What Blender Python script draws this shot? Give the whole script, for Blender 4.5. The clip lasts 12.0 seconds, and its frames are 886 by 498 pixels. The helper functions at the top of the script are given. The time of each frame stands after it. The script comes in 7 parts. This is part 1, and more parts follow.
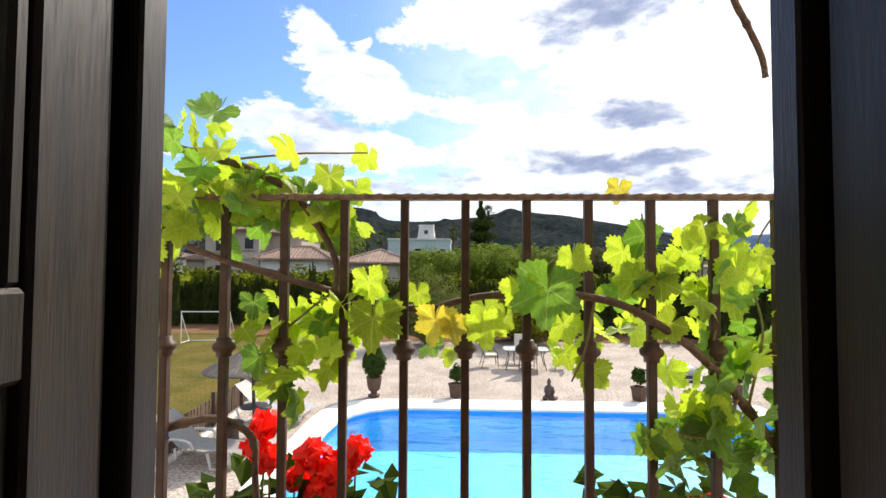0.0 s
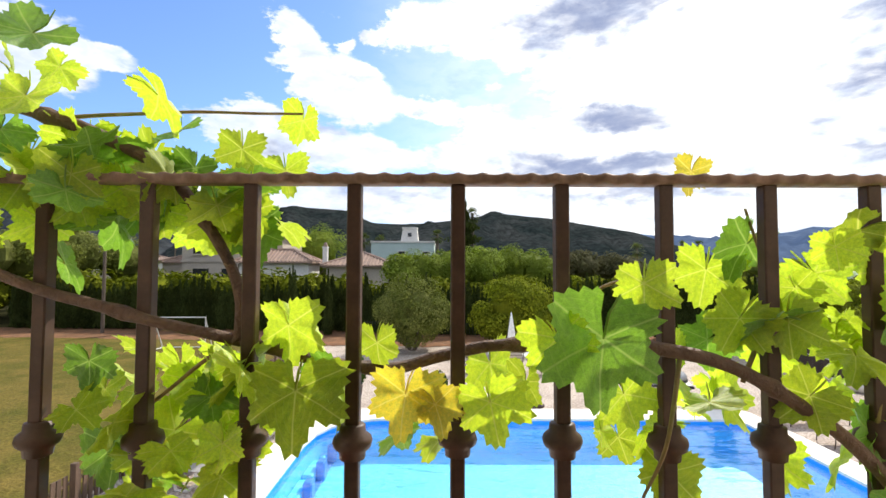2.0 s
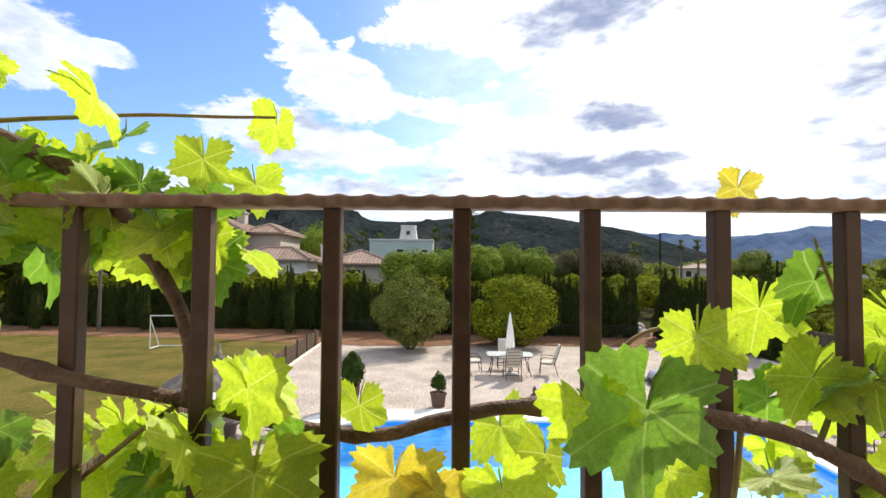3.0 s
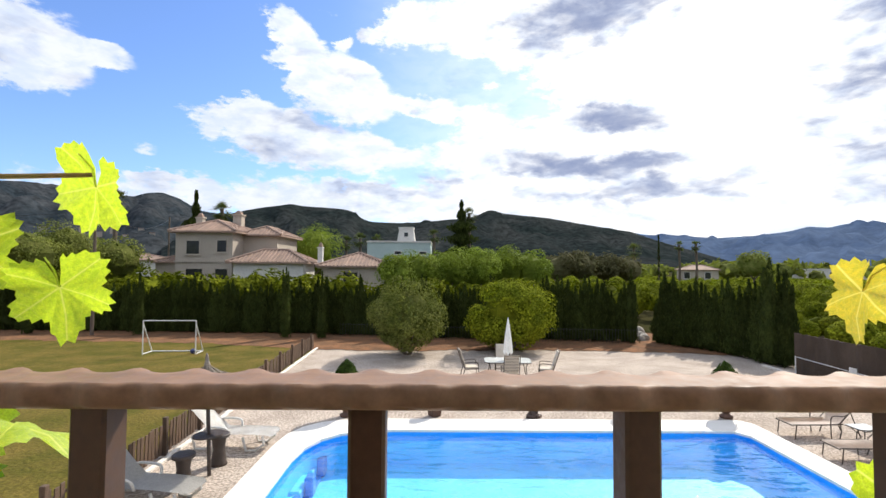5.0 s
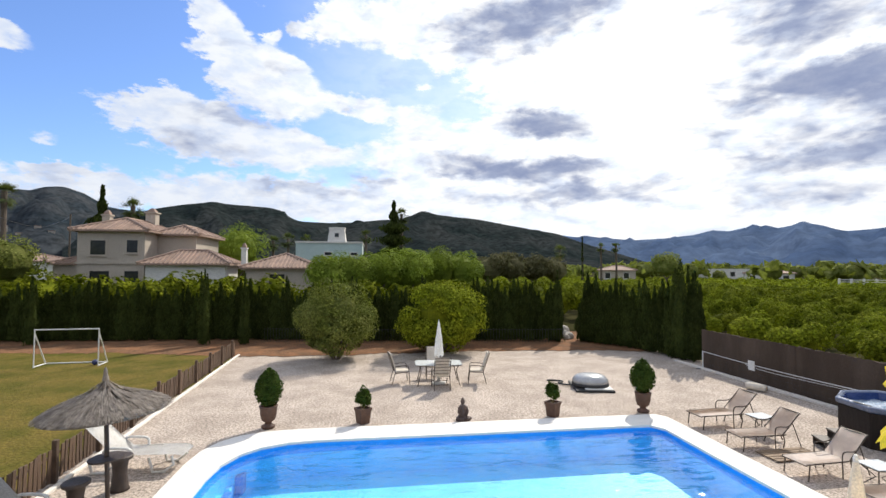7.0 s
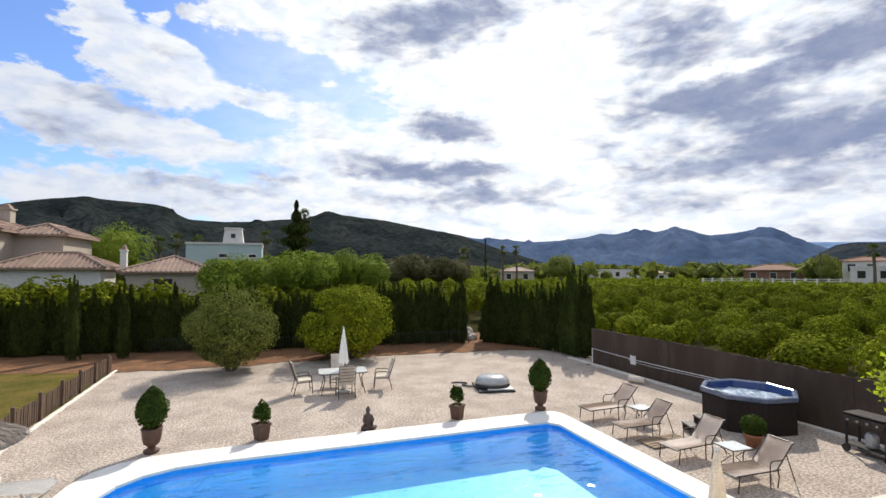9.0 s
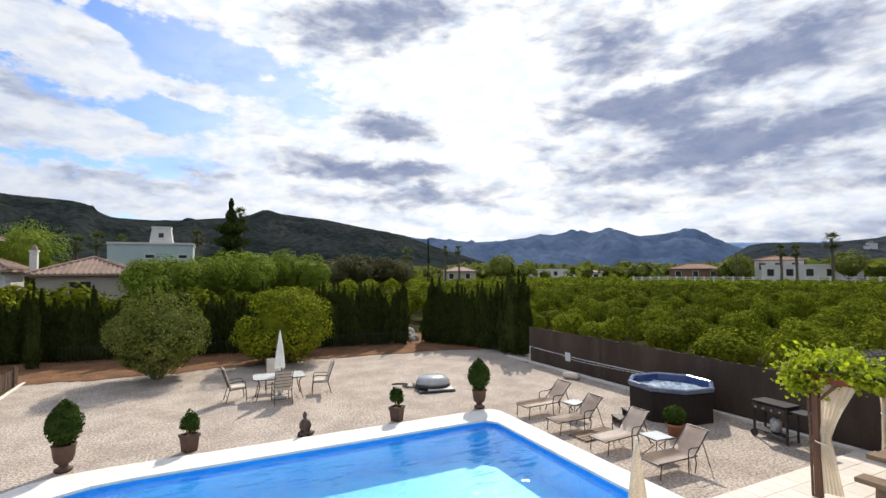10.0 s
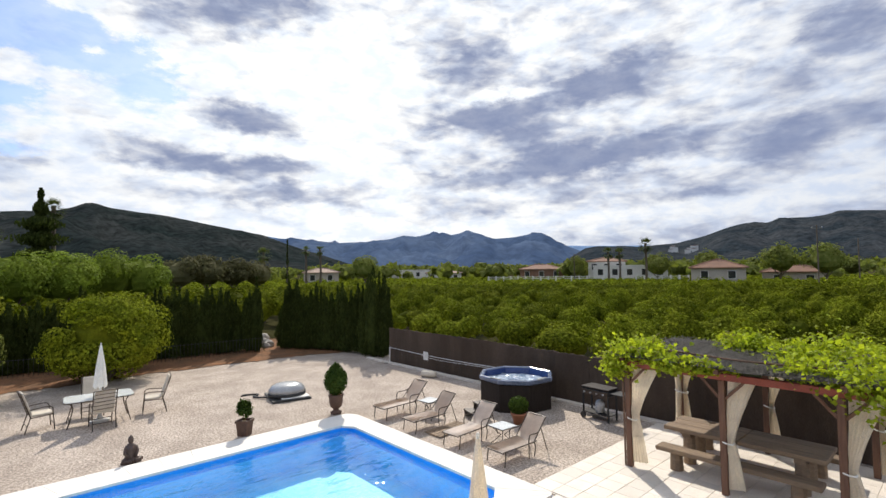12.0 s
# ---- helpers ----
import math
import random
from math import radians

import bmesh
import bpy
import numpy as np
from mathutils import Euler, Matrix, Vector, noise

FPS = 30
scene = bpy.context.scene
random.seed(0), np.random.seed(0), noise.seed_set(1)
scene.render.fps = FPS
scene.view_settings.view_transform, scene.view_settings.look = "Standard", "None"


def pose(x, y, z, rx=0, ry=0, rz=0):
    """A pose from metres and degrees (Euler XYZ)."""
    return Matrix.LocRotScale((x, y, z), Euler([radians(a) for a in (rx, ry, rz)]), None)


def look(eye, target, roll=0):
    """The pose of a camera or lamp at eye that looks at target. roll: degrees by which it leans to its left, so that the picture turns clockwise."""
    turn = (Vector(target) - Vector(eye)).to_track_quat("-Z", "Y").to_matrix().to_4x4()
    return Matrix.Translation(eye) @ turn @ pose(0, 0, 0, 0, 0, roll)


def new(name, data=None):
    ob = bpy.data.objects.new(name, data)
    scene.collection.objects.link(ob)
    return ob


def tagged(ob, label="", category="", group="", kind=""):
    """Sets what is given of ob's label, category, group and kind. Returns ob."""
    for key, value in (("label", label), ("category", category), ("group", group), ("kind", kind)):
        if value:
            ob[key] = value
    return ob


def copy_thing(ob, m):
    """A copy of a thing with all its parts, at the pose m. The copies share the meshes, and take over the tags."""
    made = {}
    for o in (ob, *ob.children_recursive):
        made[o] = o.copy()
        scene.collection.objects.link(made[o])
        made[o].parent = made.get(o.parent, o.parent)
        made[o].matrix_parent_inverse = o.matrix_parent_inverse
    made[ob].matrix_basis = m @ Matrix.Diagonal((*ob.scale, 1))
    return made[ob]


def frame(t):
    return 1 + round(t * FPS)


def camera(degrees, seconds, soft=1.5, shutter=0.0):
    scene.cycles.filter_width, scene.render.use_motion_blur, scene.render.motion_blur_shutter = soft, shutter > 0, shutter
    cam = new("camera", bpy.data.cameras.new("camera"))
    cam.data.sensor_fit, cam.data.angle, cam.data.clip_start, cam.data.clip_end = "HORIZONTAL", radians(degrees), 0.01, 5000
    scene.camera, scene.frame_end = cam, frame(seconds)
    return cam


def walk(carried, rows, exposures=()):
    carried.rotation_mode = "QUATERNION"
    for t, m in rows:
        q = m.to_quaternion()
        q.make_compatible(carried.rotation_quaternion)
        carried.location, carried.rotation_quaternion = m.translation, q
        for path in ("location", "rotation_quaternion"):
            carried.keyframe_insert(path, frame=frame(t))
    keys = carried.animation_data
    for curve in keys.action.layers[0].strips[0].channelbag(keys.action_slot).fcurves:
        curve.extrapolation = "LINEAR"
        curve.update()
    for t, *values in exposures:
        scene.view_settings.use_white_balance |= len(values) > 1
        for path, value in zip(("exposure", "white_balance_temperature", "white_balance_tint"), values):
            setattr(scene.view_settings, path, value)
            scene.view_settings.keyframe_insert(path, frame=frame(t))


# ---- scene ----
cam = camera(85.1, 12.0)
PATH = [
    (0, (0.149, 0.171, 3.773), (0.078, 2.168, 3.846), 0.3),
    (0.5, (0.161, 0.295, 3.788), (0.091, 2.292, 3.861), 0.4),
    (1, (0.16, 0.393, 3.778), (0.108, 2.391, 3.858), 0.5),
    (1.5, (0.146, 0.515, 3.784), (0.129, 2.513, 3.865), 0.4),
    (2, (0.142, 0.631, 3.812), (0.138, 2.629, 3.896), 0.2),
    (2.5, (0.136, 0.702, 3.844), (0.138, 2.701, 3.919), 0.4),
    (3, (0.14, 0.761, 3.864), (0.142, 2.76, 3.939), 0.4),
    (3.5, (0.153, 0.857, 3.894), (0.156, 2.855, 3.973), 0.3),
    (3.7, (0.16, 0.894, 3.911), (0.164, 2.893, 3.986), 0.4),
    (5.3, (0.211, 1.062, 4.007), (0.223, 3.06, 4.087), 0.3),
    (5.5, (0.221, 1.085, 4.01), (0.249, 3.083, 4.089), 0.4),
    (6, (0.244, 1.149, 4.022), (0.33, 3.145, 4.103), 0.4),
    (6.5, (0.258, 1.211, 4.032), (0.434, 3.202, 4.114), 0.3),
    (7, (0.277, 1.235, 4.051), (0.563, 3.213, 4.135), 0.2),
    (9, (0.288, 1.253, 4.195), (0.949, 3.139, 4.284), -0.1),
    (9.5, (0.331, 1.226, 4.214), (1.095, 3.073, 4.303), -0.2),
    (10, (0.375, 1.203, 4.231), (1.252, 2.998, 4.319), -0.4),
    (10.5, (0.42, 1.207, 4.239), (1.409, 2.943, 4.325), -0.4),
    (11, (0.47, 1.193, 4.245), (1.57, 2.861, 4.333), -0.5),
    (11.5, (0.509, 1.182, 4.253), (1.728, 2.765, 4.34), -0.6),
    (12, (0.544, 1.161, 4.255), (1.883, 2.644, 4.342), -0.7),
]
walk(cam, [(t, look(eye, target, roll)) for t, eye, target, roll in PATH],
     exposures=[(0, 0.5), (3.6, 0.45), (5.5, 0.30), (7, 0.19), (9, 0.09), (12, 0.04)])

# ---- sky and sun ----
SUN_AZ, SUN_EL = 36.0, 41.0      # degrees right of +y, and above the horizon


def direction(az, el):
    a, e = radians(az), radians(el)
    return Vector((math.sin(a) * math.cos(e), math.cos(a) * math.cos(e), math.sin(e)))


sun_data = bpy.data.lights.new("sun", "SUN")
sun_data.energy, sun_data.angle, sun_data.color = 4.4, radians(0.6), (1.0, 0.93, 0.82)
sun_ob = new("sun", sun_data)
sun_ob.matrix_world = look(direction(SUN_AZ, SUN_EL) * 60, (0, 0, 0))


class Nodes:
    """Short hand for building a node tree."""

    def __init__(self, tree):
        self.t = tree

    def add(self, kind, **settings):
        n = self.t.nodes.new(kind)
        for k, v in settings.items():
            if k == "operation":
                n.operation = v
            elif k == "blend_type":
                n.blend_type = v
            elif k == "data_type":
                n.data_type = v
            elif k == "interpolation":
                n.interpolation_type = v
        return n

    def link(self, a, b):
        self.t.links.new(a, b)

    def put(self, value, socket):
        if isinstance(value, bpy.types.NodeSocket):
            self.t.links.new(value, socket)
        else:
            socket.default_value = value

    def math(self, op, a, b=0.0, c=0.0):
        n = self.add("ShaderNodeMath", operation=op)
        for v, s in zip((a, b, c), n.inputs):
            self.put(v, s)
        return n.outputs[0]

    def vmath(self, op, a, b=(0, 0, 0)):
        n = self.add("ShaderNodeVectorMath", operation=op)
        self.put(a, n.inputs[0])
        self.put(b, n.inputs[1])
        return n.outputs["Value"] if op in ("DOT_PRODUCT", "LENGTH", "DISTANCE") else n.outputs["Vector"]

    def noise(self, vec, scale, detail=4.0, rough=0.55, distort=0.0):
        n = self.add("ShaderNodeTexNoise")
        if vec is not None:
            self.link(vec, n.inputs["Vector"])
        n.inputs["Scale"].default_value, n.inputs["Detail"].default_value = scale, detail
        n.inputs["Roughness"].default_value, n.inputs["Distortion"].default_value = rough, distort
        return n.outputs[0]

    def ramp(self, fac, lo, hi, a=0.0, b=1.0, kind="SMOOTHSTEP"):
        n = self.add("ShaderNodeMapRange", interpolation=kind)
        self.put(fac, n.inputs[0])
        for v, i in ((lo, 1), (hi, 2), (a, 3), (b, 4)):
            n.inputs[i].default_value = v
        return n.outputs[0]

    def mix(self, fac, a, b, blend="MIX"):
        n = self.add("ShaderNodeMix", data_type="RGBA", blend_type=blend)
        self.put(fac, n.inputs[0])
        for v, s in ((a, n.inputs[6]), (b, n.inputs[7])):
            self.put((*v, 1.0) if isinstance(v, tuple) and len(v) == 3 else v, s)
        return n.outputs[2]


world = bpy.data.worlds.new("sky")
scene.world = world
world.use_nodes = True
world.node_tree.nodes.clear()
W = Nodes(world.node_tree)
out = W.add("ShaderNodeOutputWorld")
bg = W.add("ShaderNodeBackground")
sky = W.add("ShaderNodeTexSky")
sky.sky_type, sky.sun_disc = "NISHITA", False
sky.sun_elevation, sky.sun_rotation = radians(SUN_EL), radians(SUN_AZ)
sky.air_density, sky.dust_density, sky.ozone_density = 1.0, 0.6, 1.6
way = W.add("ShaderNodeTexCoord").outputs["Generated"]
sep = W.add("ShaderNodeSeparateXYZ")
W.link(way, sep.inputs[0])
# the cloud layer, in degrees of bearing and height, its outlines torn by noise at two scales
bearing = W.math("MULTIPLY", W.math("ARCTAN2", sep.outputs[0], sep.outputs[1]), 57.29578)
height = W.math("MULTIPLY", W.math("ARCSINE", sep.outputs[2]), 57.29578)


def plane(u, v):
    c = W.add("ShaderNodeCombineXYZ")
    W.put(u, c.inputs[0])
    W.put(v, c.inputs[1])
    return c.outputs[0]


puff = plane(W.math("MULTIPLY", bearing, 0.1), W.math("MULTIPLY", height, 0.2))
shift_u = W.math("MULTIPLY", W.math("SUBTRACT", W.noise(puff, 1.6, 8.0, 0.62), 0.5), 7.0)
shift_v = W.math("MULTIPLY", W.math("SUBTRACT", W.noise(W.vmath("ADD", puff, (7.3, 2.1, 0.0)), 1.9, 8.0, 0.62), 0.5), 4.2)
torn = plane(W.math("ADD", bearing, shift_u), W.math("ADD", height, shift_v))


def masses(total, rows, inner_edge=0.3, outer_edge=1.4):
    """Adds soft-edged masses: bearing, height, half width, half height, tilt, amount."""
    for az, el, rx, ry, tilt, amount in rows:
        m = W.add("ShaderNodeMapping")
        m.vector_type = "TEXTURE"
        W.link(torn, m.inputs[0])
        m.inputs["Location"].default_value = (az, el, 0)
        m.inputs["Rotation"].default_value = (0, 0, radians(tilt))
        m.inputs["Scale"].default_value = (rx, ry, 1)
        total = W.math("ADD", total, W.ramp(W.vmath("LENGTH", m.outputs[0]), inner_edge, outer_edge, amount, 0.0))
    return total


# west is open blue with cumulus, the sunward and eastern sky is overcast
fine_noise = W.noise(puff, 3.2, 9.0, 0.62)
cover = W.math("ADD", W.ramp(bearing, -4.0, 9.0, 0.20, 0.78), W.math("MULTIPLY", W.math("SUBTRACT", fine_noise, 0.5), 0.95))
cover = W.math("ADD", cover, W.ramp(bearing, -75.0, -45.0, 0.30, 0.0))
cover = W.math("ADD", cover, W.ramp(height, 26.0, 40.0, 0.0, 0.25))
cover = masses(cover, (
    (-40.9, 19.1, 5.2, 4.0, 0, 0.6), (-34.8, 19.9, 4.2, 1.1, -8, 0.5), (-18.0, 25.5, 2.6, 1.9, -20, 0.55), (-13.6, 21.2, 5.8, 3.6, -18, 0.6),
    (-9.5, 19.4, 4.6, 2.8, -20, 0.5), (-18.0, 14.6, 11.5, 3.3, -9, 0.55), (-22.8, 17.4, 2.8, 1.5, -20, 0.4), (-32.3, 11.8, 2.2, 0.6, 0, 0.5),
    (-30.9, 9.2, 3.2, 0.5, -5, 0.4), (-4.2, 26.8, 6.4, 2.6, 0, 0.5), (-11.4, 25.1, 1.2, 1.0, 0, 0.4), (-2.1, 18.6, 3.7, 1.3, -5, 0.4),
    (5.7, 20.9, 1.4, 0.5, 0, 0.4), (-5.3, 7.6, 42.0, 2.6, 0, 0.5), (-6.0, 13.0, 7.0, 2.2, 0, 0.35)))
cover = masses(cover, (
    (5.4, 21.1, 9.4, 2.7, -10, -0.62), (-2.7, 15.8, 4.0, 1.6, 0, -0.3), (10.7, 17.0, 4.6, 2.2, 0, -0.36), (-8.9, 28.0, 2.2, 1.6, 0, -0.4),
    (-28.1, 21.5, 7.0, 5.6, 0, -0.3), (-37.4, 12.5, 8.1, 2.8, 0, -0.35), (29.5, 19.8, 0.8, 0.7, 0, -0.3)))
crisp, soft_edge = W.ramp(cover, 0.34, 0.56), W.ramp(cover, 0.20, 0.62)
veil = W.ramp(bearing, -14.0, 4.0)
dense = W.math("ADD", W.math("MULTIPLY", crisp, W.math("SUBTRACT", 1.0, veil)), W.math("MULTIPLY", W.ramp(soft_edge, 0.0, 1.0, 0.36, 1.0), veil))
# thick, grey undersides of the cloud, thin and white towards the sun
layered = plane(W.math("MULTIPLY", bearing, 0.1), W.math("MULTIPLY", height, 0.25))
lumpy = W.math("ADD", W.math("MULTIPLY", W.noise(layered, 1.5, 5.0, 0.5, 0.5), 1.0), W.math("MULTIPLY", W.noise(layered, 4.5, 5.0, 0.5, 0.4), 0.5))
thick = W.math("ADD", W.math("MULTIPLY", W.math("SUBTRACT", lumpy, 0.75), 1.25), W.ramp(bearing, 26.0, 46.0, 0.0, 0.24))
thick = masses(thick, (
    (21.4, 16.6, 6.6, 1.9, -4, 0.72), (17.8, 27.4, 11.5, 3.2, 6, 0.66), (21.3, 11.6, 8.2, 1.4, 4, 0.55), (22.5, 8.8, 11.0, 1.5, 0, 0.50),
    (0.0, 10.7, 4.5, 0.9, 0, 0.34), (-14.6, 16.2, 4.5, 1.2, 0, 0.28), (45.8, 23.3, 5.2, 2.2, 0, 0.35), (56.5, 19.5, 6.1, 2.0, 8, 0.38),
    (48.3, 16.7, 10.9, 2.3, -5, 0.42), (55.4, 12.3, 8.0, 1.8, -5, 0.38), (47.1, 10.4, 8.5, 1.3, 0, 0.34), (-19.3, 13.0, 6.0, 1.4, -8, 0.30), (-6.1, 9.2, 8.2, 0.9, 0, 0.26)))
thick = masses(thick, (
    (62.9, 20.4, 7.1, 2.4, 15, 0.36), (63.9, 12.9, 11.6, 1.9, 3, 0.40), (80.0, 12.6, 6.3, 2.3, 12, 0.40), (82.8, 20.8, 4.3, 2.5, 20, 0.40),
    (68.2, 7.7, 5.4, 0.9, 0, 0.26), (11.4, 12.0, 7.0, 1.7, -8, 0.50), (29.8, 19.6, 9.0, 7.0, 0, -0.42), (49.9, 19.9, 4.6, 0.8, 6, -0.30),
    (53.6, 25.4, 3.3, 1.9, 0, -0.34), (71.4, 23.2, 3.1, 1.8, 0, -0.34), (80.3, 7.4, 6.7, 1.6, 10, -0.30), (52.0, 5.0, 24.0, 1.6, 0, -0.22)))
grey = W.math("MULTIPLY", W.ramp(thick, -0.04, 0.74), W.ramp(fine_noise, 0.3, 0.7, 0.88, 1.0))
sunward = W.ramp(W.vmath("DOT_PRODUCT", way, tuple(direction(SUN_AZ, 34))), 0.55, 1.0)
white = W.mix(sunward, (8.4, 8.8, 9.5), (12.5, 12.5, 12.2))
white = W.mix(W.ramp(W.noise(puff, 3.0, 7.0, 0.6, 0.2), 0.35, 0.62), W.mix(1.0, white, (0.80, 0.86, 0.97), "MULTIPLY"), white)
cloud = W.mix(grey, white, (2.75, 3.3, 5.1))
blue = W.mix(1.0, sky.outputs[0], (1.18, 1.42, 1.92), "MULTIPLY")
W.link(W.mix(dense, blue, cloud), bg.inputs[0])
bg.inputs[1].default_value = 0.09
W.link(bg.outputs[0], out.inputs[0])

# ---- materials ----


def surf(name, c1, c2, scale=6.0, rough=0.6, bump=0.25, metal=0.0, fine=60.0, rand=0.0, place=False, contrast=0.2, stretch=(1, 1, 1), bump_dist=0.01,
         translucent=None, spec=0.5, island=0.0):
    """A procedural surface: two colours by a broad noise, a fine grain in brightness and relief, and a spread from piece to piece."""
    m = bpy.data.materials.new(name)
    m.use_nodes = True
    m.node_tree.nodes.clear()
    n = Nodes(m.node_tree)
    o = n.add("ShaderNodeOutputMaterial")
    p = n.add("ShaderNodeBsdfPrincipled")
    co = n.add("ShaderNodeNewGeometry").outputs["Position"] if place else n.add("ShaderNodeTexCoord").outputs["Object"]
    co = n.vmath("MULTIPLY", co, stretch)
    broad, grain = n.noise(co, scale, 4.0, 0.6), n.noise(co, fine, 3.0, 0.65)
    col = n.mix(n.ramp(broad, 0.3, 0.7), c1, c2)
    col = n.mix(1.0, col, n.mix(n.ramp(grain, 0.25, 0.75), (1 - contrast,) * 3, (1 + contrast * 0.9,) * 3), "MULTIPLY")
    if rand:
        r = n.add("ShaderNodeObjectInfo").outputs["Random"]
        v = n.ramp(r, 0, 1, 1 - rand, 1 + rand, "LINEAR")
        grey_v = n.add("ShaderNodeCombineXYZ")
        for s in grey_v.inputs:
            n.link(v, s)
        col = n.mix(1.0, col, grey_v.outputs[0], "MULTIPLY")
    if island:
        r = n.add("ShaderNodeNewGeometry").outputs["Random Per Island"]
        v = n.ramp(r, 0, 1, 1 - island, 1 + island, "LINEAR")
        grey_v = n.add("ShaderNodeCombineXYZ")
        for s in grey_v.inputs:
            n.link(v, s)
        col = n.mix(1.0, col, grey_v.outputs[0], "MULTIPLY")
    n.link(col, p.inputs["Base Color"])
    p.inputs["Metallic"].default_value = metal
    p.inputs["Specular IOR Level"].default_value = spec
    n.link(n.ramp(grain, 0.2, 0.8, max(rough - 0.12, 0.02), min(rough + 0.12, 1.0)), p.inputs["Roughness"])
    if bump:
        b = n.add("ShaderNodeBump")
        b.inputs["Strength"].default_value, b.inputs["Distance"].default_value = bump, bump_dist
        n.link(n.math("ADD", grain, n.math("MULTIPLY", broad, 0.5)), b.inputs["Height"])
        n.link(b.outputs[0], p.inputs["Normal"])
    if translucent:
        tr = n.add("ShaderNodeBsdfTranslucent")
        n.link(n.mix(1.0, col, translucent, "MULTIPLY"), tr.inputs[0])
        ad = n.add("ShaderNodeAddShader")
        n.link(p.outputs[0], ad.inputs[0])
        n.link(tr.outputs[0], ad.inputs[1])
        n.link(ad.outputs[0], o.inputs[0])
    else:
        n.link(p.outputs[0], o.inputs[0])
    return m


M = {}
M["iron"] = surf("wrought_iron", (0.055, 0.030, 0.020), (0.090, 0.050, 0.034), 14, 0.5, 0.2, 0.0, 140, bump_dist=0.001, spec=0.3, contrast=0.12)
# top bars: same iron made lighter, the sun on them is in the colour
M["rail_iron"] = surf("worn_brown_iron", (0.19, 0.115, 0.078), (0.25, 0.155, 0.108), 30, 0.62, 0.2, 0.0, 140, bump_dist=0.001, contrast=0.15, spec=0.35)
M["door_wood"] = surf("dark_door_wood", (0.026, 0.021, 0.019), (0.042, 0.032, 0.027), 5, 0.42, 0.35, 0, 40, stretch=(6, 6, 0.35), bump_dist=0.002, contrast=0.12, spec=0.35)
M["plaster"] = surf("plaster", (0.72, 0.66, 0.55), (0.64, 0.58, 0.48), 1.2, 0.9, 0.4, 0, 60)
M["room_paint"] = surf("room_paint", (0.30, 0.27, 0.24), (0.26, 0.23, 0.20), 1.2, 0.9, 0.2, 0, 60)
M["terracotta_tile"] = surf("terracotta_tile", (0.38, 0.19, 0.11), (0.30, 0.15, 0.09), 3, 0.6, 0.3, 0, 50, rand=0.15)
M["gravel"] = surf("pale_gravel", (0.49, 0.417, 0.356), (0.365, 0.305, 0.256), 0.9, 0.95, 0.9, 0, 18, place=True, bump_dist=0.028, contrast=0.6, spec=0.1)
M["soil"] = surf("dry_soil", (0.25, 0.125, 0.066), (0.14, 0.085, 0.052), 1.1, 0.95, 0.8, 0, 12, place=True, bump_dist=0.04, contrast=0.35, spec=0.05)
M["lawn"] = surf("dry_lawn", (0.082, 0.080, 0.015), (0.155, 0.115, 0.030), 0.7, 0.9, 0.9, 0, 12, place=True, bump_dist=0.05, contrast=0.35, spec=0.05)
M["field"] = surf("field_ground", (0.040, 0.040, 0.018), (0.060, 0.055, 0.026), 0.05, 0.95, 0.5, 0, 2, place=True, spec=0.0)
M["coping"] = surf("white_coping_stone", (0.78, 0.75, 0.70), (0.71, 0.68, 0.63), 2.0, 0.75, 0.3, 0, 70, rand=0.05, place=True)
M["paving"] = surf("cream_paving", (0.78, 0.71, 0.63), (0.71, 0.64, 0.56), 1.6, 0.75, 0.3, 0, 60, rand=0.09, place=True)
M["grout"] = surf("grout", (0.70, 0.635, 0.56), (0.65, 0.59, 0.52), 4, 0.95, 0.3, 0, 60, place=True)
M["pool_tile"] = surf("pale_blue_pool_lining", (0.15, 0.64, 1.0), (0.12, 0.57, 0.98), 1.5, 0.5, 0.1, 0, 30, place=True)
M["pool_band"] = surf("deep_blue_mosaic", (0.02, 0.32, 0.85), (0.03, 0.38, 0.92), 12, 0.35, 0.2, 0, 60, place=True)
M["step_nosing"] = surf("dark_blue_step_mosaic", (0.05, 0.20, 0.55), (0.08, 0.25, 0.62), 12, 0.35, 0.2, 0, 60, place=True)
M["picket"] = surf("brown_picket_wood", (0.085, 0.05, 0.032), (0.12, 0.075, 0.048), 6, 0.75, 0.5, 0, 50, rand=0.25, stretch=(4, 4, 0.6))
M["screen"] = surf("brown_heather_screen", (0.075, 0.055, 0.042), (0.105, 0.078, 0.06), 1.3, 0.95, 0.9, 0, 70, place=True, stretch=(1, 1, 0.25), bump_dist=0.02, rand=0.08, spec=0.1)
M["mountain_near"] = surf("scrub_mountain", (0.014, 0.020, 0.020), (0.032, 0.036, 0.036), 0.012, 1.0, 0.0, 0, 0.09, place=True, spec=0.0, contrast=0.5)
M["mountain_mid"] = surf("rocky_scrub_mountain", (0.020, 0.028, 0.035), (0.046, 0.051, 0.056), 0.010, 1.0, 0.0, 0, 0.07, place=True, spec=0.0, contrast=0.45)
# two far ranges: the haze of distance is mixed into the base colour
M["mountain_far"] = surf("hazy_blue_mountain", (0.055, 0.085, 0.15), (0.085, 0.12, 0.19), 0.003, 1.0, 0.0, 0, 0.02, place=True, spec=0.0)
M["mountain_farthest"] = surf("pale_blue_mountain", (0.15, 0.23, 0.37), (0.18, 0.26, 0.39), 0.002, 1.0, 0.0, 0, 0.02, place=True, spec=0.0)

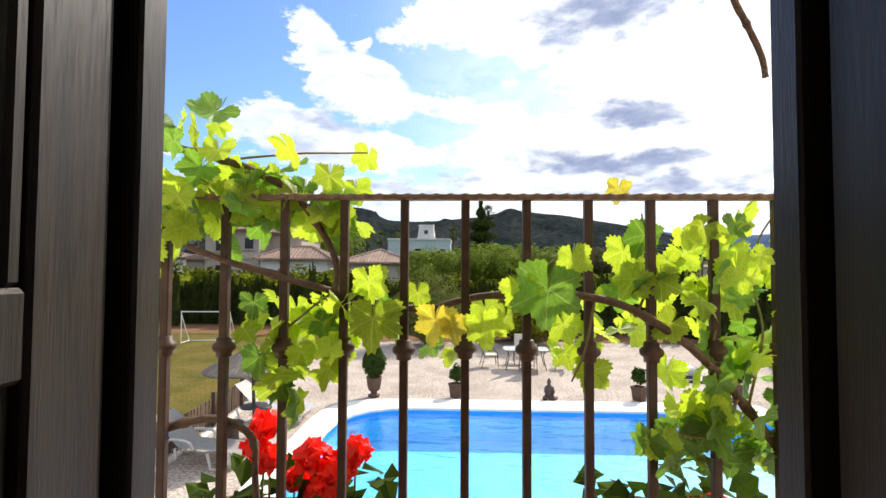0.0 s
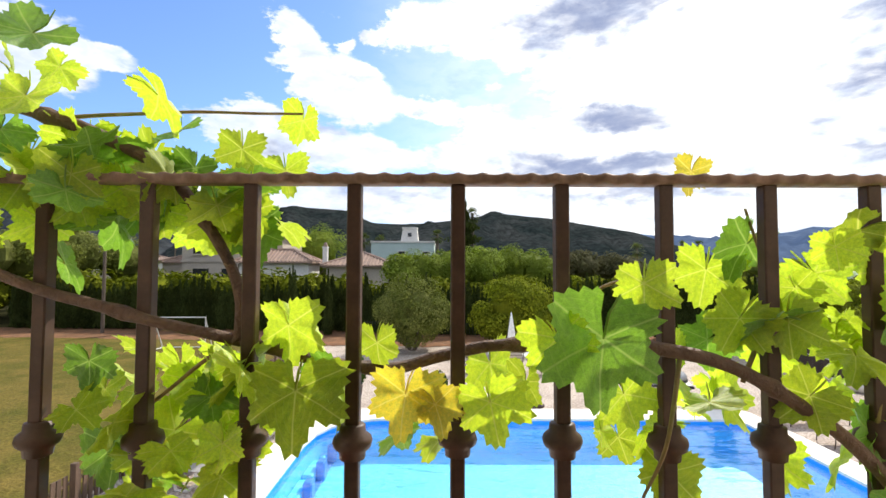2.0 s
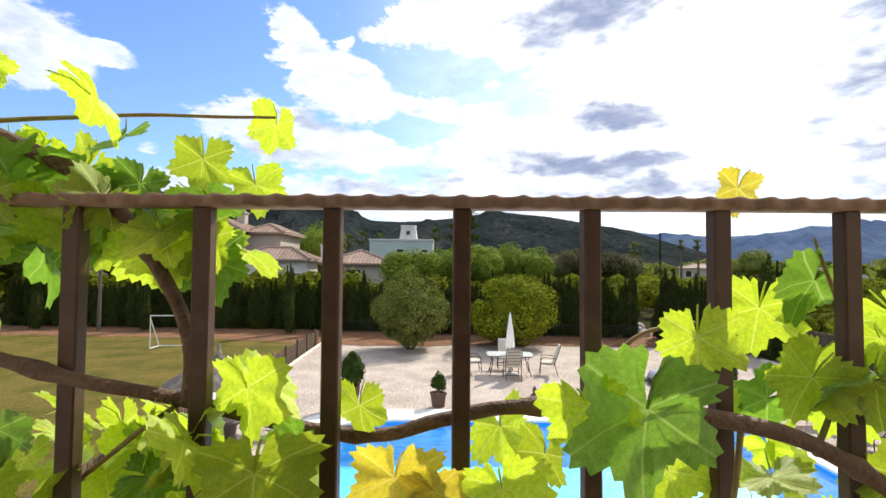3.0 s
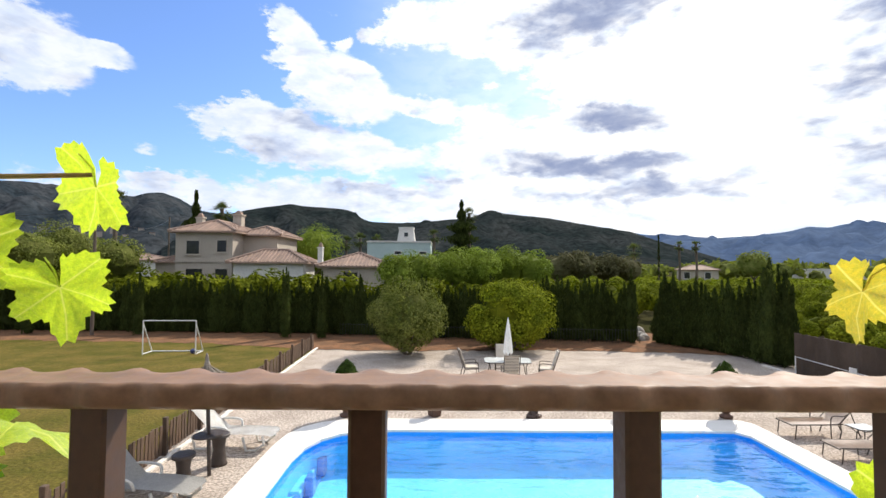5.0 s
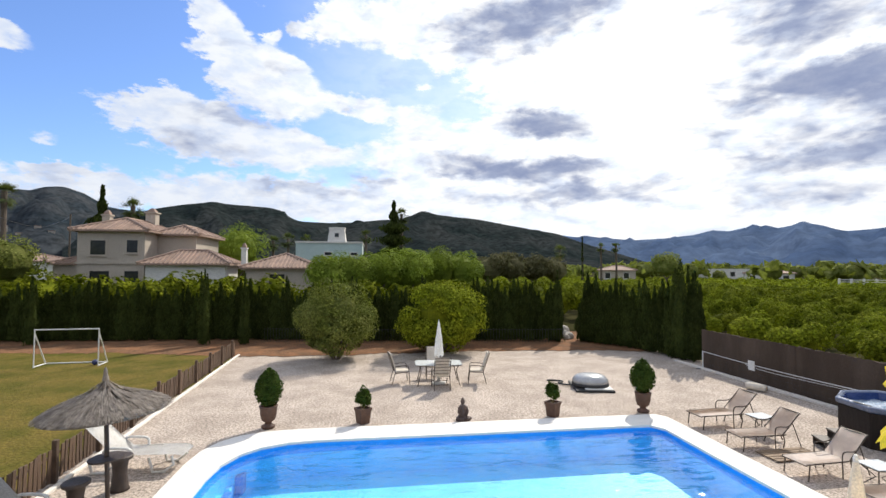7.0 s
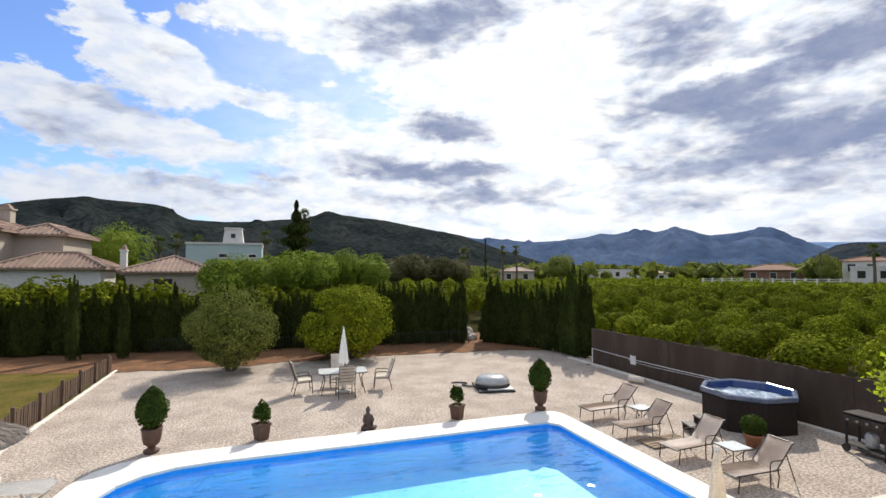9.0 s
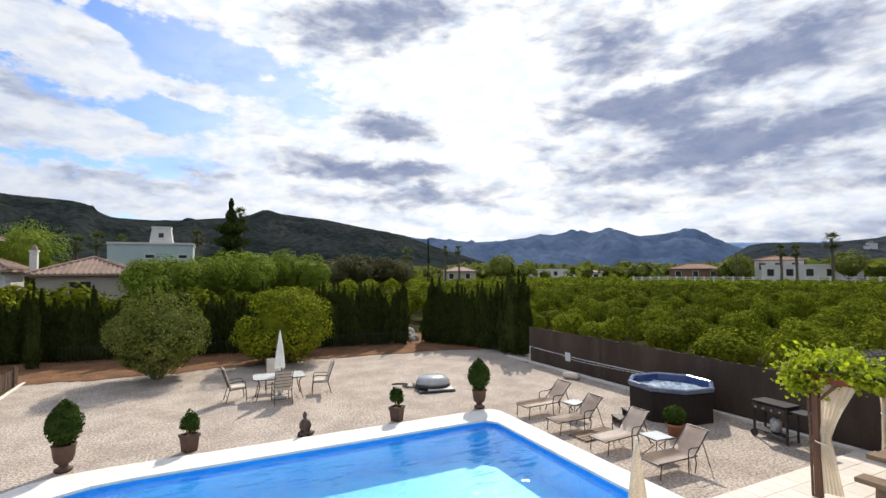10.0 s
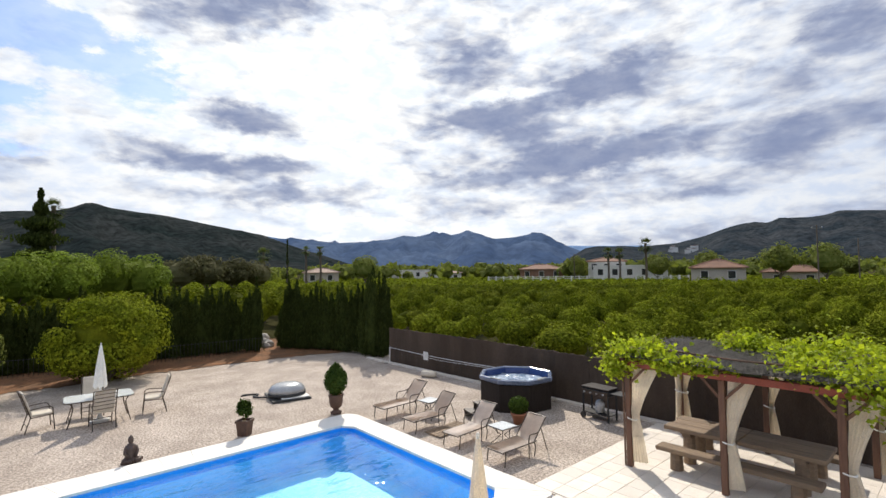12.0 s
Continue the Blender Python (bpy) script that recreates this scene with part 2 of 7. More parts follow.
# water: clear, tinted, with a rippled mirror skin
wm = bpy.data.materials.new("pool_water")
wm.use_nodes = True
wm.node_tree.nodes.clear()
n = Nodes(wm.node_tree)
o, gl, tr, mx = n.add("ShaderNodeOutputMaterial"), n.add("ShaderNodeBsdfGlossy"), n.add("ShaderNodeBsdfTransparent"), n.add("ShaderNodeMixShader")
co = n.add("ShaderNodeNewGeometry").outputs["Position"]
bp = n.add("ShaderNodeBump")
bp.inputs["Strength"].default_value, bp.inputs["Distance"].default_value = 0.9, 0.05
n.link(n.math("ADD", n.noise(n.vmath("MULTIPLY", co, (0.7, 1.6, 1)), 2.2, 3.0, 0.5), n.math("MULTIPLY", n.noise(co, 0.5, 2.0), 1.6)), bp.inputs["Height"])
fr = n.add("ShaderNodeLayerWeight")
for s in (gl.inputs["Normal"], fr.inputs["Normal"]):
    n.link(bp.outputs[0], s)
mirror = n.math("ADD", n.math("MULTIPLY", n.math("POWER", fr.outputs["Facing"], 4.2), 0.96), 0.03)
gl.inputs["Roughness"].default_value = 0.04
tr.inputs[0].default_value = (0.86, 0.97, 1.0, 1)
n.link(mirror, mx.inputs[0])
n.link(tr.outputs[0], mx.inputs[1])
n.link(gl.outputs[0], mx.inputs[2])
n.link(mx.outputs[0], o.inputs[0])
M["water"] = wm


def glass(name, tint=(0.9, 0.95, 0.95), rough=0.01):
    m = bpy.data.materials.new(name)
    m.use_nodes = True
    m.node_tree.nodes.clear()
    g = Nodes(m.node_tree)
    oo, a, b, c, f = (g.add("ShaderNode" + k) for k in ("OutputMaterial", "BsdfGlossy", "BsdfTransparent", "MixShader", "LayerWeight"))
    a.inputs["Roughness"].default_value = rough
    b.inputs[0].default_value = (*tint, 1)
    g.link(g.math("ADD", g.math("MULTIPLY", g.math("POWER", f.outputs["Facing"], 4.0), 0.92), 0.045), c.inputs[0])
    g.link(b.outputs[0], c.inputs[1])
    g.link(a.outputs[0], c.inputs[2])
    g.link(c.outputs[0], oo.inputs[0])
    return m


M["glass"] = glass("window_glass")

# ---- mesh helpers ----


def thing(name, m, label="", category="", group="", kind=""):
    e = new(name)
    e.empty_display_size = 0.1
    e.matrix_world = m
    return tagged(e, label, category, group, kind)


def part(name, bm, material, parent, label="", smooth=False, kind="", at=None):
    """Links a bmesh as one mesh under a thing or part (or on its own, with parent None)."""
    me = bpy.data.meshes.new(name)
    if isinstance(bm, bmesh.types.BMesh):
        bm.to_mesh(me)
        bm.free()
    else:
        me.from_pydata(bm[0], [], bm[1])
    me.materials.append(M[material])
    if smooth:
        for f in me.polygons:
            f.use_smooth = True
    ob = new(name, me)
    if at is not None:
        ob.matrix_local = at
    ob.parent = parent
    return tagged(ob, label, kind=kind)


def same_part(ob, m, parent):
    """Another piece on the mesh of ob."""
    c = new(ob.name.split(".")[0], ob.data)
    c.parent = parent
    c.matrix_local = m
    return c


def box(bm, x0, y0, z0, x1, y1, z1, bevel=0.0):
    vs = [bm.verts.new((x, y, z)) for z in (z0, z1) for x, y in ((x0, y0), (x1, y0), (x1, y1), (x0, y1))]
    fs = [bm.faces.new([vs[i] for i in f]) for f in ((3, 2, 1, 0), (4, 5, 6, 7), (0, 1, 5, 4), (1, 2, 6, 5), (2, 3, 7, 6), (3, 0, 4, 7))]
    if bevel:
        bmesh.ops.bevel(bm, geom=list({e for f in fs for e in f.edges}), offset=bevel, segments=1, affect="EDGES", profile=0.5)
    return bm


def bx(*a, bevel=0.0):
    return box(bmesh.new(), *a, bevel=bevel)


def tube(bm, pts, radii, seg=8, caps=True):
    """A round bar along points."""
    pts = [Vector(p) for p in pts]
    if not isinstance(radii, (list, tuple)):
        radii = [radii] * len(pts)
    rings, ref = [], None
    for i, p in enumerate(pts):
        d = (pts[min(i + 1, len(pts) - 1)] - pts[max(i - 1, 0)]).normalized()
        if ref is None:
            ref = d.orthogonal().normalized()
        u = (ref - d * ref.dot(d)).normalized()
        ref, v = u, d.cross(u)
        rings.append([bm.verts.new(p + (u * math.cos(2 * math.pi * k / seg) + v * math.sin(2 * math.pi * k / seg)) * radii[i]) for k in range(seg)])
    for a, b in zip(rings, rings[1:]):
        for k in range(seg):
            bm.faces.new((a[k], a[(k + 1) % seg], b[(k + 1) % seg], b[k]))
    if caps:
        bm.faces.new(rings[0][::-1])
        bm.faces.new(rings[-1])
    return bm


def tb(pts, radii, seg=8):
    return tube(bmesh.new(), pts, radii, seg)


def lathe(bm, profile, seg=16, turn=0.0, centre=(0, 0)):
    """A turned form: profile of (radius, height)."""
    rings = []
    for r, z in profile:
        rings.append([bm.verts.new((centre[0] + r * math.cos(turn + 2 * math.pi * k / seg), centre[1] + r * math.sin(turn + 2 * math.pi * k / seg), z)) for k in range(seg)])
    for a, b in zip(rings, rings[1:]):
        for k in range(seg):
            bm.faces.new((a[k], a[(k + 1) % seg], b[(k + 1) % seg], b[k]))
    bm.faces.new(rings[0][::-1])
    bm.faces.new(rings[-1])
    return bm


def lt(profile, seg=16, turn=0.0):
    return lathe(bmesh.new(), profile, seg, turn)


def spline(ctrl, n=6):
    """Points of a smooth line through control points."""
    c = [Vector(p) for p in ctrl]
    res = []
    for i in range(len(c) - 1):
        p0, p1, p2, p3 = c[max(i - 1, 0)], c[i], c[i + 1], c[min(i + 2, len(c) - 1)]
        for k in range(n):
            t = k / n
            res.append(0.5 * ((2 * p1) + (p2 - p0) * t + (2 * p0 - 5 * p1 + 4 * p2 - p3) * t * t + (3 * p1 - p0 - 3 * p2 + p3) * t ** 3))
    res.append(c[-1])
    return res


def interp(x, pts):
    return float(np.interp(x, [p[0] for p in pts], [p[1] for p in pts]))

# ---- the large structure: ground, yard, pool ----


def sheet(name, outline, z, material, label, category, thick=0.0):
    bm = bmesh.new()
    f = bm.faces.new([bm.verts.new((x, y, z)) for x, y in outline])
    if f.normal.z < 0:
        f.normal_flip()
    if thick:
        g = bmesh.ops.extrude_face_region(bm, geom=[f])
        for v in g["geom"]:
            if isinstance(v, bmesh.types.BMVert):
                v.co.z -= thick
        bmesh.ops.recalc_face_normals(bm, faces=bm.faces)
    ob = part(name, bm, material, None, kind="structure")
    return tagged(ob, label, category)


# pool outline: far corners rounded, the far left one with a wide sweep
def rounded(corners, seg=10):
    """An outline through (x, y, radius) corners, anticlockwise."""
    res = []
    k = len(corners)
    for i, (x, y, r) in enumerate(corners):
        p, a, b = Vector((x, y)), Vector(corners[i - 1][:2]), Vector(corners[(i + 1) % k][:2])
        u, v = (a - p).normalized(), (b - p).normalized()
        if r <= 0:
            res.append((x, y))
            continue
        s, e = p + u * r, p + v * r
        for j in range(seg + 1):
            t = j / seg
            q = s * (1 - t) ** 2 + p * 2 * t * (1 - t) + e * t * t
            res.append((q.x, q.y))
    return res


POOL_IN = [(-2.85, 7.3, 0.6), (7.62, 7.3, 0.3), (7.62, 13.0, 0.35), (-2.85, 13.0, 1.9)]
POOL_OUT = [(-3.5, 6.65, 0.6), (8.25, 6.65, 0.1), (8.25, 13.85, 0.3), (-3.5, 13.85, 1.9)]
inner, outer = rounded(POOL_IN), rounded(POOL_OUT)

# the yard is a sheet with the pool cut out of it: built as strips round the pool
def ring(inside, outside, z, bm=None):
    bm = bm or bmesh.new()
    a = [bm.verts.new((*p, z)) for p in inside]
    b = [bm.verts.new((*p, z)) for p in outside]
    for i in range(len(a)):
        j = (i + 1) % len(a)
        bm.faces.new((a[i], b[i], b[j], a[j]))
    bmesh.ops.recalc_face_normals(bm, faces=bm.faces)
    return bm


def square_match(line, x0, y0, x1, y1):
    """The points of a line pushed out onto a rectangle, from the pool's middle."""
    cx, cy, res = 2.4, 10.2, []
    for x, y in line:
        dx, dy = x - cx, y - cy
        s = min([((x1 - cx) if dx > 0 else (x0 - cx)) / dx if abs(dx) > 1e-6 else 1e9, ((y1 - cy) if dy > 0 else (y0 - cy)) / dy if abs(dy) > 1e-6 else 1e9])
        res.append((cx + dx * s, cy + dy * s))
    return res


FAR = 4200.0
dense_line = []
for i in range(len(outer)):
    p, q = Vector(outer[i]), Vector(outer[(i + 1) % len(outer)])
    k = max(1, int((q - p).length / 0.15))
    dense_line += [tuple(p + (q - p) * j / k) for j in range(k)]
hole = square_match(dense_line, -7.0, 0.2, 18.0, 30.0)
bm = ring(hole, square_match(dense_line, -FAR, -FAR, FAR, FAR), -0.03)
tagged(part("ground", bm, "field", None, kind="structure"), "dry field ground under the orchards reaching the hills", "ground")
bm = ring(dense_line, hole, -0.004)
tagged(part("yard", bm, "gravel", None, kind="structure"), "yard of pale crushed gravel round the pool", "ground")

# lawn west of the picket fence, soil strip under the hedge
sheet("lawn", [(-5.85, 2.0), (-5.85, 26.6), (-24, 27.6), (-30, 27.6), (-30, 2.0)], 0.012, "lawn", "mown lawn, yellowed and patchy in places", "grass")
bm = bmesh.new()
edge = list(zip((-30, -24, -18, -12, -6, -2, 2, 6, 9, 11.5, 14.2), (27.4, 27.2, 26.9, 26.4, 24.7, 24.5, 24.7, 24.8, 24.6, 24.3, 23.5)))
xs = list(np.arange(-30, 14.3, 0.14))
va = [bm.verts.new((x, interp(x, edge) + 0.35 * noise.noise(Vector((x * 0.7, 0, 0))) + 0.22 * noise.noise(Vector((x * 3.1, 4, 0))) + random.uniform(-0.07, 0.07), 0.02)) for x in xs]
vb = [bm.verts.new((x, 31.5, 0.02)) for x in xs]
for i in range(len(xs) - 1):
    bm.faces.new((va[i], va[i + 1], vb[i + 1], vb[i]))
tagged(part("soil_strip", bm, "soil", None, kind="structure"), "strip of bare reddish soil under the hedge", "soil")

# the pool shell: walls, floor and steps
bm = bmesh.new()
LEVEL, DEEP = -0.05, -0.78
a = [bm.verts.new((*p, 0.03)) for p in inner]
b = [bm.verts.new((*p, DEEP)) for p in inner]
for i in range(len(a)):
    j = (i + 1) % len(a)
    bm.faces.new((a[j], a[i], b[i], b[j]))
bm.faces.new(b)
basin = tagged(part("pool_basin", bm, "pool_tile", None, kind="structure"), "swimming pool basin lined in pale blue mosaic", "pool")
bm = bmesh.new()
bm.faces.new([bm.verts.new((*p, LEVEL)) for p in inner])
tagged(part("pool_water", bm, "water", None, kind="structure"), "clear rippled water in the swimming pool", "water")
# waterline band of darker mosaic
shrink = [(2.4 + (x - 2.4) * 0.9985, 10.2 + (y - 10.2) * 0.9985) for x, y in inner]
bm = bmesh.new()
a = [bm.verts.new((*p, 0.0)) for p in shrink]
b = [bm.verts.new((*p, -0.22)) for p in shrink]
for i in range(len(a)):
    j = (i + 1) % len(a)
    bm.faces.new((a[j], a[i], b[i], b[j]))
tagged(part("waterline_band", bm, "pool_band", None, kind="structure"), "band of dark blue mosaic at the waterline", "tiles")
# steps under water along the short side, each edge picked out in dark blue mosaic
steps = thing("pool_steps", pose(-2.84, 9.0, 0), "submerged pool steps along the short side with dark blue edges", "steps", kind="structure")
for i, y in enumerate((3.35, 2.35, 1.35, 0.45)):
    part("step", bx(0.0, y - 0.42, DEEP + 0.004, 0.24, y + 0.42, -0.52, bevel=0.03), "pool_tile", steps)
    part("nosing", bx(0.235, y - 0.14, DEEP + 0.004, 0.42, y + 0.14, -0.36, bevel=0.03), "step_nosing", steps, "blue mosaic step end")
    part("edge", bx(0.25, y - 0.80, DEEP + 0.006, 0.38, y - 0.145, DEEP + 0.05, bevel=0.01), "step_nosing", steps, "blue mosaic line on the pool floor")

# ---- mountains ----


def ridge(name, profile, dist, depth, material, label, rough, seed, step=0.5, cols=10):
    """A range along the horizon: profile of (degrees right of +y, degrees of height)."""
    bm = bmesh.new()
    rows = []
    for az in np.arange(profile[0][0], profile[-1][0] + step, step):
        el = interp(az, profile)
        d = direction(az, 0)
        line = []
        for k in range(cols + 1):
            f = k / cols
            r = dist - depth * (1 - f)
            crest = math.tan(radians(el)) * dist + 4
            h = crest * (f ** 0.8)
            p = d * r
            fold = noise.fractal(Vector((p.x, p.y, seed * 77.0)) / (dist * 0.045), 1.0, 2.0, 5)
            h += fold * rough * 0.6 * crest * (0.35 + 0.65 * math.sin(math.pi * min(f, 0.98))) * (1.0 if k < cols else 0.10)
            line.append(bm.verts.new((p.x, p.y, max(h, -2) - (12 if k == 0 else 0))))
        q = d * (dist * 1.12)
        line.append(bm.verts.new((q.x, q.y, -10)))
        rows.append(line)
    for a, b in zip(rows, rows[1:]):
        for k in range(len(a) - 1):
            bm.faces.new((a[k], b[k], b[k + 1], a[k + 1]))
    ob = part(name, bm, material, None, smooth=True, kind="structure")
    return tagged(ob, label, "mountain")


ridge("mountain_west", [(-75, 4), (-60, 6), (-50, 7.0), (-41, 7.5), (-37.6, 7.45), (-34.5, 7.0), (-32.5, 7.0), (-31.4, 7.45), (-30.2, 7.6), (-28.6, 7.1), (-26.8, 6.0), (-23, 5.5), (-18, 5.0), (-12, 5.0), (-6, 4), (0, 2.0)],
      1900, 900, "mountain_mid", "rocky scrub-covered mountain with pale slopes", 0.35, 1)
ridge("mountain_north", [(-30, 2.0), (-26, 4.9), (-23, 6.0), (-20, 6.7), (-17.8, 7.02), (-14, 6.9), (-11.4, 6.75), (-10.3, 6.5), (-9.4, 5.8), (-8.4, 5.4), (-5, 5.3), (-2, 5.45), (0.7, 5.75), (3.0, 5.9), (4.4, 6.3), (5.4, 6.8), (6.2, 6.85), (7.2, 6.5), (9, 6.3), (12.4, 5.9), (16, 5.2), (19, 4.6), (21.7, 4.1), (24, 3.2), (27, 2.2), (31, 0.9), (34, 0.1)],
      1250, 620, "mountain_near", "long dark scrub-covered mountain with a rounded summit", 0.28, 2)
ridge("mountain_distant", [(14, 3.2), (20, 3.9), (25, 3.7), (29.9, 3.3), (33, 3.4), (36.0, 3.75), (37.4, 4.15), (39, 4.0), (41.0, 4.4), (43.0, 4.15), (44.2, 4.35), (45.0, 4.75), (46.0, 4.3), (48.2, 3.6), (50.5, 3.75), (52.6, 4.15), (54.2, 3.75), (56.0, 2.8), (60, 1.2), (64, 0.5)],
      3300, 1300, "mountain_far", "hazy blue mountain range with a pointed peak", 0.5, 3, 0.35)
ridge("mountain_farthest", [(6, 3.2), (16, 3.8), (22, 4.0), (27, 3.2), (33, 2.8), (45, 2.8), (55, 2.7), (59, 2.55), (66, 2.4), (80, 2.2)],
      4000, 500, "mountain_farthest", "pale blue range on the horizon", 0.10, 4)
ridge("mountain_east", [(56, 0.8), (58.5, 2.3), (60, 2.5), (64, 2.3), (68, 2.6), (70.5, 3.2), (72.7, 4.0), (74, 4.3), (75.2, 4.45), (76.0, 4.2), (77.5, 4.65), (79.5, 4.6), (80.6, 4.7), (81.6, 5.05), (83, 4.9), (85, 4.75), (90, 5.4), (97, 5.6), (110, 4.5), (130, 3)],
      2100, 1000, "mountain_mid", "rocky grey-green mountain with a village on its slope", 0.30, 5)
# low rolling rest of the horizon behind the house
ridge("hills_south", [(130, 3), (160, 2.5), (200, 3.2), (240, 3.5), (285, 4)], 1900, 800, "mountain_mid", "low hills closing the horizon behind the house", 0.3, 6, 2.0)

# ---- the house with its balcony ----
FLOOR = 2.88
DOOR_L, DOOR_R, WALL_IN, WALL_OUT = -0.30, 0.60, 0.42, 0.72
DOOR_TOP = FLOOR + 2.15


def wall(name, *boxes, material="plaster", label=""):
    bm = bmesh.new()
    for b_ in boxes:
        box(bm, *b_)
    return tagged(part(name, bm, material, None, kind="structure"), label, "wall")


wall("wall_north", (-3.2, WALL_IN, -0.2, DOOR_L, WALL_OUT, 6.2), (DOOR_R, WALL_IN, -0.2, 5.2, WALL_OUT, 6.2),
     (DOOR_L, WALL_IN, -0.2, DOOR_R, WALL_OUT, FLOOR), (DOOR_L, WALL_IN, DOOR_TOP, DOOR_R, WALL_OUT, 6.2), label="rendered house wall with the balcony door opening")
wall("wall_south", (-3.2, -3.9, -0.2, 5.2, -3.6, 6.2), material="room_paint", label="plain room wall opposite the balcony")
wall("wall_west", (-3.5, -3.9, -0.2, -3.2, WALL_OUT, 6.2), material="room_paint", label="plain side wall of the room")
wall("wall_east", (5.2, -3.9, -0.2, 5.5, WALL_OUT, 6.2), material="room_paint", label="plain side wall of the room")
tagged(part("floor", bx(-3.2, -3.6, FLOOR - 0.2, 5.2, WALL_IN, FLOOR), "terracotta_tile", None, kind="structure"), "terracotta tiled room floor", "floor")
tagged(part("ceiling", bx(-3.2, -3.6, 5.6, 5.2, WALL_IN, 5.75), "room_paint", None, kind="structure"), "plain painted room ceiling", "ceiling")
tagged(part("house_roof", bx(-3.7, -4.1, 6.2, 5.7, 0.95, 6.4), "terracotta_tile", None, kind="structure"), "flat tiled roof edge of the house", "roof")

# door: frame lining in the opening, two glazed leaves folded inwards
door = thing("door_1", pose(0, 0, 0), "dark stained wooden balcony door, both glazed leaves open inwards", "door", kind="structure")
for side, x in ((1, DOOR_L), (-1, DOOR_R)):
    x1 = x + side * 0.075
    part("jamb", bx(min(x, x1), 0.715, FLOOR, max(x, x1), 0.765, DOOR_TOP, bevel=0.004), "door_wood", door)
    x2 = x + side * 0.030
    part("rebate", bx(min(x, x2), 0.702, FLOOR, max(x, x2), 0.715, DOOR_TOP), "door_wood", door)
part("head", bx(DOOR_L, 0.69, DOOR_TOP - 0.07, DOOR_R, 0.765, DOOR_TOP - 0.002), "door_wood", door)
part("threshold", bx(DOOR_L, 0.60, FLOOR + 0.001, DOOR_R, 0.765, FLOOR + 0.03), "door_wood", door)


def leaf_of_door(x, side):
    """One leaf, standing open at a right angle to the wall; its face is at x."""
    w = thing("door_leaf", pose(x, 0.045, 0))
    w.parent = door
    t = side * 0.042

    def bar(name, y0, z0, y1, z1, inset=0.0, mat="door_wood", bevel=0.005):
        a, b_ = sorted((inset * side, t - inset * side))
        return part(name, bx(a, y0, z0, b_, y1, z1, bevel=bevel), mat, w)

    top = DOOR_TOP - 0.09
    bar("stile", 0.555, FLOOR + 0.035, 0.655, top)
    bar("stile", 0.235, FLOOR + 0.035, 0.325, top)
    bar("top_rail", 0.325, top - 0.1, 0.555, top)
    bar("lock_rail", 0.325, 3.665, 0.555, 3.752)
    bar("bottom_rail", 0.325, FLOOR + 0.035, 0.555, FLOOR + 0.22)
    bar("panel", 0.325, FLOOR + 0.22, 0.555, 3.665, 0.014, bevel=0)
    bar("glazing_bead", 0.535, 3.752, 0.555, top - 0.1, 0.006)
    bar("glazing_bead", 0.325, 3.752, 0.535, 3.768, 0.006)
    bar("glazing_bar", 0.325, 3.862, 0.535, 3.874, 0.010)
    bar("pane", 0.325, 3.768, 0.535, top - 0.1, 0.018, "glass", 0)


leaf_of_door(DOOR_L + 0.055, -1)
leaf_of_door(DOOR_R - 0.055, 1)

# balcony slab
RAIL_Y, RAIL_TOP, BAL_L, BAL_R = 1.29, 3.94, -0.545, 0.865
tagged(part("balcony_slab", bx(BAL_L - 0.06, WALL_OUT, FLOOR - 0.16, BAL_R + 0.06, RAIL_Y + 0.07, FLOOR - 0.02, bevel=0.01), "terracotta_tile", None, kind="structure"),
       "narrow tiled balcony slab", "balcony")

railing = thing("railing", pose(0, 0, 0), "dark brown wrought-iron balcony railing with square bars and knobbed collars", "railing")


def wavy_bar(p0, p1, half, h, wave=0.003, pitch=0.033):
    """A flat bar with hammered, scalloped edges."""
    p0, p1 = Vector(p0), Vector(p1)
    d = p1 - p0
    u = d.normalized()
    v = Vector((-u.y, u.x, 0))
    bm, rings, k = bmesh.new(), [], int(d.length / pitch * 8)
    for i in range(k + 1):
        s = d.length * i / k
        w = half + wave * math.cos(2 * math.pi * s / pitch)
        c = p0 + u * s
        lip = 0.0016 * max(0.0, math.cos(2 * math.pi * s / pitch))
        sec = [(-half * 0.8, -h), (half * 0.8, -h), (w, -h * 0.75), (w, -h * 0.2), (w * 0.93, lip), (w * 0.6, 0), (-w * 0.6, 0), (-w * 0.93, lip), (-w, -h * 0.2), (-w, -h * 0.75)]
        rings.append([bm.verts.new(c + v * a + Vector((0, 0, b_))) for a, b_ in sec])
    for a, b_ in zip(rings, rings[1:]):
        for j in range(10):
            bm.faces.new((a[j], b_[j], b_[(j + 1) % 10], a[(j + 1) % 10]))
    bm.faces.new(rings[0])
    bm.faces.new(rings[-1][::-1])
    bmesh.ops.recalc_face_normals(bm, faces=bm.faces)
    return bm


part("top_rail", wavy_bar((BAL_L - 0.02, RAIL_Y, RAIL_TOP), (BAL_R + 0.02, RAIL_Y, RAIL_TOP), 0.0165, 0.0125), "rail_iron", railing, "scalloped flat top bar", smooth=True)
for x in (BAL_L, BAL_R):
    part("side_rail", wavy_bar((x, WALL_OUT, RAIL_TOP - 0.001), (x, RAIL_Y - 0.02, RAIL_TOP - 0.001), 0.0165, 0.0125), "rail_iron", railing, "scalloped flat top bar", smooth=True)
part("bottom_rail", bx(BAL_L, RAIL_Y - 0.016, FLOOR + 0.08, BAL_R, RAIL_Y + 0.016, FLOOR + 0.096), "iron", railing)
for x in (BAL_L, BAL_R):
    part("bottom_rail", bx(x - 0.016, WALL_OUT, FLOOR + 0.08, x + 0.016, RAIL_Y - 0.016, FLOOR + 0.096), "iron", railing)
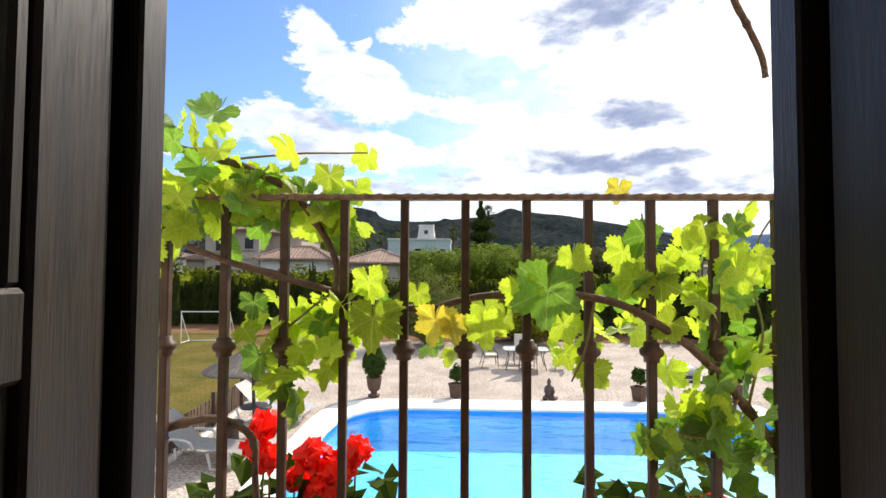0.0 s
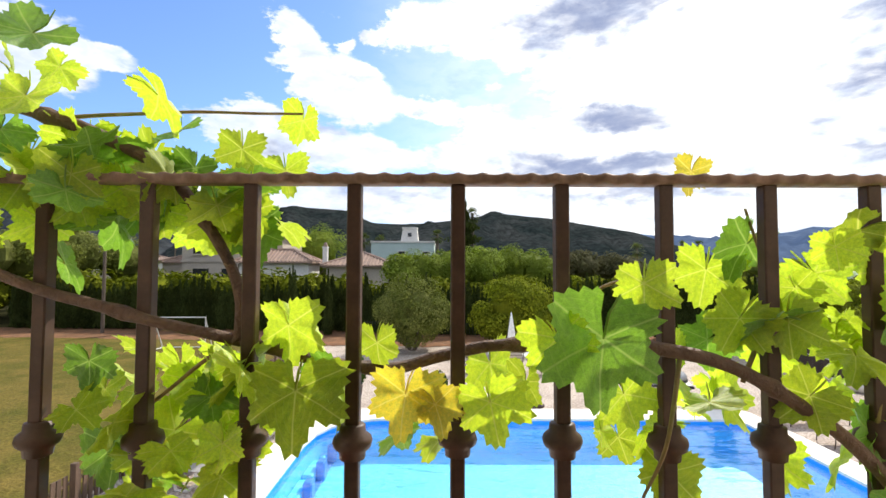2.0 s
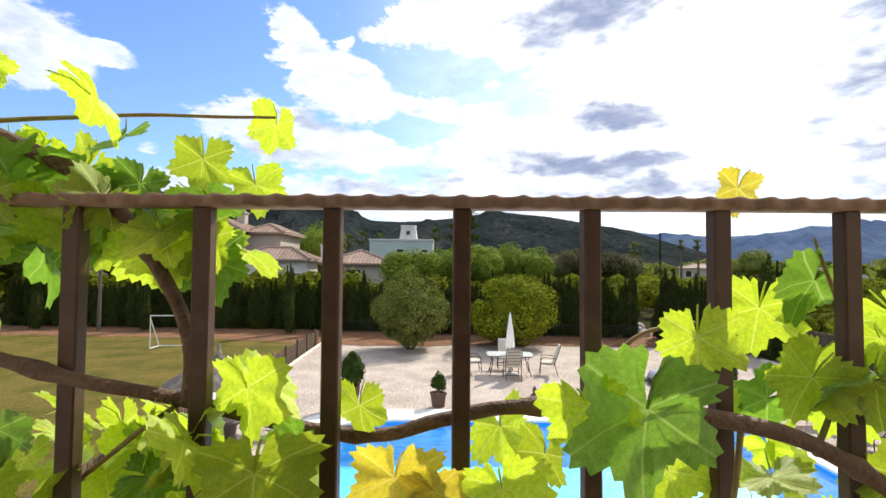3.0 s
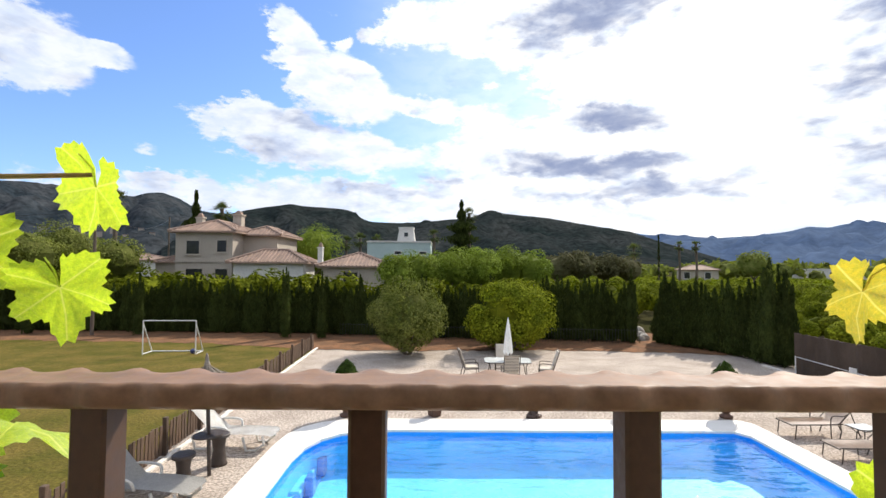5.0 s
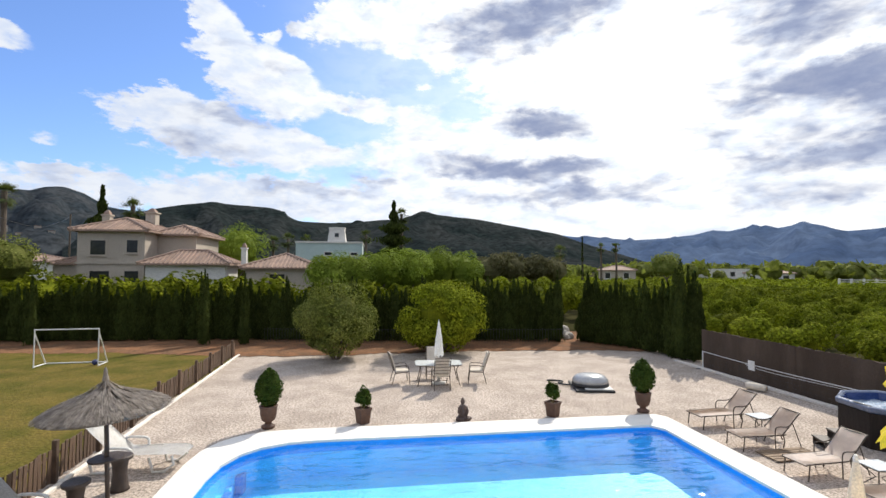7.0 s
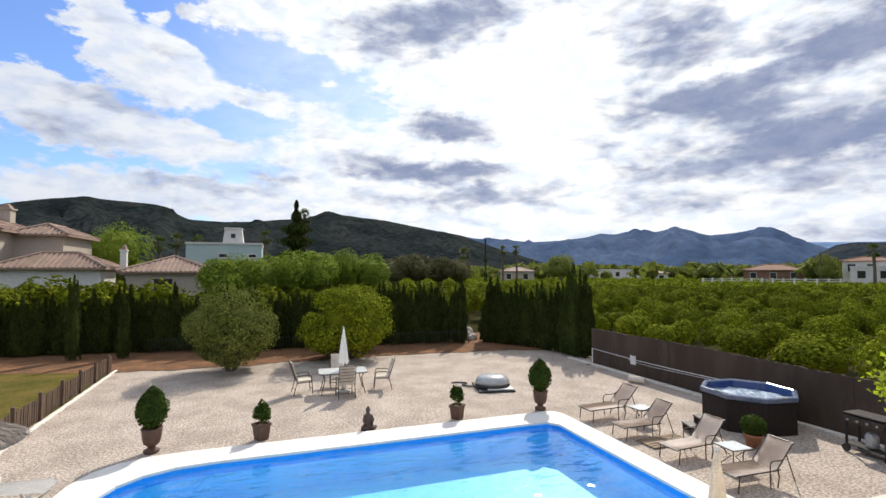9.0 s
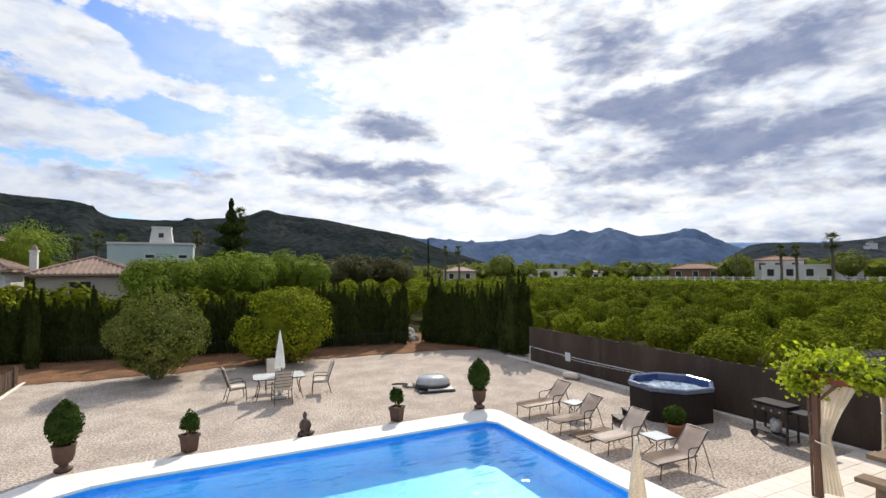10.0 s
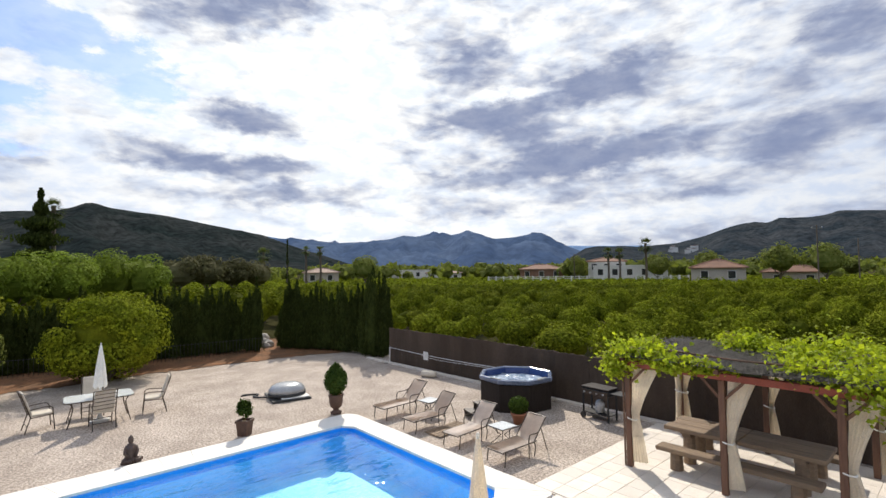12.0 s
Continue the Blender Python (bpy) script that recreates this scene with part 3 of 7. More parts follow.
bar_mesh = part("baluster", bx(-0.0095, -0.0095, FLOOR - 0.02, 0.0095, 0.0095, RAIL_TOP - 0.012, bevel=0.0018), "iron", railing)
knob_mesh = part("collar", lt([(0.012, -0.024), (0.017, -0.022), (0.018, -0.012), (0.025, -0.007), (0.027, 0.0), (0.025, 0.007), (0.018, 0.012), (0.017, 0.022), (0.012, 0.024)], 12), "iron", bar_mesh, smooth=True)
KNOB = 3.584
slots = [(0.161 + 0.141 * k, RAIL_Y) for k in range(-5, 6)] + [(x, y) for x in (BAL_L, BAL_R) for y in (1.15, 1.01, 0.87)]
for i, (x, y) in enumerate(slots):
    if i == 0:
        b_ = bar_mesh
        b_.matrix_local = pose(x, y, 0)
        knob_mesh.matrix_local = pose(0, 0, KNOB)
    else:
        b_ = same_part(bar_mesh, pose(x, y, 0, 0, 0, random.uniform(-3, 3)), railing)
        same_part(knob_mesh, pose(0, 0, KNOB + random.uniform(-0.004, 0.004), 0, 0, 15), b_)

# ---- vegetation ----
M["vine_leaf"] = surf("vine_leaf", (0.30, 0.37, 0.035), (0.21, 0.30, 0.03), 18, 0.45, 0.3, 0, 90, rand=0.35, translucent=(1.02, 1.0, 0.45), spec=0.3)
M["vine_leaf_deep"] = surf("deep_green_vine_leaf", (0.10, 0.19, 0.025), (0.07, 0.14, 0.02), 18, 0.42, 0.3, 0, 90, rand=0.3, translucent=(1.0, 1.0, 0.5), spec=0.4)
M["vine_leaf_yellow"] = surf("yellowing_vine_leaf", (0.42, 0.36, 0.04), (0.30, 0.30, 0.04), 18, 0.5, 0.3, 0, 90, rand=0.2, translucent=(1.0, 0.9, 0.5))
M["vine_wood"] = surf("vine_bark", (0.10, 0.055, 0.035), (0.17, 0.10, 0.065), 20, 0.75, 0.8, 0, 90, stretch=(1, 1, 1))
M["green_stem"] = surf("green_stem", (0.20, 0.20, 0.05), (0.25, 0.14, 0.06), 12, 0.6, 0.1, 0, 60)
M["bark"] = surf("bark", (0.10, 0.075, 0.055), (0.15, 0.115, 0.085), 6, 0.9, 0.9, 0, 30, stretch=(3, 3, 0.6))
M["cypress"] = surf("cypress_foliage", (0.026, 0.036, 0.010), (0.046, 0.058, 0.015), 1.6, 0.75, 0, 0, 12, rand=0.25, translucent=(0.35, 0.4, 0.2), island=0.3, spec=0.015)
M["citrus"] = surf("citrus_foliage", (0.078, 0.098, 0.008), (0.175, 0.190, 0.014), 0.9, 0.85, 0, 0, 8, rand=0.25, translucent=(0.22, 0.26, 0.06), island=0.5, spec=0.015)
M["bush_green"] = surf("grey_green_foliage", (0.085, 0.102, 0.022), (0.16, 0.17, 0.05), 1.2, 0.8, 0, 0, 8, rand=0.1, translucent=(0.5, 0.55, 0.25), island=0.4, spec=0.015)
M["pine_green"] = surf("soft_green_foliage", (0.105, 0.145, 0.020), (0.175, 0.215, 0.030), 0.7, 0.6, 0, 0, 5, rand=0.15, translucent=(0.35, 0.4, 0.14), island=0.3, spec=0.015)
M["olive"] = surf("brown_green_foliage", (0.075, 0.075, 0.035), (0.11, 0.10, 0.05), 0.7, 0.8, 0, 0, 5, rand=0.2, translucent=(0.3, 0.3, 0.2), island=0.3, spec=0.015)
M["palm"] = surf("palm_fronds", (0.055, 0.080, 0.026), (0.09, 0.105, 0.045), 0.8, 0.55, 0, 0, 6, rand=0.2, translucent=(0.4, 0.4, 0.2), island=0.3, spec=0.015)
M["box_leaf"] = surf("boxwood_foliage", (0.026, 0.044, 0.009), (0.046, 0.068, 0.014), 5, 0.5, 0, 0, 30, rand=0.1, translucent=(0.4, 0.5, 0.2), island=0.4, spec=0.015)
M["pergola_leaf"] = surf("young_vine_foliage", (0.22, 0.255, 0.022), (0.15, 0.19, 0.02), 3, 0.6, 0, 0, 30, translucent=(1.0, 1.0, 0.4), island=0.35, spec=0.04)


def add_veins(m, tint):
    """Pale veins that fan out from the stalk of a leaf, with a slight relief."""
    t = Nodes(m.node_tree)
    p = [q for q in m.node_tree.nodes if q.type == "BSDF_PRINCIPLED"][0]
    tr = [q for q in m.node_tree.nodes if q.type == "BSDF_TRANSLUCENT"][0]
    s = t.add("ShaderNodeSeparateXYZ")
    t.link(t.add("ShaderNodeTexCoord").outputs["Object"], s.inputs[0])
    y = t.math("SUBTRACT", s.outputs[1], 0.06)
    ang = t.math("ARCTAN2", s.outputs[0], y)
    rad = t.math("SQRT", t.math("ADD", t.math("MULTIPLY", s.outputs[0], s.outputs[0]), t.math("MULTIPLY", y, y)))
    main = t.ramp(t.math("MULTIPLY", t.math("ABSOLUTE", t.math("SINE", t.math("MULTIPLY", ang, 3.0))), rad), 0.008, 0.040, 1.0, 0.0)
    side = t.math("MULTIPLY", t.ramp(t.math("ABSOLUTE", t.math("SINE", t.math("ADD", t.math("MULTIPLY", rad, 30.0), t.math("MULTIPLY", t.math("ABSOLUTE", t.math("SINE", t.math("MULTIPLY", ang, 1.5))), 9.0)))), 0.0, 0.22, 1.0, 0.0), 0.35)
    vein = t.math("MAXIMUM", main, side)
    for sock in (p.inputs["Base Color"], tr.inputs[0]):
        old = sock.links[0].from_socket
        t.link(t.mix(t.math("MULTIPLY", vein, 0.5), old, tint), sock)


add_veins(M["vine_leaf"], (0.42, 0.42, 0.12))
add_veins(M["vine_leaf_deep"], (0.24, 0.30, 0.09))
add_veins(M["vine_leaf_yellow"], (0.50, 0.45, 0.15))


def leaves(n, place, size, seed, flat=0.0, aspect=1.0, up=0.0):
    """Loose small leaf blades: place(rng) gives a centre and an outward direction. Returns vertices and faces."""
    rng = np.random.default_rng(seed)
    vs, fs = [], []
    for i in range(n):
        c, out_dir = place(rng)
        nrm = Vector(rng.normal(0, 0.8, 3)) + Vector(out_dir) * (1.2 + flat)
        nrm.z += up
        nrm.normalize()
        u = nrm.orthogonal().normalized()
        u = Matrix.Rotation(rng.uniform(0, 6.28), 3, nrm) @ u
        if aspect > 1.6:
            u = (u + Vector((0, 0, 1.6))).normalized()
        v = nrm.cross(u).normalized()
        s = size * rng.uniform(0.6, 1.35)
        c, w, lift = Vector(c), s * 0.5 / aspect, nrm * s * 0.16
        k = len(vs)
        vs += [tuple(c - u * s * 0.5), tuple(c + v * w - lift + u * s * 0.08), tuple(c + u * s * 0.5), tuple(c - v * w - lift + u * s * 0.08)]
        fs += [(k, k + 1, k + 2), (k, k + 2, k + 3)]
    return vs, fs


def add_core(data, lump, rings=7, seg=9):
    """A lumpy dark heart inside a crown, so that it is not seen through: lump(theta, f) gives a point."""
    vs, fs = data
    k = len(vs)
    for i in range(rings + 1):
        for j in range(seg):
            vs.append(tuple(lump(2 * math.pi * j / seg, i / rings)))
    for i in range(rings):
        for j in range(seg):
            a, b_ = k + i * seg + j, k + i * seg + (j + 1) % seg
            fs.append((a, b_, b_ + seg, a + seg))
    return vs, fs


def blob_place(rx, ry, rz, cz, lumps, shell=0.75, lump_seed=1, low=False, small=0.24, large=0.44):
    """Places near the surface of a crown made of several rounded clumps."""
    rng0 = np.random.default_rng(lump_seed)
    clumps = []
    for i in range(lumps):
        d = Vector(rng0.normal(0, 1, 3)).normalized()
        if d.z < -0.35 and not low:
            d.z *= -0.6
        clumps.append((Vector((d.x * rx * 0.68, d.y * ry * 0.68, cz + d.z * rz * 0.68)), rng0.uniform(small, large)))

    def place(rng):
        c, r = clumps[rng.integers(len(clumps))]
        d = Vector(rng.normal(0, 1, 3)).normalized()
        f = r * (shell + (1 - shell) * rng.random()) * rng.uniform(0.85, 1.08)
        p = c + Vector((d.x * rx, d.y * ry, d.z * rz)) * f
        return p, (d * 0.7 + (p - Vector((0, 0, cz))).normalized() * 0.5)

    return place


def crown_of(rx, ry, rz, cz, n, size, seed, lumps=16, core=0.72, low=False, small=0.30, large=0.50):
    data = leaves(n, blob_place(rx, ry, rz, cz, lumps, 0.8, seed, low, small, large), size, seed, 1.5, 1.25, 0.9)

    def lump(t, f):
        a = math.pi * f - math.pi / 2
        w = core * (1 + 0.13 * math.sin(3 * t + seed) * math.cos(2 * a))
        return (rx * w * math.cos(a) * math.cos(t), ry * w * math.cos(a) * math.sin(t), cz + rz * w * math.sin(a))

    return add_core(data, lump)


def tree(name, m, trunk_h, trunk_r, crown, material, label, category, group="", limbs=4):
    t = thing(name, m, label, category, group)
    bm = tb([(0, 0, -0.05), (0.03, 0.02, trunk_h * 0.5), (0, 0, trunk_h)], [trunk_r * 1.25, trunk_r, trunk_r * 0.8], 7)
    for k in range(limbs):
        a = k * 6.28 / max(limbs, 1) + 0.4
        tube(bm, [(0, 0, trunk_h * 0.8), (math.cos(a) * trunk_h * 0.4, math.sin(a) * trunk_h * 0.4, trunk_h * 1.3)], [trunk_r * 0.6, trunk_r * 0.3], 5)
    part("trunk", bm, "bark", t)
    part("crown", crown, material, t)
    return t


def spot(az, d):
    """A place on the ground, by its bearing and distance from the balcony."""
    return 0.3 + math.sin(radians(az)) * d, 1.1 + math.cos(radians(az)) * d


# cypress hedge round the yard
def cypress_crown(h, r, n, seed):
    """Several upright plumes grown together, with ragged tips."""
    rng0 = np.random.default_rng(seed + 100)
    plumes = [(0.0, 0.0, 1.0, 0.62)] + [(0.50 * math.cos(a), 0.50 * math.sin(a), rng0.uniform(0.70, 0.97), rng0.uniform(0.40, 0.55)) for a in rng0.uniform(0, 1.2) + np.arange(5) * 1.2566]

    def place(rng):
        px, py, tall_by, wide = plumes[rng.integers(len(plumes))]
        f = rng.random() ** 0.85
        w = r * wide * (1 - f ** 3.0) ** 0.9 * (0.8 + 0.35 * math.sin(f * 11 + px * 20 + seed))
        a = rng.uniform(0, 6.28)
        q = w * rng.uniform(0.6, 1.1)
        return (px * r + q * math.cos(a), py * r + q * math.sin(a), 0.08 + f * (h * tall_by - 0.1)), (math.cos(a) + px, math.sin(a) + py, 0.3)

    data = leaves(n, place, 0.20, seed, 0.4, aspect=4.5)

    def lump(t, f):
        w = r * 0.72 * (1 - f ** 3.0) * (0.6 + min(f * 4, 0.4))
        return (w * math.cos(t), w * math.sin(t), 0.08 + f * (h * 0.9 - 0.3))

    return add_core(data, lump)


kinds = []
for i, (h, r) in enumerate(((3.2, 0.52), (3.0, 0.55), (3.45, 0.46), (2.85, 0.52))):
    kinds.append(tree("cypress", pose(0, 0, 0), 0.3, 0.05, cypress_crown(h, r, 3800, i + 3), "cypress", "dark green cypress clipped into a dense hedge", "cypress", "cypress hedge round the yard", 0))
spots = []
x = -27.0
while x < 10.95:
    f = (x + 27) / 38
    spots.append((x, interp(x, [(-27, 31.0), (-21, 30.8), (-7, 30.0), (0, 28.6), (9, 27.7), (11, 27.5)]) + 0.5))
    x += 0.52
for f in np.linspace(0, 1, 15):
    spots.append((interp(f, [(0, 12.15), (0.55, 13.9), (1, 14.5)]), interp(f, [(0, 27.6), (0.55, 24.6), (1, 21.3)])))
random.seed(11)
for i, (x, y) in enumerate(spots):
    k = kinds[random.randrange(4)]
    s = random.uniform(0.88, 1.1) * (1.06 if x > 3 else 0.97)
    if random.random() < 0.12:
        s *= 1.14
    m = pose(x + random.uniform(-0.1, 0.1), y + random.uniform(-0.18, 0.18), 0, random.uniform(-2, 2), random.uniform(-2, 2), random.uniform(0, 360)) @ Matrix.Diagonal((1.12, 1.12, s, 1))
    if i < 4:
        kinds[i].matrix_world = m
    else:
        c = copy_thing(k, pose(0, 0, 0))
        c.matrix_basis = m
tall = tree("cypress", pose(14.3, 21.7, 0), 0.4, 0.07, cypress_crown(4.5, 0.62, 3600, 23), "cypress", "tall dark cypress at the end of the hedge", "cypress", limbs=0)
for x, y, h, r in ((14.55, 22.6, 3.9, 0.55), (-8.6, 28.6, 4.0, 0.36), (-6.5, 28.4, 3.8, 0.34), (10.6, 27.4, 4.0, 0.42), (-24.0, 29.6, 3.9, 0.40), (-17.4, 29.4, 3.7, 0.36)):
    tree("cypress", pose(x, y, 0), 0.3, 0.06, cypress_crown(h, r, 2400, int(x * 7) % 90 + 1), "cypress", "slender dark cypress standing above the hedge", "cypress", limbs=0)

# two large bushes at the back of the yard
def bush(x, y, r, h, material, label, seed, n, size):
    t = thing("bush", pose(x, y, 0), label, "bush")
    bm = bmesh.new()
    for k in range(6):
        a = k * 1.05
        tube(bm, [(0.12 * math.cos(a), 0.12 * math.sin(a), -0.03), (0.45 * math.cos(a), 0.45 * math.sin(a), 0.6), (0.8 * math.cos(a), 0.8 * math.sin(a), 1.5)], [0.06, 0.045, 0.02], 6)
    part("stems", bm, "bark", t)
    part("crown", crown_of(r, r, h * 0.5, h * 0.51, n, size, seed, 34, 0.56, True, 0.22, 0.44), material, t)


bush(-1.35, 23.6, 2.05, 3.6, "bush_green", "large rounded grey-green shrub with small leaves", 5, 22000, 0.085)
bush(3.55, 24.7, 2.45, 3.6, "citrus", "large rounded citrus tree with bright yellow-green leaves to the ground", 8, 22000, 0.105)

# orchard: near trees one by one, the rest as a mass
random.seed(5)
citrus = []
for i in range(3):
    citrus.append(tree("orange_tree", pose(0, 0, 0), 0.6, 0.07, crown_of(1.22 + 0.1 * i, 1.22, 1.12, 1.3, 4200, 0.11, 40 + i, 9, 0.50, False, 0.30, 0.54), "citrus", "low rounded orange tree with glossy green leaves", "orange tree", "orange orchard", 3))
done, far_spots = 0, []
for row in range(-4, 60):
    for col in range(0, 60):
        x, y = 17.0 + col * 3.1 + random.uniform(-0.5, 0.5), -8 + row * 2.9 + random.uniform(-0.5, 0.5)
        d, az = math.hypot(x, y), math.degrees(math.atan2(x, y))
        if d > 150 or az > 100 or (y < 30 and x < 16.4):
            continue
        if d < 47:
            m = pose(x, y, -0.05, 0, 0, random.uniform(0, 360)) @ Matrix.Diagonal((*[random.uniform(0.86, 1.12)] * 2, random.uniform(0.82, 1.14), 1))
            if done < 3:
                citrus[done].matrix_world = m
            else:
                copy_thing(citrus[done % 3], pose(0, 0, 0)).matrix_basis = m
            done += 1
        else:
            far_spots.append((x, y, random.uniform(0.84, 1.1)))
for row in range(0, 34):
    for col in range(-16, 9):
        x, y = col * 3.4 + random.uniform(-0.6, 0.6), 33.6 + row * 3.2 + random.uniform(-0.5, 0.5)
        d = math.hypot(x, y)
        if x > 15.5 or d > 115 or (-28 < x < -3 and 41.5 < y < 58):
            continue
        far_spots.append((x, y, ((1.5 if x < -4 else 1.25) if row < 3 else 1.1) * random.uniform(0.9, 1.12)))


def mass(spots_, per, size, rx, rz, cz, seed):
    vs, fs = [], []
    rng = np.random.default_rng(seed)
    bases = [crown_of(rx, rx, rz, cz, per, size, seed + k, 8, 0.52, False, 0.30, 0.54) for k in range(6)]
    bases = [(np.array(v), f) for v, f in bases]
    for x, y, s in spots_:
        v, f = bases[rng.integers(6)]
        a = rng.uniform(0, 6.28)
        q = v * s
        w = np.stack([q[:, 0] * math.cos(a) - q[:, 1] * math.sin(a) + x, q[:, 0] * math.sin(a) + q[:, 1] * math.cos(a) + y, q[:, 2]], 1)
        k = len(vs)
        vs.extend(map(tuple, w))
        fs.extend(tuple(i + k for i in g) for g in f)
    return vs, fs


near_far = [s for s in far_spots if math.hypot(s[0], s[1]) < 75]
rest = [s for s in far_spots if math.hypot(s[0], s[1]) >= 75]
tagged(part("orchard", mass(near_far, 620, 0.21, 1.24, 1.15, 1.3, 60), "citrus", None, kind="stuff"), "rows of leafy green orange trees in the orchard", "orchard")
tagged(part("far_orchard", mass(rest, 150, 0.40, 1.3, 1.12, 1.25, 70), "citrus", None, kind="stuff"), "distant rows of green orange trees", "orchard")

# trees scattered over the valley beyond the orchards
random.seed(31)
valley = []
for i in range(900):
    az, d = random.uniform(-48, 92), random.uniform(125, 520)
    x, y = spot(az, d)
    if not (-20 < az < 3 and d < 90):
        valley.append((x, y, random.uniform(1.6, 2.9) * (1.0 + d / 900)))
tagged(part("valley_trees", mass(valley, 26, 0.9, 1.5, 1.05, 1.2, 80), "bush_green", None, kind="stuff"), "dark green trees scattered over the valley floor", "trees")

# trees beyond the hedge
for az, d, h, r, mat, name, label, cat in (
        (-2.6, 40, 5.2, 2.2, "pine_green", "round_tree", "soft light green rounded tree behind the hedge", "tree"),
        (0.8, 41, 5.6, 2.3, "pine_green", "round_tree", "soft light green rounded tree behind the hedge", "tree"),
        (4.2, 42, 5.5, 2.4, "pine_green", "round_tree", "soft light green rounded tree behind the hedge", "tree"),
        (7.6, 46, 5.7, 2.4, "pine_green", "round_tree", "soft light green rounded tree behind the hedge", "tree"),
        (10.2, 47, 5.6, 2.3, "pine_green", "round_tree", "soft light green rounded tree behind the hedge", "tree"),
        (-5.2, 39, 4.8, 1.8, "pine_green", "round_tree", "yellow-green rounded tree behind the hedge", "tree"),
        (-15.0, 60, 8.6, 3.6, "pine_green", "broad_tree", "broad bright green tree beside the villa", "tree"),
        (13.5, 70, 6.0, 3.0, "olive", "shrub_tree", "brownish olive-toned shrubby tree", "tree"),
        (16.2, 72, 6.3, 3.2, "olive", "shrub_tree", "brownish olive-toned shrubby tree", "tree"),
        (18.8, 74, 6.0, 3.0, "olive", "shrub_tree", "brownish olive-toned shrubby tree", "tree"),
        (21.2, 78, 5.6, 2.8, "olive", "shrub_tree", "brownish olive-toned shrubby tree", "tree"),
        (-38, 50, 7.2, 3.0, "bush_green", "dark_tree", "dark green tree beyond the lawn", "tree"),
        (-41, 46, 6.5, 3.2, "bush_green", "dark_tree", "dark green tree beyond the lawn", "tree"),
        (-34, 52, 6.3, 2.8, "bush_green", "dark_tree", "dark green tree beyond the lawn", "tree"),
        (-45, 44, 6.8, 3.2, "bush_green", "dark_tree", "dark green tree beyond the lawn", "tree"),
        (33, 100, 7.0, 3.5, "bush_green", "dark_tree", "dark green tree at the orchard's far edge", "tree"),
        (66, 108, 6.8, 3.4, "bush_green", "dark_tree", "dark green tree at the orchard's far edge", "tree"),
        (77, 100, 8.0, 3.4, "bush_green", "dark_tree", "dark green tree at the orchard's far edge", "tree"),
        (80.5, 98, 7.6, 3.4, "bush_green", "dark_tree", "dark green tree at the orchard's far edge", "tree"),
        (71, 104, 7.0, 3.0, "bush_green", "dark_tree", "dark green tree at the orchard's far edge", "tree"),
        (57.5, 112, 6.5, 2.4, "bush_green", "dark_tree", "dark green tree at the orchard's far edge", "tree")):
    x, y = spot(az, d)
    h = h * 1.1
    tree(name, pose(x, y, 0), h * 0.35, 0.16, crown_of(r, r, h * 0.36, h * 0.63, 4200 if d < 65 else 1500, 0.17 if d < 65 else 0.36, int(az * 3 + d) % 97 + 1, 14, 0.66), mat, label, cat)


def palm(az, d, h, r, label="tall fan palm with a bare trunk"):
    x, y = spot(az, d)
    t = thing("palm", pose(x, y, 0), label, "palm tree")
    part("trunk", tb([(0, 0, -0.1), (0.1, 0, h * 0.5), (0, 0.05, h - r * 0.5)], [0.30, 0.20, 0.24], 8), "bark", t)
    rng = np.random.default_rng(int(abs(az) * 10 + d))
    vs, fs = [], []
    c = Vector((0, 0.05, h - r * 0.75))
    for i in range(70):
        a, e = rng.uniform(0, 6.28), rng.uniform(-1.1, 1.4)
        dr = Vector((math.cos(a) * math.cos(e), math.sin(a) * math.cos(e), math.sin(e)))
        sd = dr.cross(Vector((0, 0, 1))).normalized()
        ln = r * rng.uniform(0.75, 1.05)
        hub = c + dr * ln * 0.5
        for j in range(-5, 6):
            q = len(vs)
            tip = hub + (dr * math.cos(j * 0.26) + sd * math.sin(j * 0.26)) * ln * 0.5 + Vector((0, 0, -0.12 * ln * rng.random()))
            side_w = sd * ln * 0.035
            vs += [tuple(hub - side_w), tuple(hub + side_w), tuple(tip)]
            fs += [(q, q + 1, q + 2)]
        q = len(vs)
        vs += [tuple(c - sd * 0.02), tuple(c + sd * 0.02), tuple(hub)]
        fs += [(q, q + 1, q + 2)]
    part("crown", (vs, fs), "palm", t)


for az, d, h, r in ((-34.2, 60, 11.9, 1.55), (3.25, 76, 13.6, 1.7), (-24.6, 62, 11.6, 1.5), (-0.9, 90, 11.2, 1.7), (-9.6, 84, 9.9, 1.7), (-11.2, 86, 9.6, 1.7), (-7.6, 92, 10.3, 1.6),
                    (21.8, 95, 8.9, 1.9), (26.3, 105, 9.6, 1.3), (27.9, 104, 9.6, 1.4), (61.0, 100, 8.2, 1.5), (62.2, 101, 8.2, 1.5), (64.9, 100, 9.9, 1.9)):
    palm(az, d, h, r)


def spire(az, d, h, r, n=900, label="tall dark conifer above the trees"):
    x, y = spot(az, d)
    t = thing("conifer", pose(x, y, 0), label, "conifer")
    part("trunk", tb([(0, 0, -0.1), (0, 0, h * 0.9)], [0.25, 0.05], 7), "bark", t)

    def place(rng):
        f = rng.random()
        tier = 0.65 + 0.35 * math.sin(f * 40)
        q, a = r * (1 - f) ** 0.9 * tier * rng.uniform(0.3, 1.0) * (1 + 0.3 * math.sin(f * 13)), rng.uniform(0, 6.28)
        return (q * math.cos(a), q * math.sin(a), h * 0.16 + f * h * 0.85), (math.cos(a), math.sin(a), 0.1)

    part("crown", leaves(n, place, 0.55, int(d), 0.2, 2.4), "cypress", t)


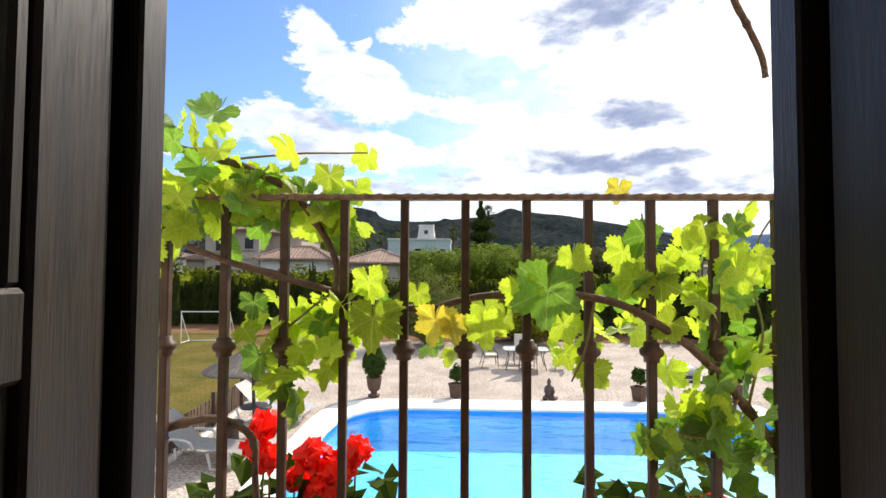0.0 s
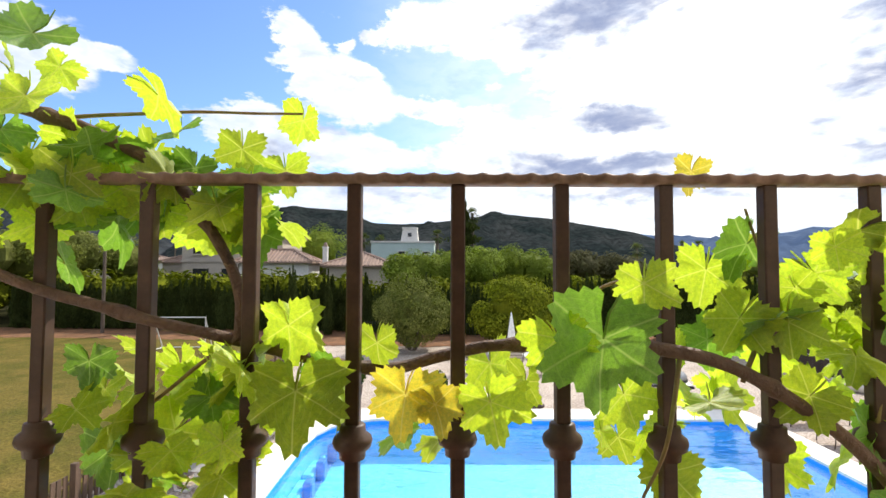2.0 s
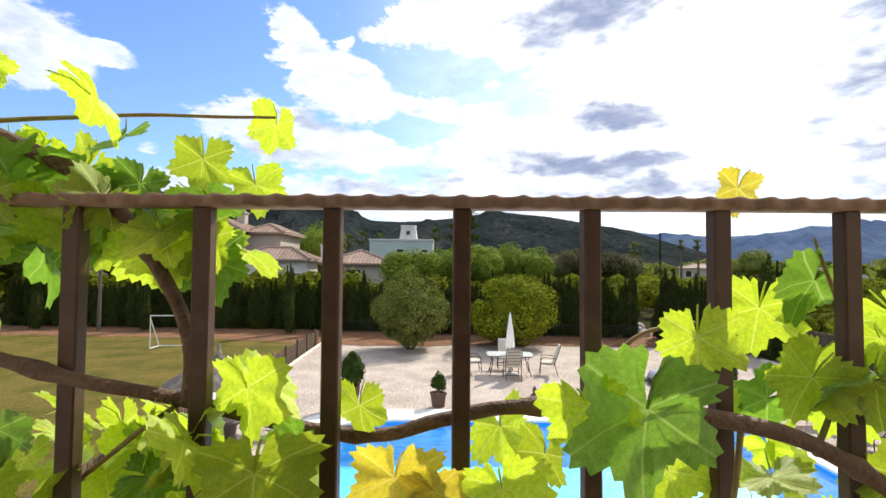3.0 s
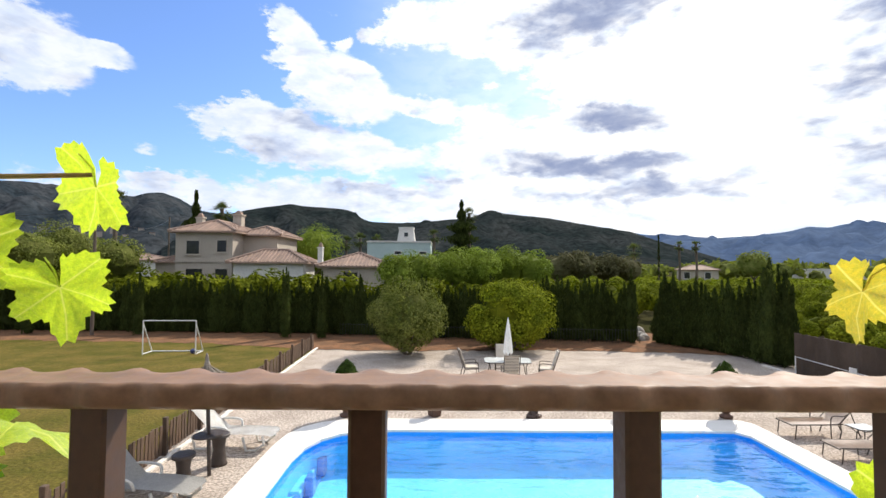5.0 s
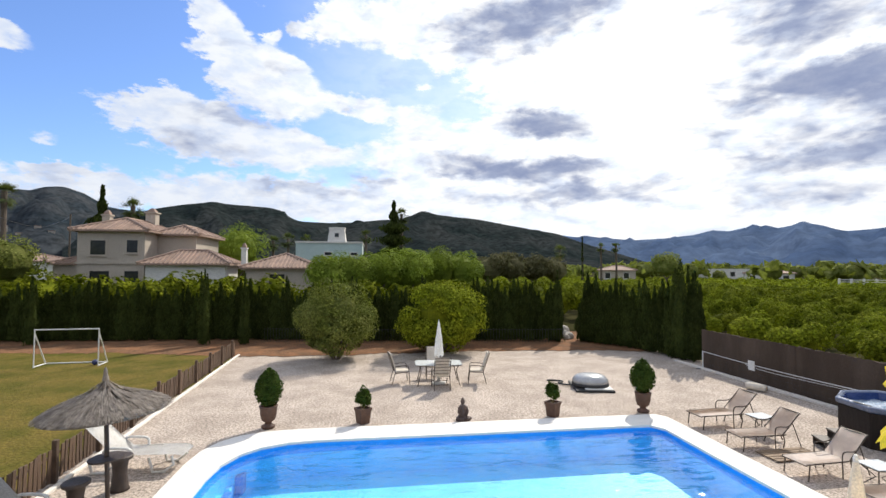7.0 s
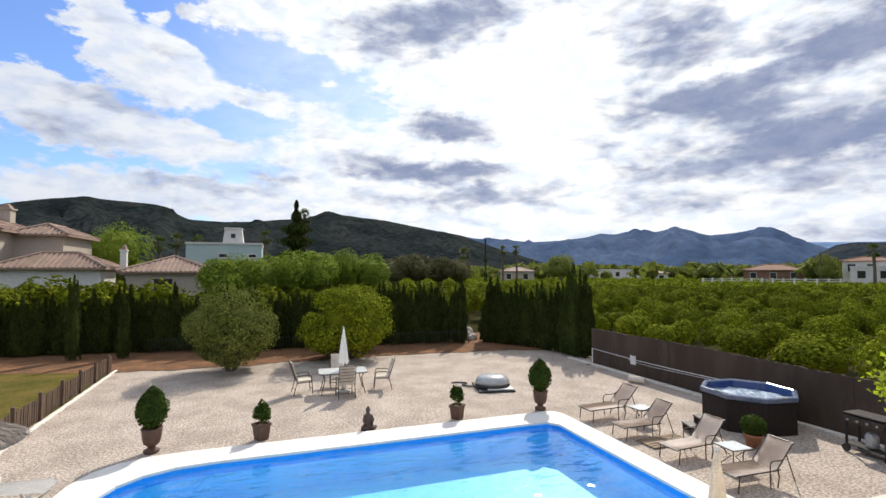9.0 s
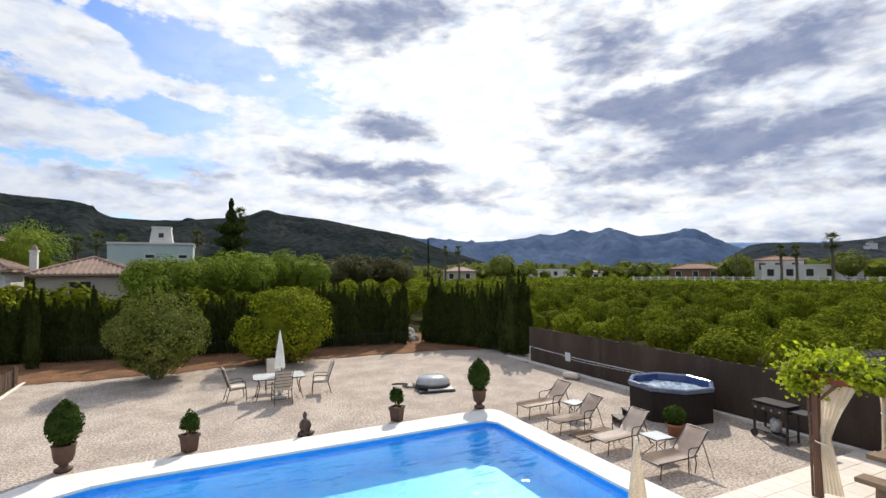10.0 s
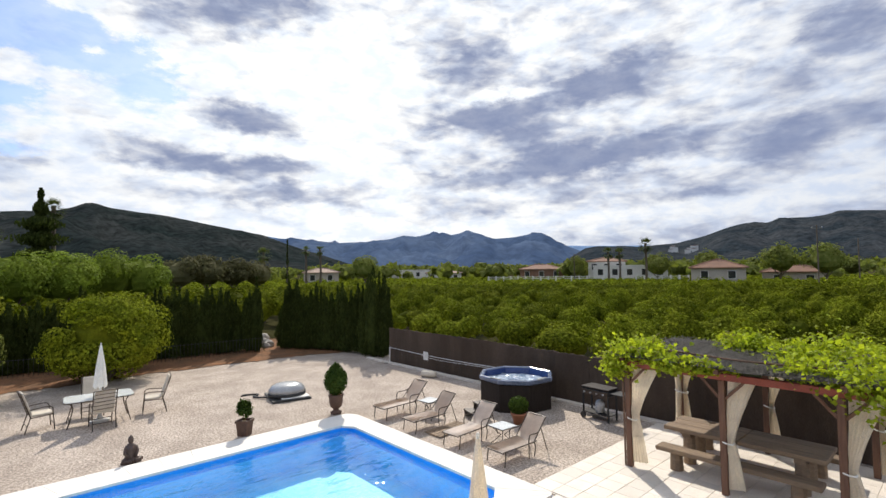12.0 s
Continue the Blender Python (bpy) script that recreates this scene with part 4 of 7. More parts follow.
spire(2.35, 74, 14.2, 5.4, 6000)
spire(-27.1, 58, 11.9, 3.0, 3000)
spire(24.3, 100, 10.4, 0.5, 400, "thin dark cypress above the orchard")

# ---- grapevine on the railing ----
vine = thing("grapevine", pose(0, 0, 0), "grapevine with sunlit yellow-green leaves twined through the balcony railing", "grapevine")


def cane(ctrl, r0, r1, label="", mat="vine_wood", seg=8):
    pts = spline(ctrl, 7)
    rr = []
    for i, p in enumerate(pts):
        f = i / (len(pts) - 1)
        rr.append((r0 + (r1 - r0) * f) * (1 + 0.12 * noise.noise(p * 30)) * (1.35 if i % 14 == 7 and r0 > 0.006 else 1.0))
    pts = [p + Vector((noise.noise(p * 9), noise.noise(p * 9 + Vector((5, 0, 0))), noise.noise(p * 9 + Vector((0, 7, 0))))) * 0.006 for p in pts]
    return part("cane", tube(bmesh.new(), pts, rr, seg), mat, vine, label, smooth=True)


cane([(-0.98, 1.32, 4.06), (-0.73, 1.33, 4.07), (-0.55, 1.325, 4.06), (-0.43, 1.32, 4.03), (-0.28, 1.32, 3.965), (-0.20, 1.315, 3.88), (-0.15, 1.31, 3.79), (-0.145, 1.31, 3.715)], 0.0105, 0.008, "thick woody brown cane")
cane([(-0.78, 1.22, 3.99), (-0.69, 1.25, 3.94), (-0.49, 1.268, 3.82), (-0.28, 1.27, 3.755), (-0.14, 1.312, 3.712), (0.04, 1.318, 3.67), (0.14, 1.317, 3.69), (0.25, 1.315, 3.71), (0.45, 1.268, 3.705), (0.57, 1.266, 3.66), (0.69, 1.268, 3.565), (0.80, 1.30, 3.46), (0.92, 1.33, 3.30)], 0.007, 0.010, "long woody brown cane")
cane([(-0.62, 1.30, 3.36), (-0.50, 1.31, 3.40), (-0.40, 1.315, 3.40), (-0.34, 1.32, 3.35), (-0.33, 1.32, 3.2)], 0.011, 0.008)
cane([(0.47, 0.735, 4.86), (0.53, 0.86, 4.62), (0.57, 0.97, 4.42), (0.60, 0.99, 4.29), (0.616, 1.0, 4.235), (0.638, 1.0, 4.19), (0.672, 1.02, 4.146), (0.682, 1.025, 4.105)], 0.0065, 0.0048, "bare dry brown cane")
for ctrl in (((0.55, 1.30, 3.66), (0.60, 1.31, 3.78), (0.58, 1.33, 3.90)), ((0.70, 1.28, 3.55), (0.74, 1.29, 3.70), (0.72, 1.30, 3.82)), ((0.30, 1.31, 3.71), (0.36, 1.32, 3.78), (0.43, 1.32, 3.80)),
             ((-0.14, 1.31, 3.72), (-0.22, 1.30, 3.66), (-0.32, 1.30, 3.58)), ((-0.43, 1.33, 4.03), (-0.26, 1.40, 4.065), (-0.10, 1.45, 4.08)), ((0.45, 1.27, 3.70), (0.43, 1.25, 3.60), (0.40, 1.26, 3.52)),
             ((0.78, 1.29, 3.48), (0.70, 1.27, 3.40), (0.60, 1.27, 3.42)), ((0.80, 1.29, 3.46), (0.84, 1.30, 3.62), (0.82, 1.31, 3.78), (0.88, 1.32, 3.9))):
    cane(ctrl, 0.0035, 0.002, "thin green shoot", "green_stem", 6)


def vine_leaf_mesh(name, seed, mat):
    """A five-lobed, toothed leaf, a unit wide, lying in the xy plane with its stalk at the origin."""
    rng = np.random.default_rng(seed)
    vs, fs, rim = [(0, 0.06, 0.0)], [], 56
    curl, sag = rng.uniform(-0.55, 0.15), rng.uniform(-0.5, 0.0)
    skew = rng.uniform(-0.12, 0.12)
    for i in range(rim + 1):
        t = -math.pi * 0.5 + 0.22 + (2 * math.pi - 0.44) * i / rim
        lobe = 0
        for a, s, w in ((math.pi / 2, 0.66, 0.42), (math.pi / 2 - 1.05, 0.56, 0.42), (math.pi / 2 + 1.05, 0.56, 0.42), (math.pi / 2 - 2.1, 0.46, 0.5), (math.pi / 2 + 2.1, 0.46, 0.5)):
            dlt = (t - a + math.pi) % (2 * math.pi) - math.pi
            lobe = max(lobe, s * math.exp(-(dlt / w) ** 2))
        r = 0.34 + 0.34 * lobe + (0.030 if i % 2 else -0.022) + rng.uniform(-0.02, 0.02)
        r *= 1 + skew * math.cos(t) + 0.05 * math.sin(3 * t + seed)
        x, y = r * math.cos(t), r * math.sin(t) + 0.06
        vs.append((x, y, curl * (x * x) + sag * (y - 0.1) ** 2 + 0.05 * math.sin(5 * t + seed) + rng.uniform(-0.012, 0.012)))
    mids = len(vs)
    for i in range(rim + 1):
        x, y, z = vs[1 + i]
        vs.append((x * 0.55, 0.06 + (y - 0.06) * 0.55, z * 0.3 + (0.02 if i % 9 < 4 else -0.012)))
    k = len(vs)
    vs += [(-0.012, 0.06, 0.0), (0.012, 0.06, 0.0), (0.014, -0.14, -0.05), (0.01, -0.30, -0.2), (-0.01, -0.30, -0.2), (-0.014, -0.14, -0.05), (0, 0.06, -0.02), (0, -0.14, -0.075), (0, -0.30, -0.22)]
    fs += [(k, k + 1, k + 2, k + 5), (k + 5, k + 2, k + 3, k + 4), (k, k + 5, k + 7, k + 6), (k + 5, k + 4, k + 8, k + 7), (k + 1, k + 6, k + 7, k + 2), (k + 2, k + 7, k + 8, k + 3)]
    for i in range(rim):
        fs += [(0, mids + i, mids + i + 1), (mids + i, 1 + i, 2 + i, mids + i + 1)]
    me = bpy.data.meshes.new(name)
    me.from_pydata(vs, [], fs)
    me.materials.append(M[mat])
    for f in me.polygons:
        f.use_smooth = True
    return me


leaf_meshes = [vine_leaf_mesh("leaf", k, "vine_leaf") for k in range(8)]
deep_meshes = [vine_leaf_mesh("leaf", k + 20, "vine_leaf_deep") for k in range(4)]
yellow_mesh = vine_leaf_mesh("leaf", 9, "vine_leaf_yellow")
random.seed(21)


def vine_leaf(x, y, z, s, mesh=None, tilt=None):
    o = new("leaf", mesh or random.choice(leaf_meshes * 2 + deep_meshes))
    o.parent = vine
    rx, ry, rz = tilt or (random.gauss(-78, 30), random.gauss(0, 28), random.gauss(0, 38))
    o.matrix_local = Matrix.Translation((x, y, z)) @ Euler((radians(rx), radians(ry), radians(rz))).to_matrix().to_4x4() @ Matrix.Diagonal((s, s, s, 1))


for x0, x1, z0, z1, y0, y1, count, lo, hi in (
        (-0.82, -0.42, 3.86, 4.15, 1.22, 1.42, 36, 0.07, 0.115), (-0.45, -0.27, 3.88, 4.08, 1.25, 1.42, 20, 0.07, 0.11), (-0.27, -0.08, 3.86, 3.98, 1.30, 1.4, 9, 0.07, 0.10),
        (-0.62, -0.30, 3.80, 3.90, 1.25, 1.36, 7, 0.08, 0.12), (-0.30, -0.13, 3.875, 3.94, 1.30, 1.38, 7, 0.08, 0.12),
        (-0.36, -0.12, 3.46, 3.70, 1.24, 1.38, 34, 0.065, 0.11), (-0.14, 0.02, 3.56, 3.74, 1.25, 1.36, 9, 0.07, 0.11), (0.02, 0.27, 3.57, 3.69, 1.26, 1.36, 5, 0.07, 0.10),
        (0.33, 0.56, 3.54, 3.74, 1.27, 1.38, 10, 0.06, 0.10), (0.54, 0.98, 3.62, 3.90, 1.25, 1.42, 54, 0.06, 0.11), (0.64, 1.02, 3.30, 3.62, 1.24, 1.42, 50, 0.065, 0.115), (0.56, 0.72, 3.34, 3.46, 1.24, 1.34, 10, 0.08, 0.12)):
    for i in range(count):
        # low on the right, deep green leaves stand in for shade on the foliage
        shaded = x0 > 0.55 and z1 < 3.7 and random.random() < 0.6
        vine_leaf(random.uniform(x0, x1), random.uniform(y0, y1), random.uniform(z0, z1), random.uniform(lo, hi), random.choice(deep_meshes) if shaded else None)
# the large single leaves
for x, y, z, s, tilt, me in ((0.345, 1.245, 3.735, 0.165, (-88, 5, 8), deep_meshes[0]), (0.285, 1.25, 3.73, 0.10, (-70, -20, -20), leaf_meshes[1]), (0.095, 1.25, 3.66, 0.10, (-85, 8, 14), yellow_mesh), (0.13, 1.25, 3.645, 0.075, (-75, -15, -20), yellow_mesh),
                         (0.20, 1.25, 3.65, 0.10, (-80, -12, 0), leaf_meshes[2]), (-0.045, 1.25, 3.665, 0.13, (-84, 4, 25), leaf_meshes[3]), (-0.06, 1.26, 3.745, 0.10, (-80, 0, -20), leaf_meshes[4]),
                         (0.40, 1.255, 3.80, 0.085, (-95, 0, 150), leaf_meshes[1]), (0.05, 1.30, 3.715, 0.07, (-100, 0, 160), leaf_meshes[2]), (-0.10, 1.45, 4.072, 0.085, (-75, 25, -15), leaf_meshes[0]), (-0.13, 1.45, 3.985, 0.08, (-80, -10, 20), leaf_meshes[3]), (-0.20, 1.44, 4.02, 0.09, (-82, 8, 10), leaf_meshes[5]),
                         (0.565, 1.45, 3.985, 0.075, (-80, 10, 10), yellow_mesh), (0.56, 1.40, 3.82, 0.11, (-80, 10, -30), leaf_meshes[2])):
    vine_leaf(x, y, z, s, me, tilt)

# ---- fences, coping, paving ----
picket_fence = thing("picket_fence", pose(0, 0, 0), "low brown wooden picket fence between the lawn and the gravel", "fence")


def fence_x(y):
    return interp(y, [(6, -5.55), (10.3, -5.62), (14.6, -5.78), (24.6, -6.05)])


pk = part("picket", bx(-0.045, -0.011, 0.04, 0.045, 0.011, 0.66, bevel=0.004), "picket", picket_fence)
pk2 = part("post", bx(-0.045, -0.045, 0, 0.045, 0.045, 0.80, bevel=0.006), "picket", picket_fence)
y, i = 6.6, 0
while y < 25.0:
    m = pose(fence_x(y), y, random.uniform(-0.015, 0.015), random.uniform(-1.5, 1.5), 0, 90 + random.uniform(-3, 3))
    if i % 12 == 0:
        if i == 0:
            pk2.matrix_local = pose(fence_x(y) + 0.03, y, 0)
        else:
            same_part(pk2, pose(fence_x(y) + 0.03, y, 0, 0, 0, random.uniform(-4, 4)), picket_fence)
    elif i == 1:
        pk.matrix_local = m
    else:
        same_part(pk, m, picket_fence)
    y += 0.135
    i += 1
for z in (0.18, 0.50):
    part("rail", tb([(fence_x(q) - 0.03, q, z) for q in np.linspace(6.5, 25, 14)], 0.028, 6), "picket", picket_fence)
bm = bmesh.new()
for q in np.arange(6.5, 24.9, 0.98):
    box(bm, fence_x(q) + 0.10, q, -0.02, fence_x(q) + 0.20, q + 0.97, 0.05, bevel=0.008)
tagged(part("kerb", bm, "coping", None, kind="structure"), "pale concrete edging along the picket fence", "kerb")

SX = lambda y: interp(y, [(-2, 14.35), (10, 14.15), (21, 14.0)])
screen = thing("screen_fence", pose(0, 0, 0), "brown heather screening fence along the orchard", "fence")
ys = list(np.linspace(-1.0, 19.9, 15))
for a, b_ in zip(ys, ys[1:]):
    bm = bmesh.new()
    cols = 12
    lo, hi = [], []
    for k in range(cols + 1):
        q = a + (b_ - a) * k / cols
        wob = random.uniform(-0.012, 0.012)
        lo.append([bm.verts.new((SX(q) + s * 0.02 + wob, q, 0.0)) for s in (-1, 1)])
        hi.append([bm.verts.new((SX(q) + s * 0.02 + wob, q, interp(q, [(9, 1.48), (14, 1.56), (20, 1.56)]) + random.uniform(-0.03, 0.02))) for s in (-1, 1)])
    for k in range(cols):
        for s in (0, 1):
            bm.faces.new((lo[k][s], lo[k + 1][s], hi[k + 1][s], hi[k][s]))
        bm.faces.new((hi[k][0], hi[k + 1][0], hi[k + 1][1], hi[k][1]))
    bmesh.ops.recalc_face_normals(bm, faces=bm.faces)
    part("panel", bm, "screen", screen)
    part("post", tb([(SX(a) + 0.05, a, -0.1), (SX(a) + 0.05, a, 1.42)], 0.022, 6), "iron", screen)
bm = bmesh.new()
for q in np.arange(6.9, 21, 1.2):
    box(bm, SX(q) - 0.42, q, -0.02, SX(q) - 0.22, q + 1.18, 0.06, bevel=0.012)
tagged(part("kerb", bm, "grout", None, kind="structure"), "grey concrete edging along the screening fence", "kerb")

# dark metal bar fence under the hedge
M["fence_metal"] = surf("dark_green_metal", (0.02, 0.025, 0.02), (0.03, 0.035, 0.028), 5, 0.5, 0.1)
fence = thing("garden_fence", pose(0, 0, 0), "low dark metal bar fence at the foot of the hedge", "fence")
sl = part("slat", bx(-0.008, -0.006, 0.02, 0.008, 0.006, 0.80), "fence_metal", fence)
x, i = -5.6, 0
while x < 10.8:
    yy = interp(x, [(-7, 29.4), (0, 28.0), (9, 27.1), (11, 26.95)])
    if i == 0:
        sl.matrix_local = pose(x, yy, 0)
    else:
        same_part(sl, pose(x, yy, 0), fence)
    x += 0.16
    i += 1
part("rail", tb([(q, interp(q, [(-7, 29.4), (0, 28.0), (9, 27.1), (11, 26.95)]) + 0.02, 0.74) for q in np.linspace(-5.6, 10.8, 10)], 0.010, 6), "fence_metal", fence)

# coping stones round the pool, each its own slab
coping = thing("pool_coping", pose(0, 0, 0), "wide white stone coping round the pool", "coping", kind="structure")


def lengths(line):
    acc = [0.0]
    pts = list(line) + [line[0]]
    for a, b_ in zip(pts, pts[1:]):
        acc.append(acc[-1] + math.hypot(b_[0] - a[0], b_[1] - a[1]))
    return pts, acc


ip, ia = lengths(inner)
op, oa = lengths(outer)
stops = []
for i in range(len(inner)):
    seg_len = ia[i + 1] - ia[i]
    k = max(1, round(seg_len / 0.6)) if seg_len > 0.3 else 1
    stops += [(i, j / k) for j in range(k)]
stops2 = []
for s in stops:
    if not stops2 or s[1] > 0 or (ia[s[0]] - last) > 0.42:
        stops2.append(s)
        last = ia[s[0]] + s[1] * (ia[s[0] + 1] - ia[s[0]])


def lerp_at(pts, s):
    a, b_ = pts[s[0]], pts[s[0] + 1]
    return Vector((a[0] + (b_[0] - a[0]) * s[1], a[1] + (b_[1] - a[1]) * s[1]))


for i, s in enumerate(stops2):
    e = stops2[(i + 1) % len(stops2)] if i + 1 < len(stops2) else (len(inner) - 1, 1.0)
    a, b_, c, d = lerp_at(ip, s), lerp_at(ip, e), lerp_at(op, e), lerp_at(op, s)
    u = (b_ - a).normalized() * 0.003
    bm = bmesh.new()
    inw = (a - d).normalized() * 0.03
    quad = [a + u + inw, b_ - u + inw, c - u, d + u]
    low = [bm.verts.new((*p, 0.0)) for p in quad]
    top = [bm.verts.new((*p, 0.055 + random.uniform(-0.0012, 0.0012))) for p in quad]
    bm.faces.new(top)
    bm.faces.new(low[::-1])
    for k in range(4):
        bm.faces.new((low[k], low[(k + 1) % 4], top[(k + 1) % 4], top[k]))
    bmesh.ops.recalc_face_normals(bm, faces=bm.faces)
    part("slab", bm, "coping", coping)

# terrace paving east of the pool towards the pergola: square tiles with open joints
tagged(part("terrace_bed", bx(8.27, 0.75, -0.02, 14.0, 7.18, 0.018), "grout", None, kind="structure"), "mortar bed of the terrace", "terrace")
terrace = thing("terrace", pose(0, 0, 0), "cream square paving of the terrace", "paving", kind="structure")
tile = part("tile", bx(0.003, 0.003, 0.0, 0.417, 0.417, 0.035, bevel=0.004), "paving", terrace)
first = True
for i in range(13):
    for j in range(15):
        m = pose(8.30 + i * 0.42, 0.88 + j * 0.42, random.uniform(-0.001, 0.001))
        if first:
            tile.matrix_local, first = m, False
        else:
            same_part(tile, m, terrace)
tagged(part("house_terrace", bx(-6.0, 0.75, -0.02, 8.27, 6.63, 0.02), "paving", None, kind="structure"), "cream paved terrace along the house", "paving")

# ---- garden furniture and pots ----
M["sling"] = surf("beige_sling_fabric", (0.50, 0.435, 0.385), (0.44, 0.38, 0.335), 6, 0.8, 0.3, 0, 120, rand=0.06, bump_dist=0.002, translucent=(0.3, 0.28, 0.26), contrast=0.08)
M["bronze"] = surf("bronze_tube", (0.055, 0.040, 0.030), (0.08, 0.058, 0.042), 9, 0.4, 0.1, 0.3, 80)
M["cushion"] = surf("cream_cushion", (0.62, 0.56, 0.47), (0.54, 0.48, 0.40), 4, 0.9, 0.3, 0, 70)
M["white_plastic"] = surf("white_plastic", (0.72, 0.71, 0.68), (0.64, 0.62, 0.58), 3, 0.4, 0.1, 0, 40)
M["grey_plastic"] = surf("weathered_grey_plastic", (0.52, 0.51, 0.48), (0.45, 0.44, 0.42), 3, 0.5, 0.1, 0, 40)
M["white_cloth"] = surf("white_cloth", (0.78, 0.77, 0.74), (0.70, 0.69, 0.66), 3, 0.9, 0.2, 0, 60, translucent=(0.25, 0.25, 0.24))
M["cream_cloth"] = surf("cream_cloth", (0.70, 0.63, 0.52), (0.62, 0.55, 0.45), 3, 0.9, 0.2, 0, 60, translucent=(0.35, 0.34, 0.30))
M["frosted"] = surf("frosted_glass_top", (0.68, 0.70, 0.69), (0.62, 0.64, 0.63), 3, 0.18, 0.0)
M["urn"] = surf("brown_stoneware", (0.075, 0.038, 0.025), (0.11, 0.058, 0.038), 7, 0.6, 0.4, 0, 60)
M["terracotta"] = surf("terracotta", (0.33, 0.14, 0.075), (0.27, 0.115, 0.065), 6, 0.75, 0.3, 0, 60)
M["statue"] = surf("dark_stone", (0.055, 0.035, 0.030), (0.085, 0.055, 0.045), 9, 0.6, 0.4, 0, 60)
M["black"] = surf("black_plastic", (0.015, 0.015, 0.016), (0.025, 0.025, 0.026), 6, 0.45, 0.2, 0, 60)
M["silver"] = surf("silver_grey_plastic", (0.42, 0.43, 0.44), (0.36, 0.37, 0.38), 3, 0.24, 0.0, 0.2, 30, contrast=0.04)
M["spa_panel"] = surf("dark_spa_cladding", (0.018, 0.013, 0.011), (0.028, 0.021, 0.018), 5, 0.6, 0.3, 0, 40, stretch=(4, 4, 0.5), spec=0.2)
M["spa_rim"] = surf("slate_blue_acrylic", (0.10, 0.13, 0.20), (0.15, 0.18, 0.26), 8, 0.22, 0.05, 0, 40)
M["spa_shell"] = surf("navy_acrylic", (0.02, 0.045, 0.15), (0.03, 0.06, 0.19), 6, 0.2, 0.05, 0, 40)
M["foam"] = surf("bubbling_water", (0.55, 0.64, 0.74), (0.16, 0.24, 0.36), 5.5, 0.12, 1.0, 0, 20, bump_dist=0.05)
M["timber"] = surf("weathered_timber", (0.29, 0.205, 0.13), (0.21, 0.145, 0.095), 3, 0.8, 0.7, 0, 30, rand=0.18, stretch=(5, 0.6, 5))
M["post_wood"] = surf("stained_post_wood", (0.12, 0.055, 0.033), (0.17, 0.085, 0.05), 4, 0.65, 0.4, 0, 40, stretch=(5, 5, 0.6))
M["red_beam"] = surf("red_painted_beam", (0.30, 0.065, 0.035), (0.24, 0.05, 0.03), 4, 0.6, 0.3, 0, 40)
M["brush"] = surf("grey_brushwood_mat", (0.075, 0.068, 0.062), (0.13, 0.118, 0.105), 3, 0.95, 1.0, 0, 45, stretch=(0.6, 4, 1), bump_dist=0.03)
M["thatch"] = surf("grey_thatch", (0.15, 0.125, 0.105), (0.24, 0.21, 0.18), 5, 0.95, 0.8, 0, 50, island=0.35)
M["dark_wood"] = surf("dark_wood", (0.045, 0.032, 0.026), (0.065, 0.047, 0.038), 6, 0.6, 0.4, 0, 50)
M["white_metal"] = surf("white_painted_metal", (0.72, 0.72, 0.70), (0.64, 0.64, 0.62), 5, 0.45, 0.1, 0, 50)
M["blue_ball"] = surf("blue_ball_leather", (0.02, 0.03, 0.10), (0.04, 0.05, 0.15), 14, 0.5, 0.1)
M["red_petal"] = surf("red_petals", (0.80, 0.035, 0.015), (0.68, 0.02, 0.012), 20, 0.6, 0.1, 0, 90, translucent=(0.5, 0.3, 0.3), island=0.2)
M["rock"] = surf("pale_rock", (0.42, 0.38, 0.33), (0.33, 0.30, 0.26), 5, 0.9, 0.8, 0, 30)


def leaf_ball(n, rx, rz, cz, size, seed, cone=0.0):
    def place(rng):
        d = Vector(rng.normal(0, 1, 3)).normalized()
        q = rng.uniform(0.86, 1.05)
        k = 1 - cone * max(d.z, 0) ** 1.5 * 0.6
        return (d.x * rx * q * k, d.y * rx * q * k, cz + d.z * rz * q), d

    def lump(t, f):
        a = math.pi * f - math.pi / 2
        k = (1 - cone * max(math.sin(a), 0) ** 1.5 * 0.6) * 0.9
        return (rx * k * math.cos(a) * math.cos(t), rx * k * math.cos(a) * math.sin(t), cz + rz * 0.92 * math.sin(a))

    return add_core(leaves(n, place, size, seed), lump, 8, 12)


def topiary(x, y, seed):
    t = thing("topiary_urn", pose(x, y, 0, 0, 0, seed * 40), "clipped cone of boxwood in a brown footed urn on the gravel", "topiary", "pots along the pool")
    part("urn", lt([(0.15, 0), (0.17, 0.03), (0.17, 0.06), (0.09, 0.10), (0.085, 0.15), (0.165, 0.21), (0.20, 0.34), (0.212, 0.50), (0.232, 0.54), (0.232, 0.57), (0.20, 0.575), (0.195, 0.52)], 20), "urn", t, smooth=True)
    part("soil", lt([(0.2, 0.50), (0.19, 0.535)], 16), "soil", t)
    part("stem", tb([(0, 0, 0.5), (0, 0, 0.8)], 0.025, 6), "bark", t)
    part("foliage", leaf_ball(1500, 0.345, 0.48, 1.02, 0.055, seed, 0.75), "box_leaf", t)


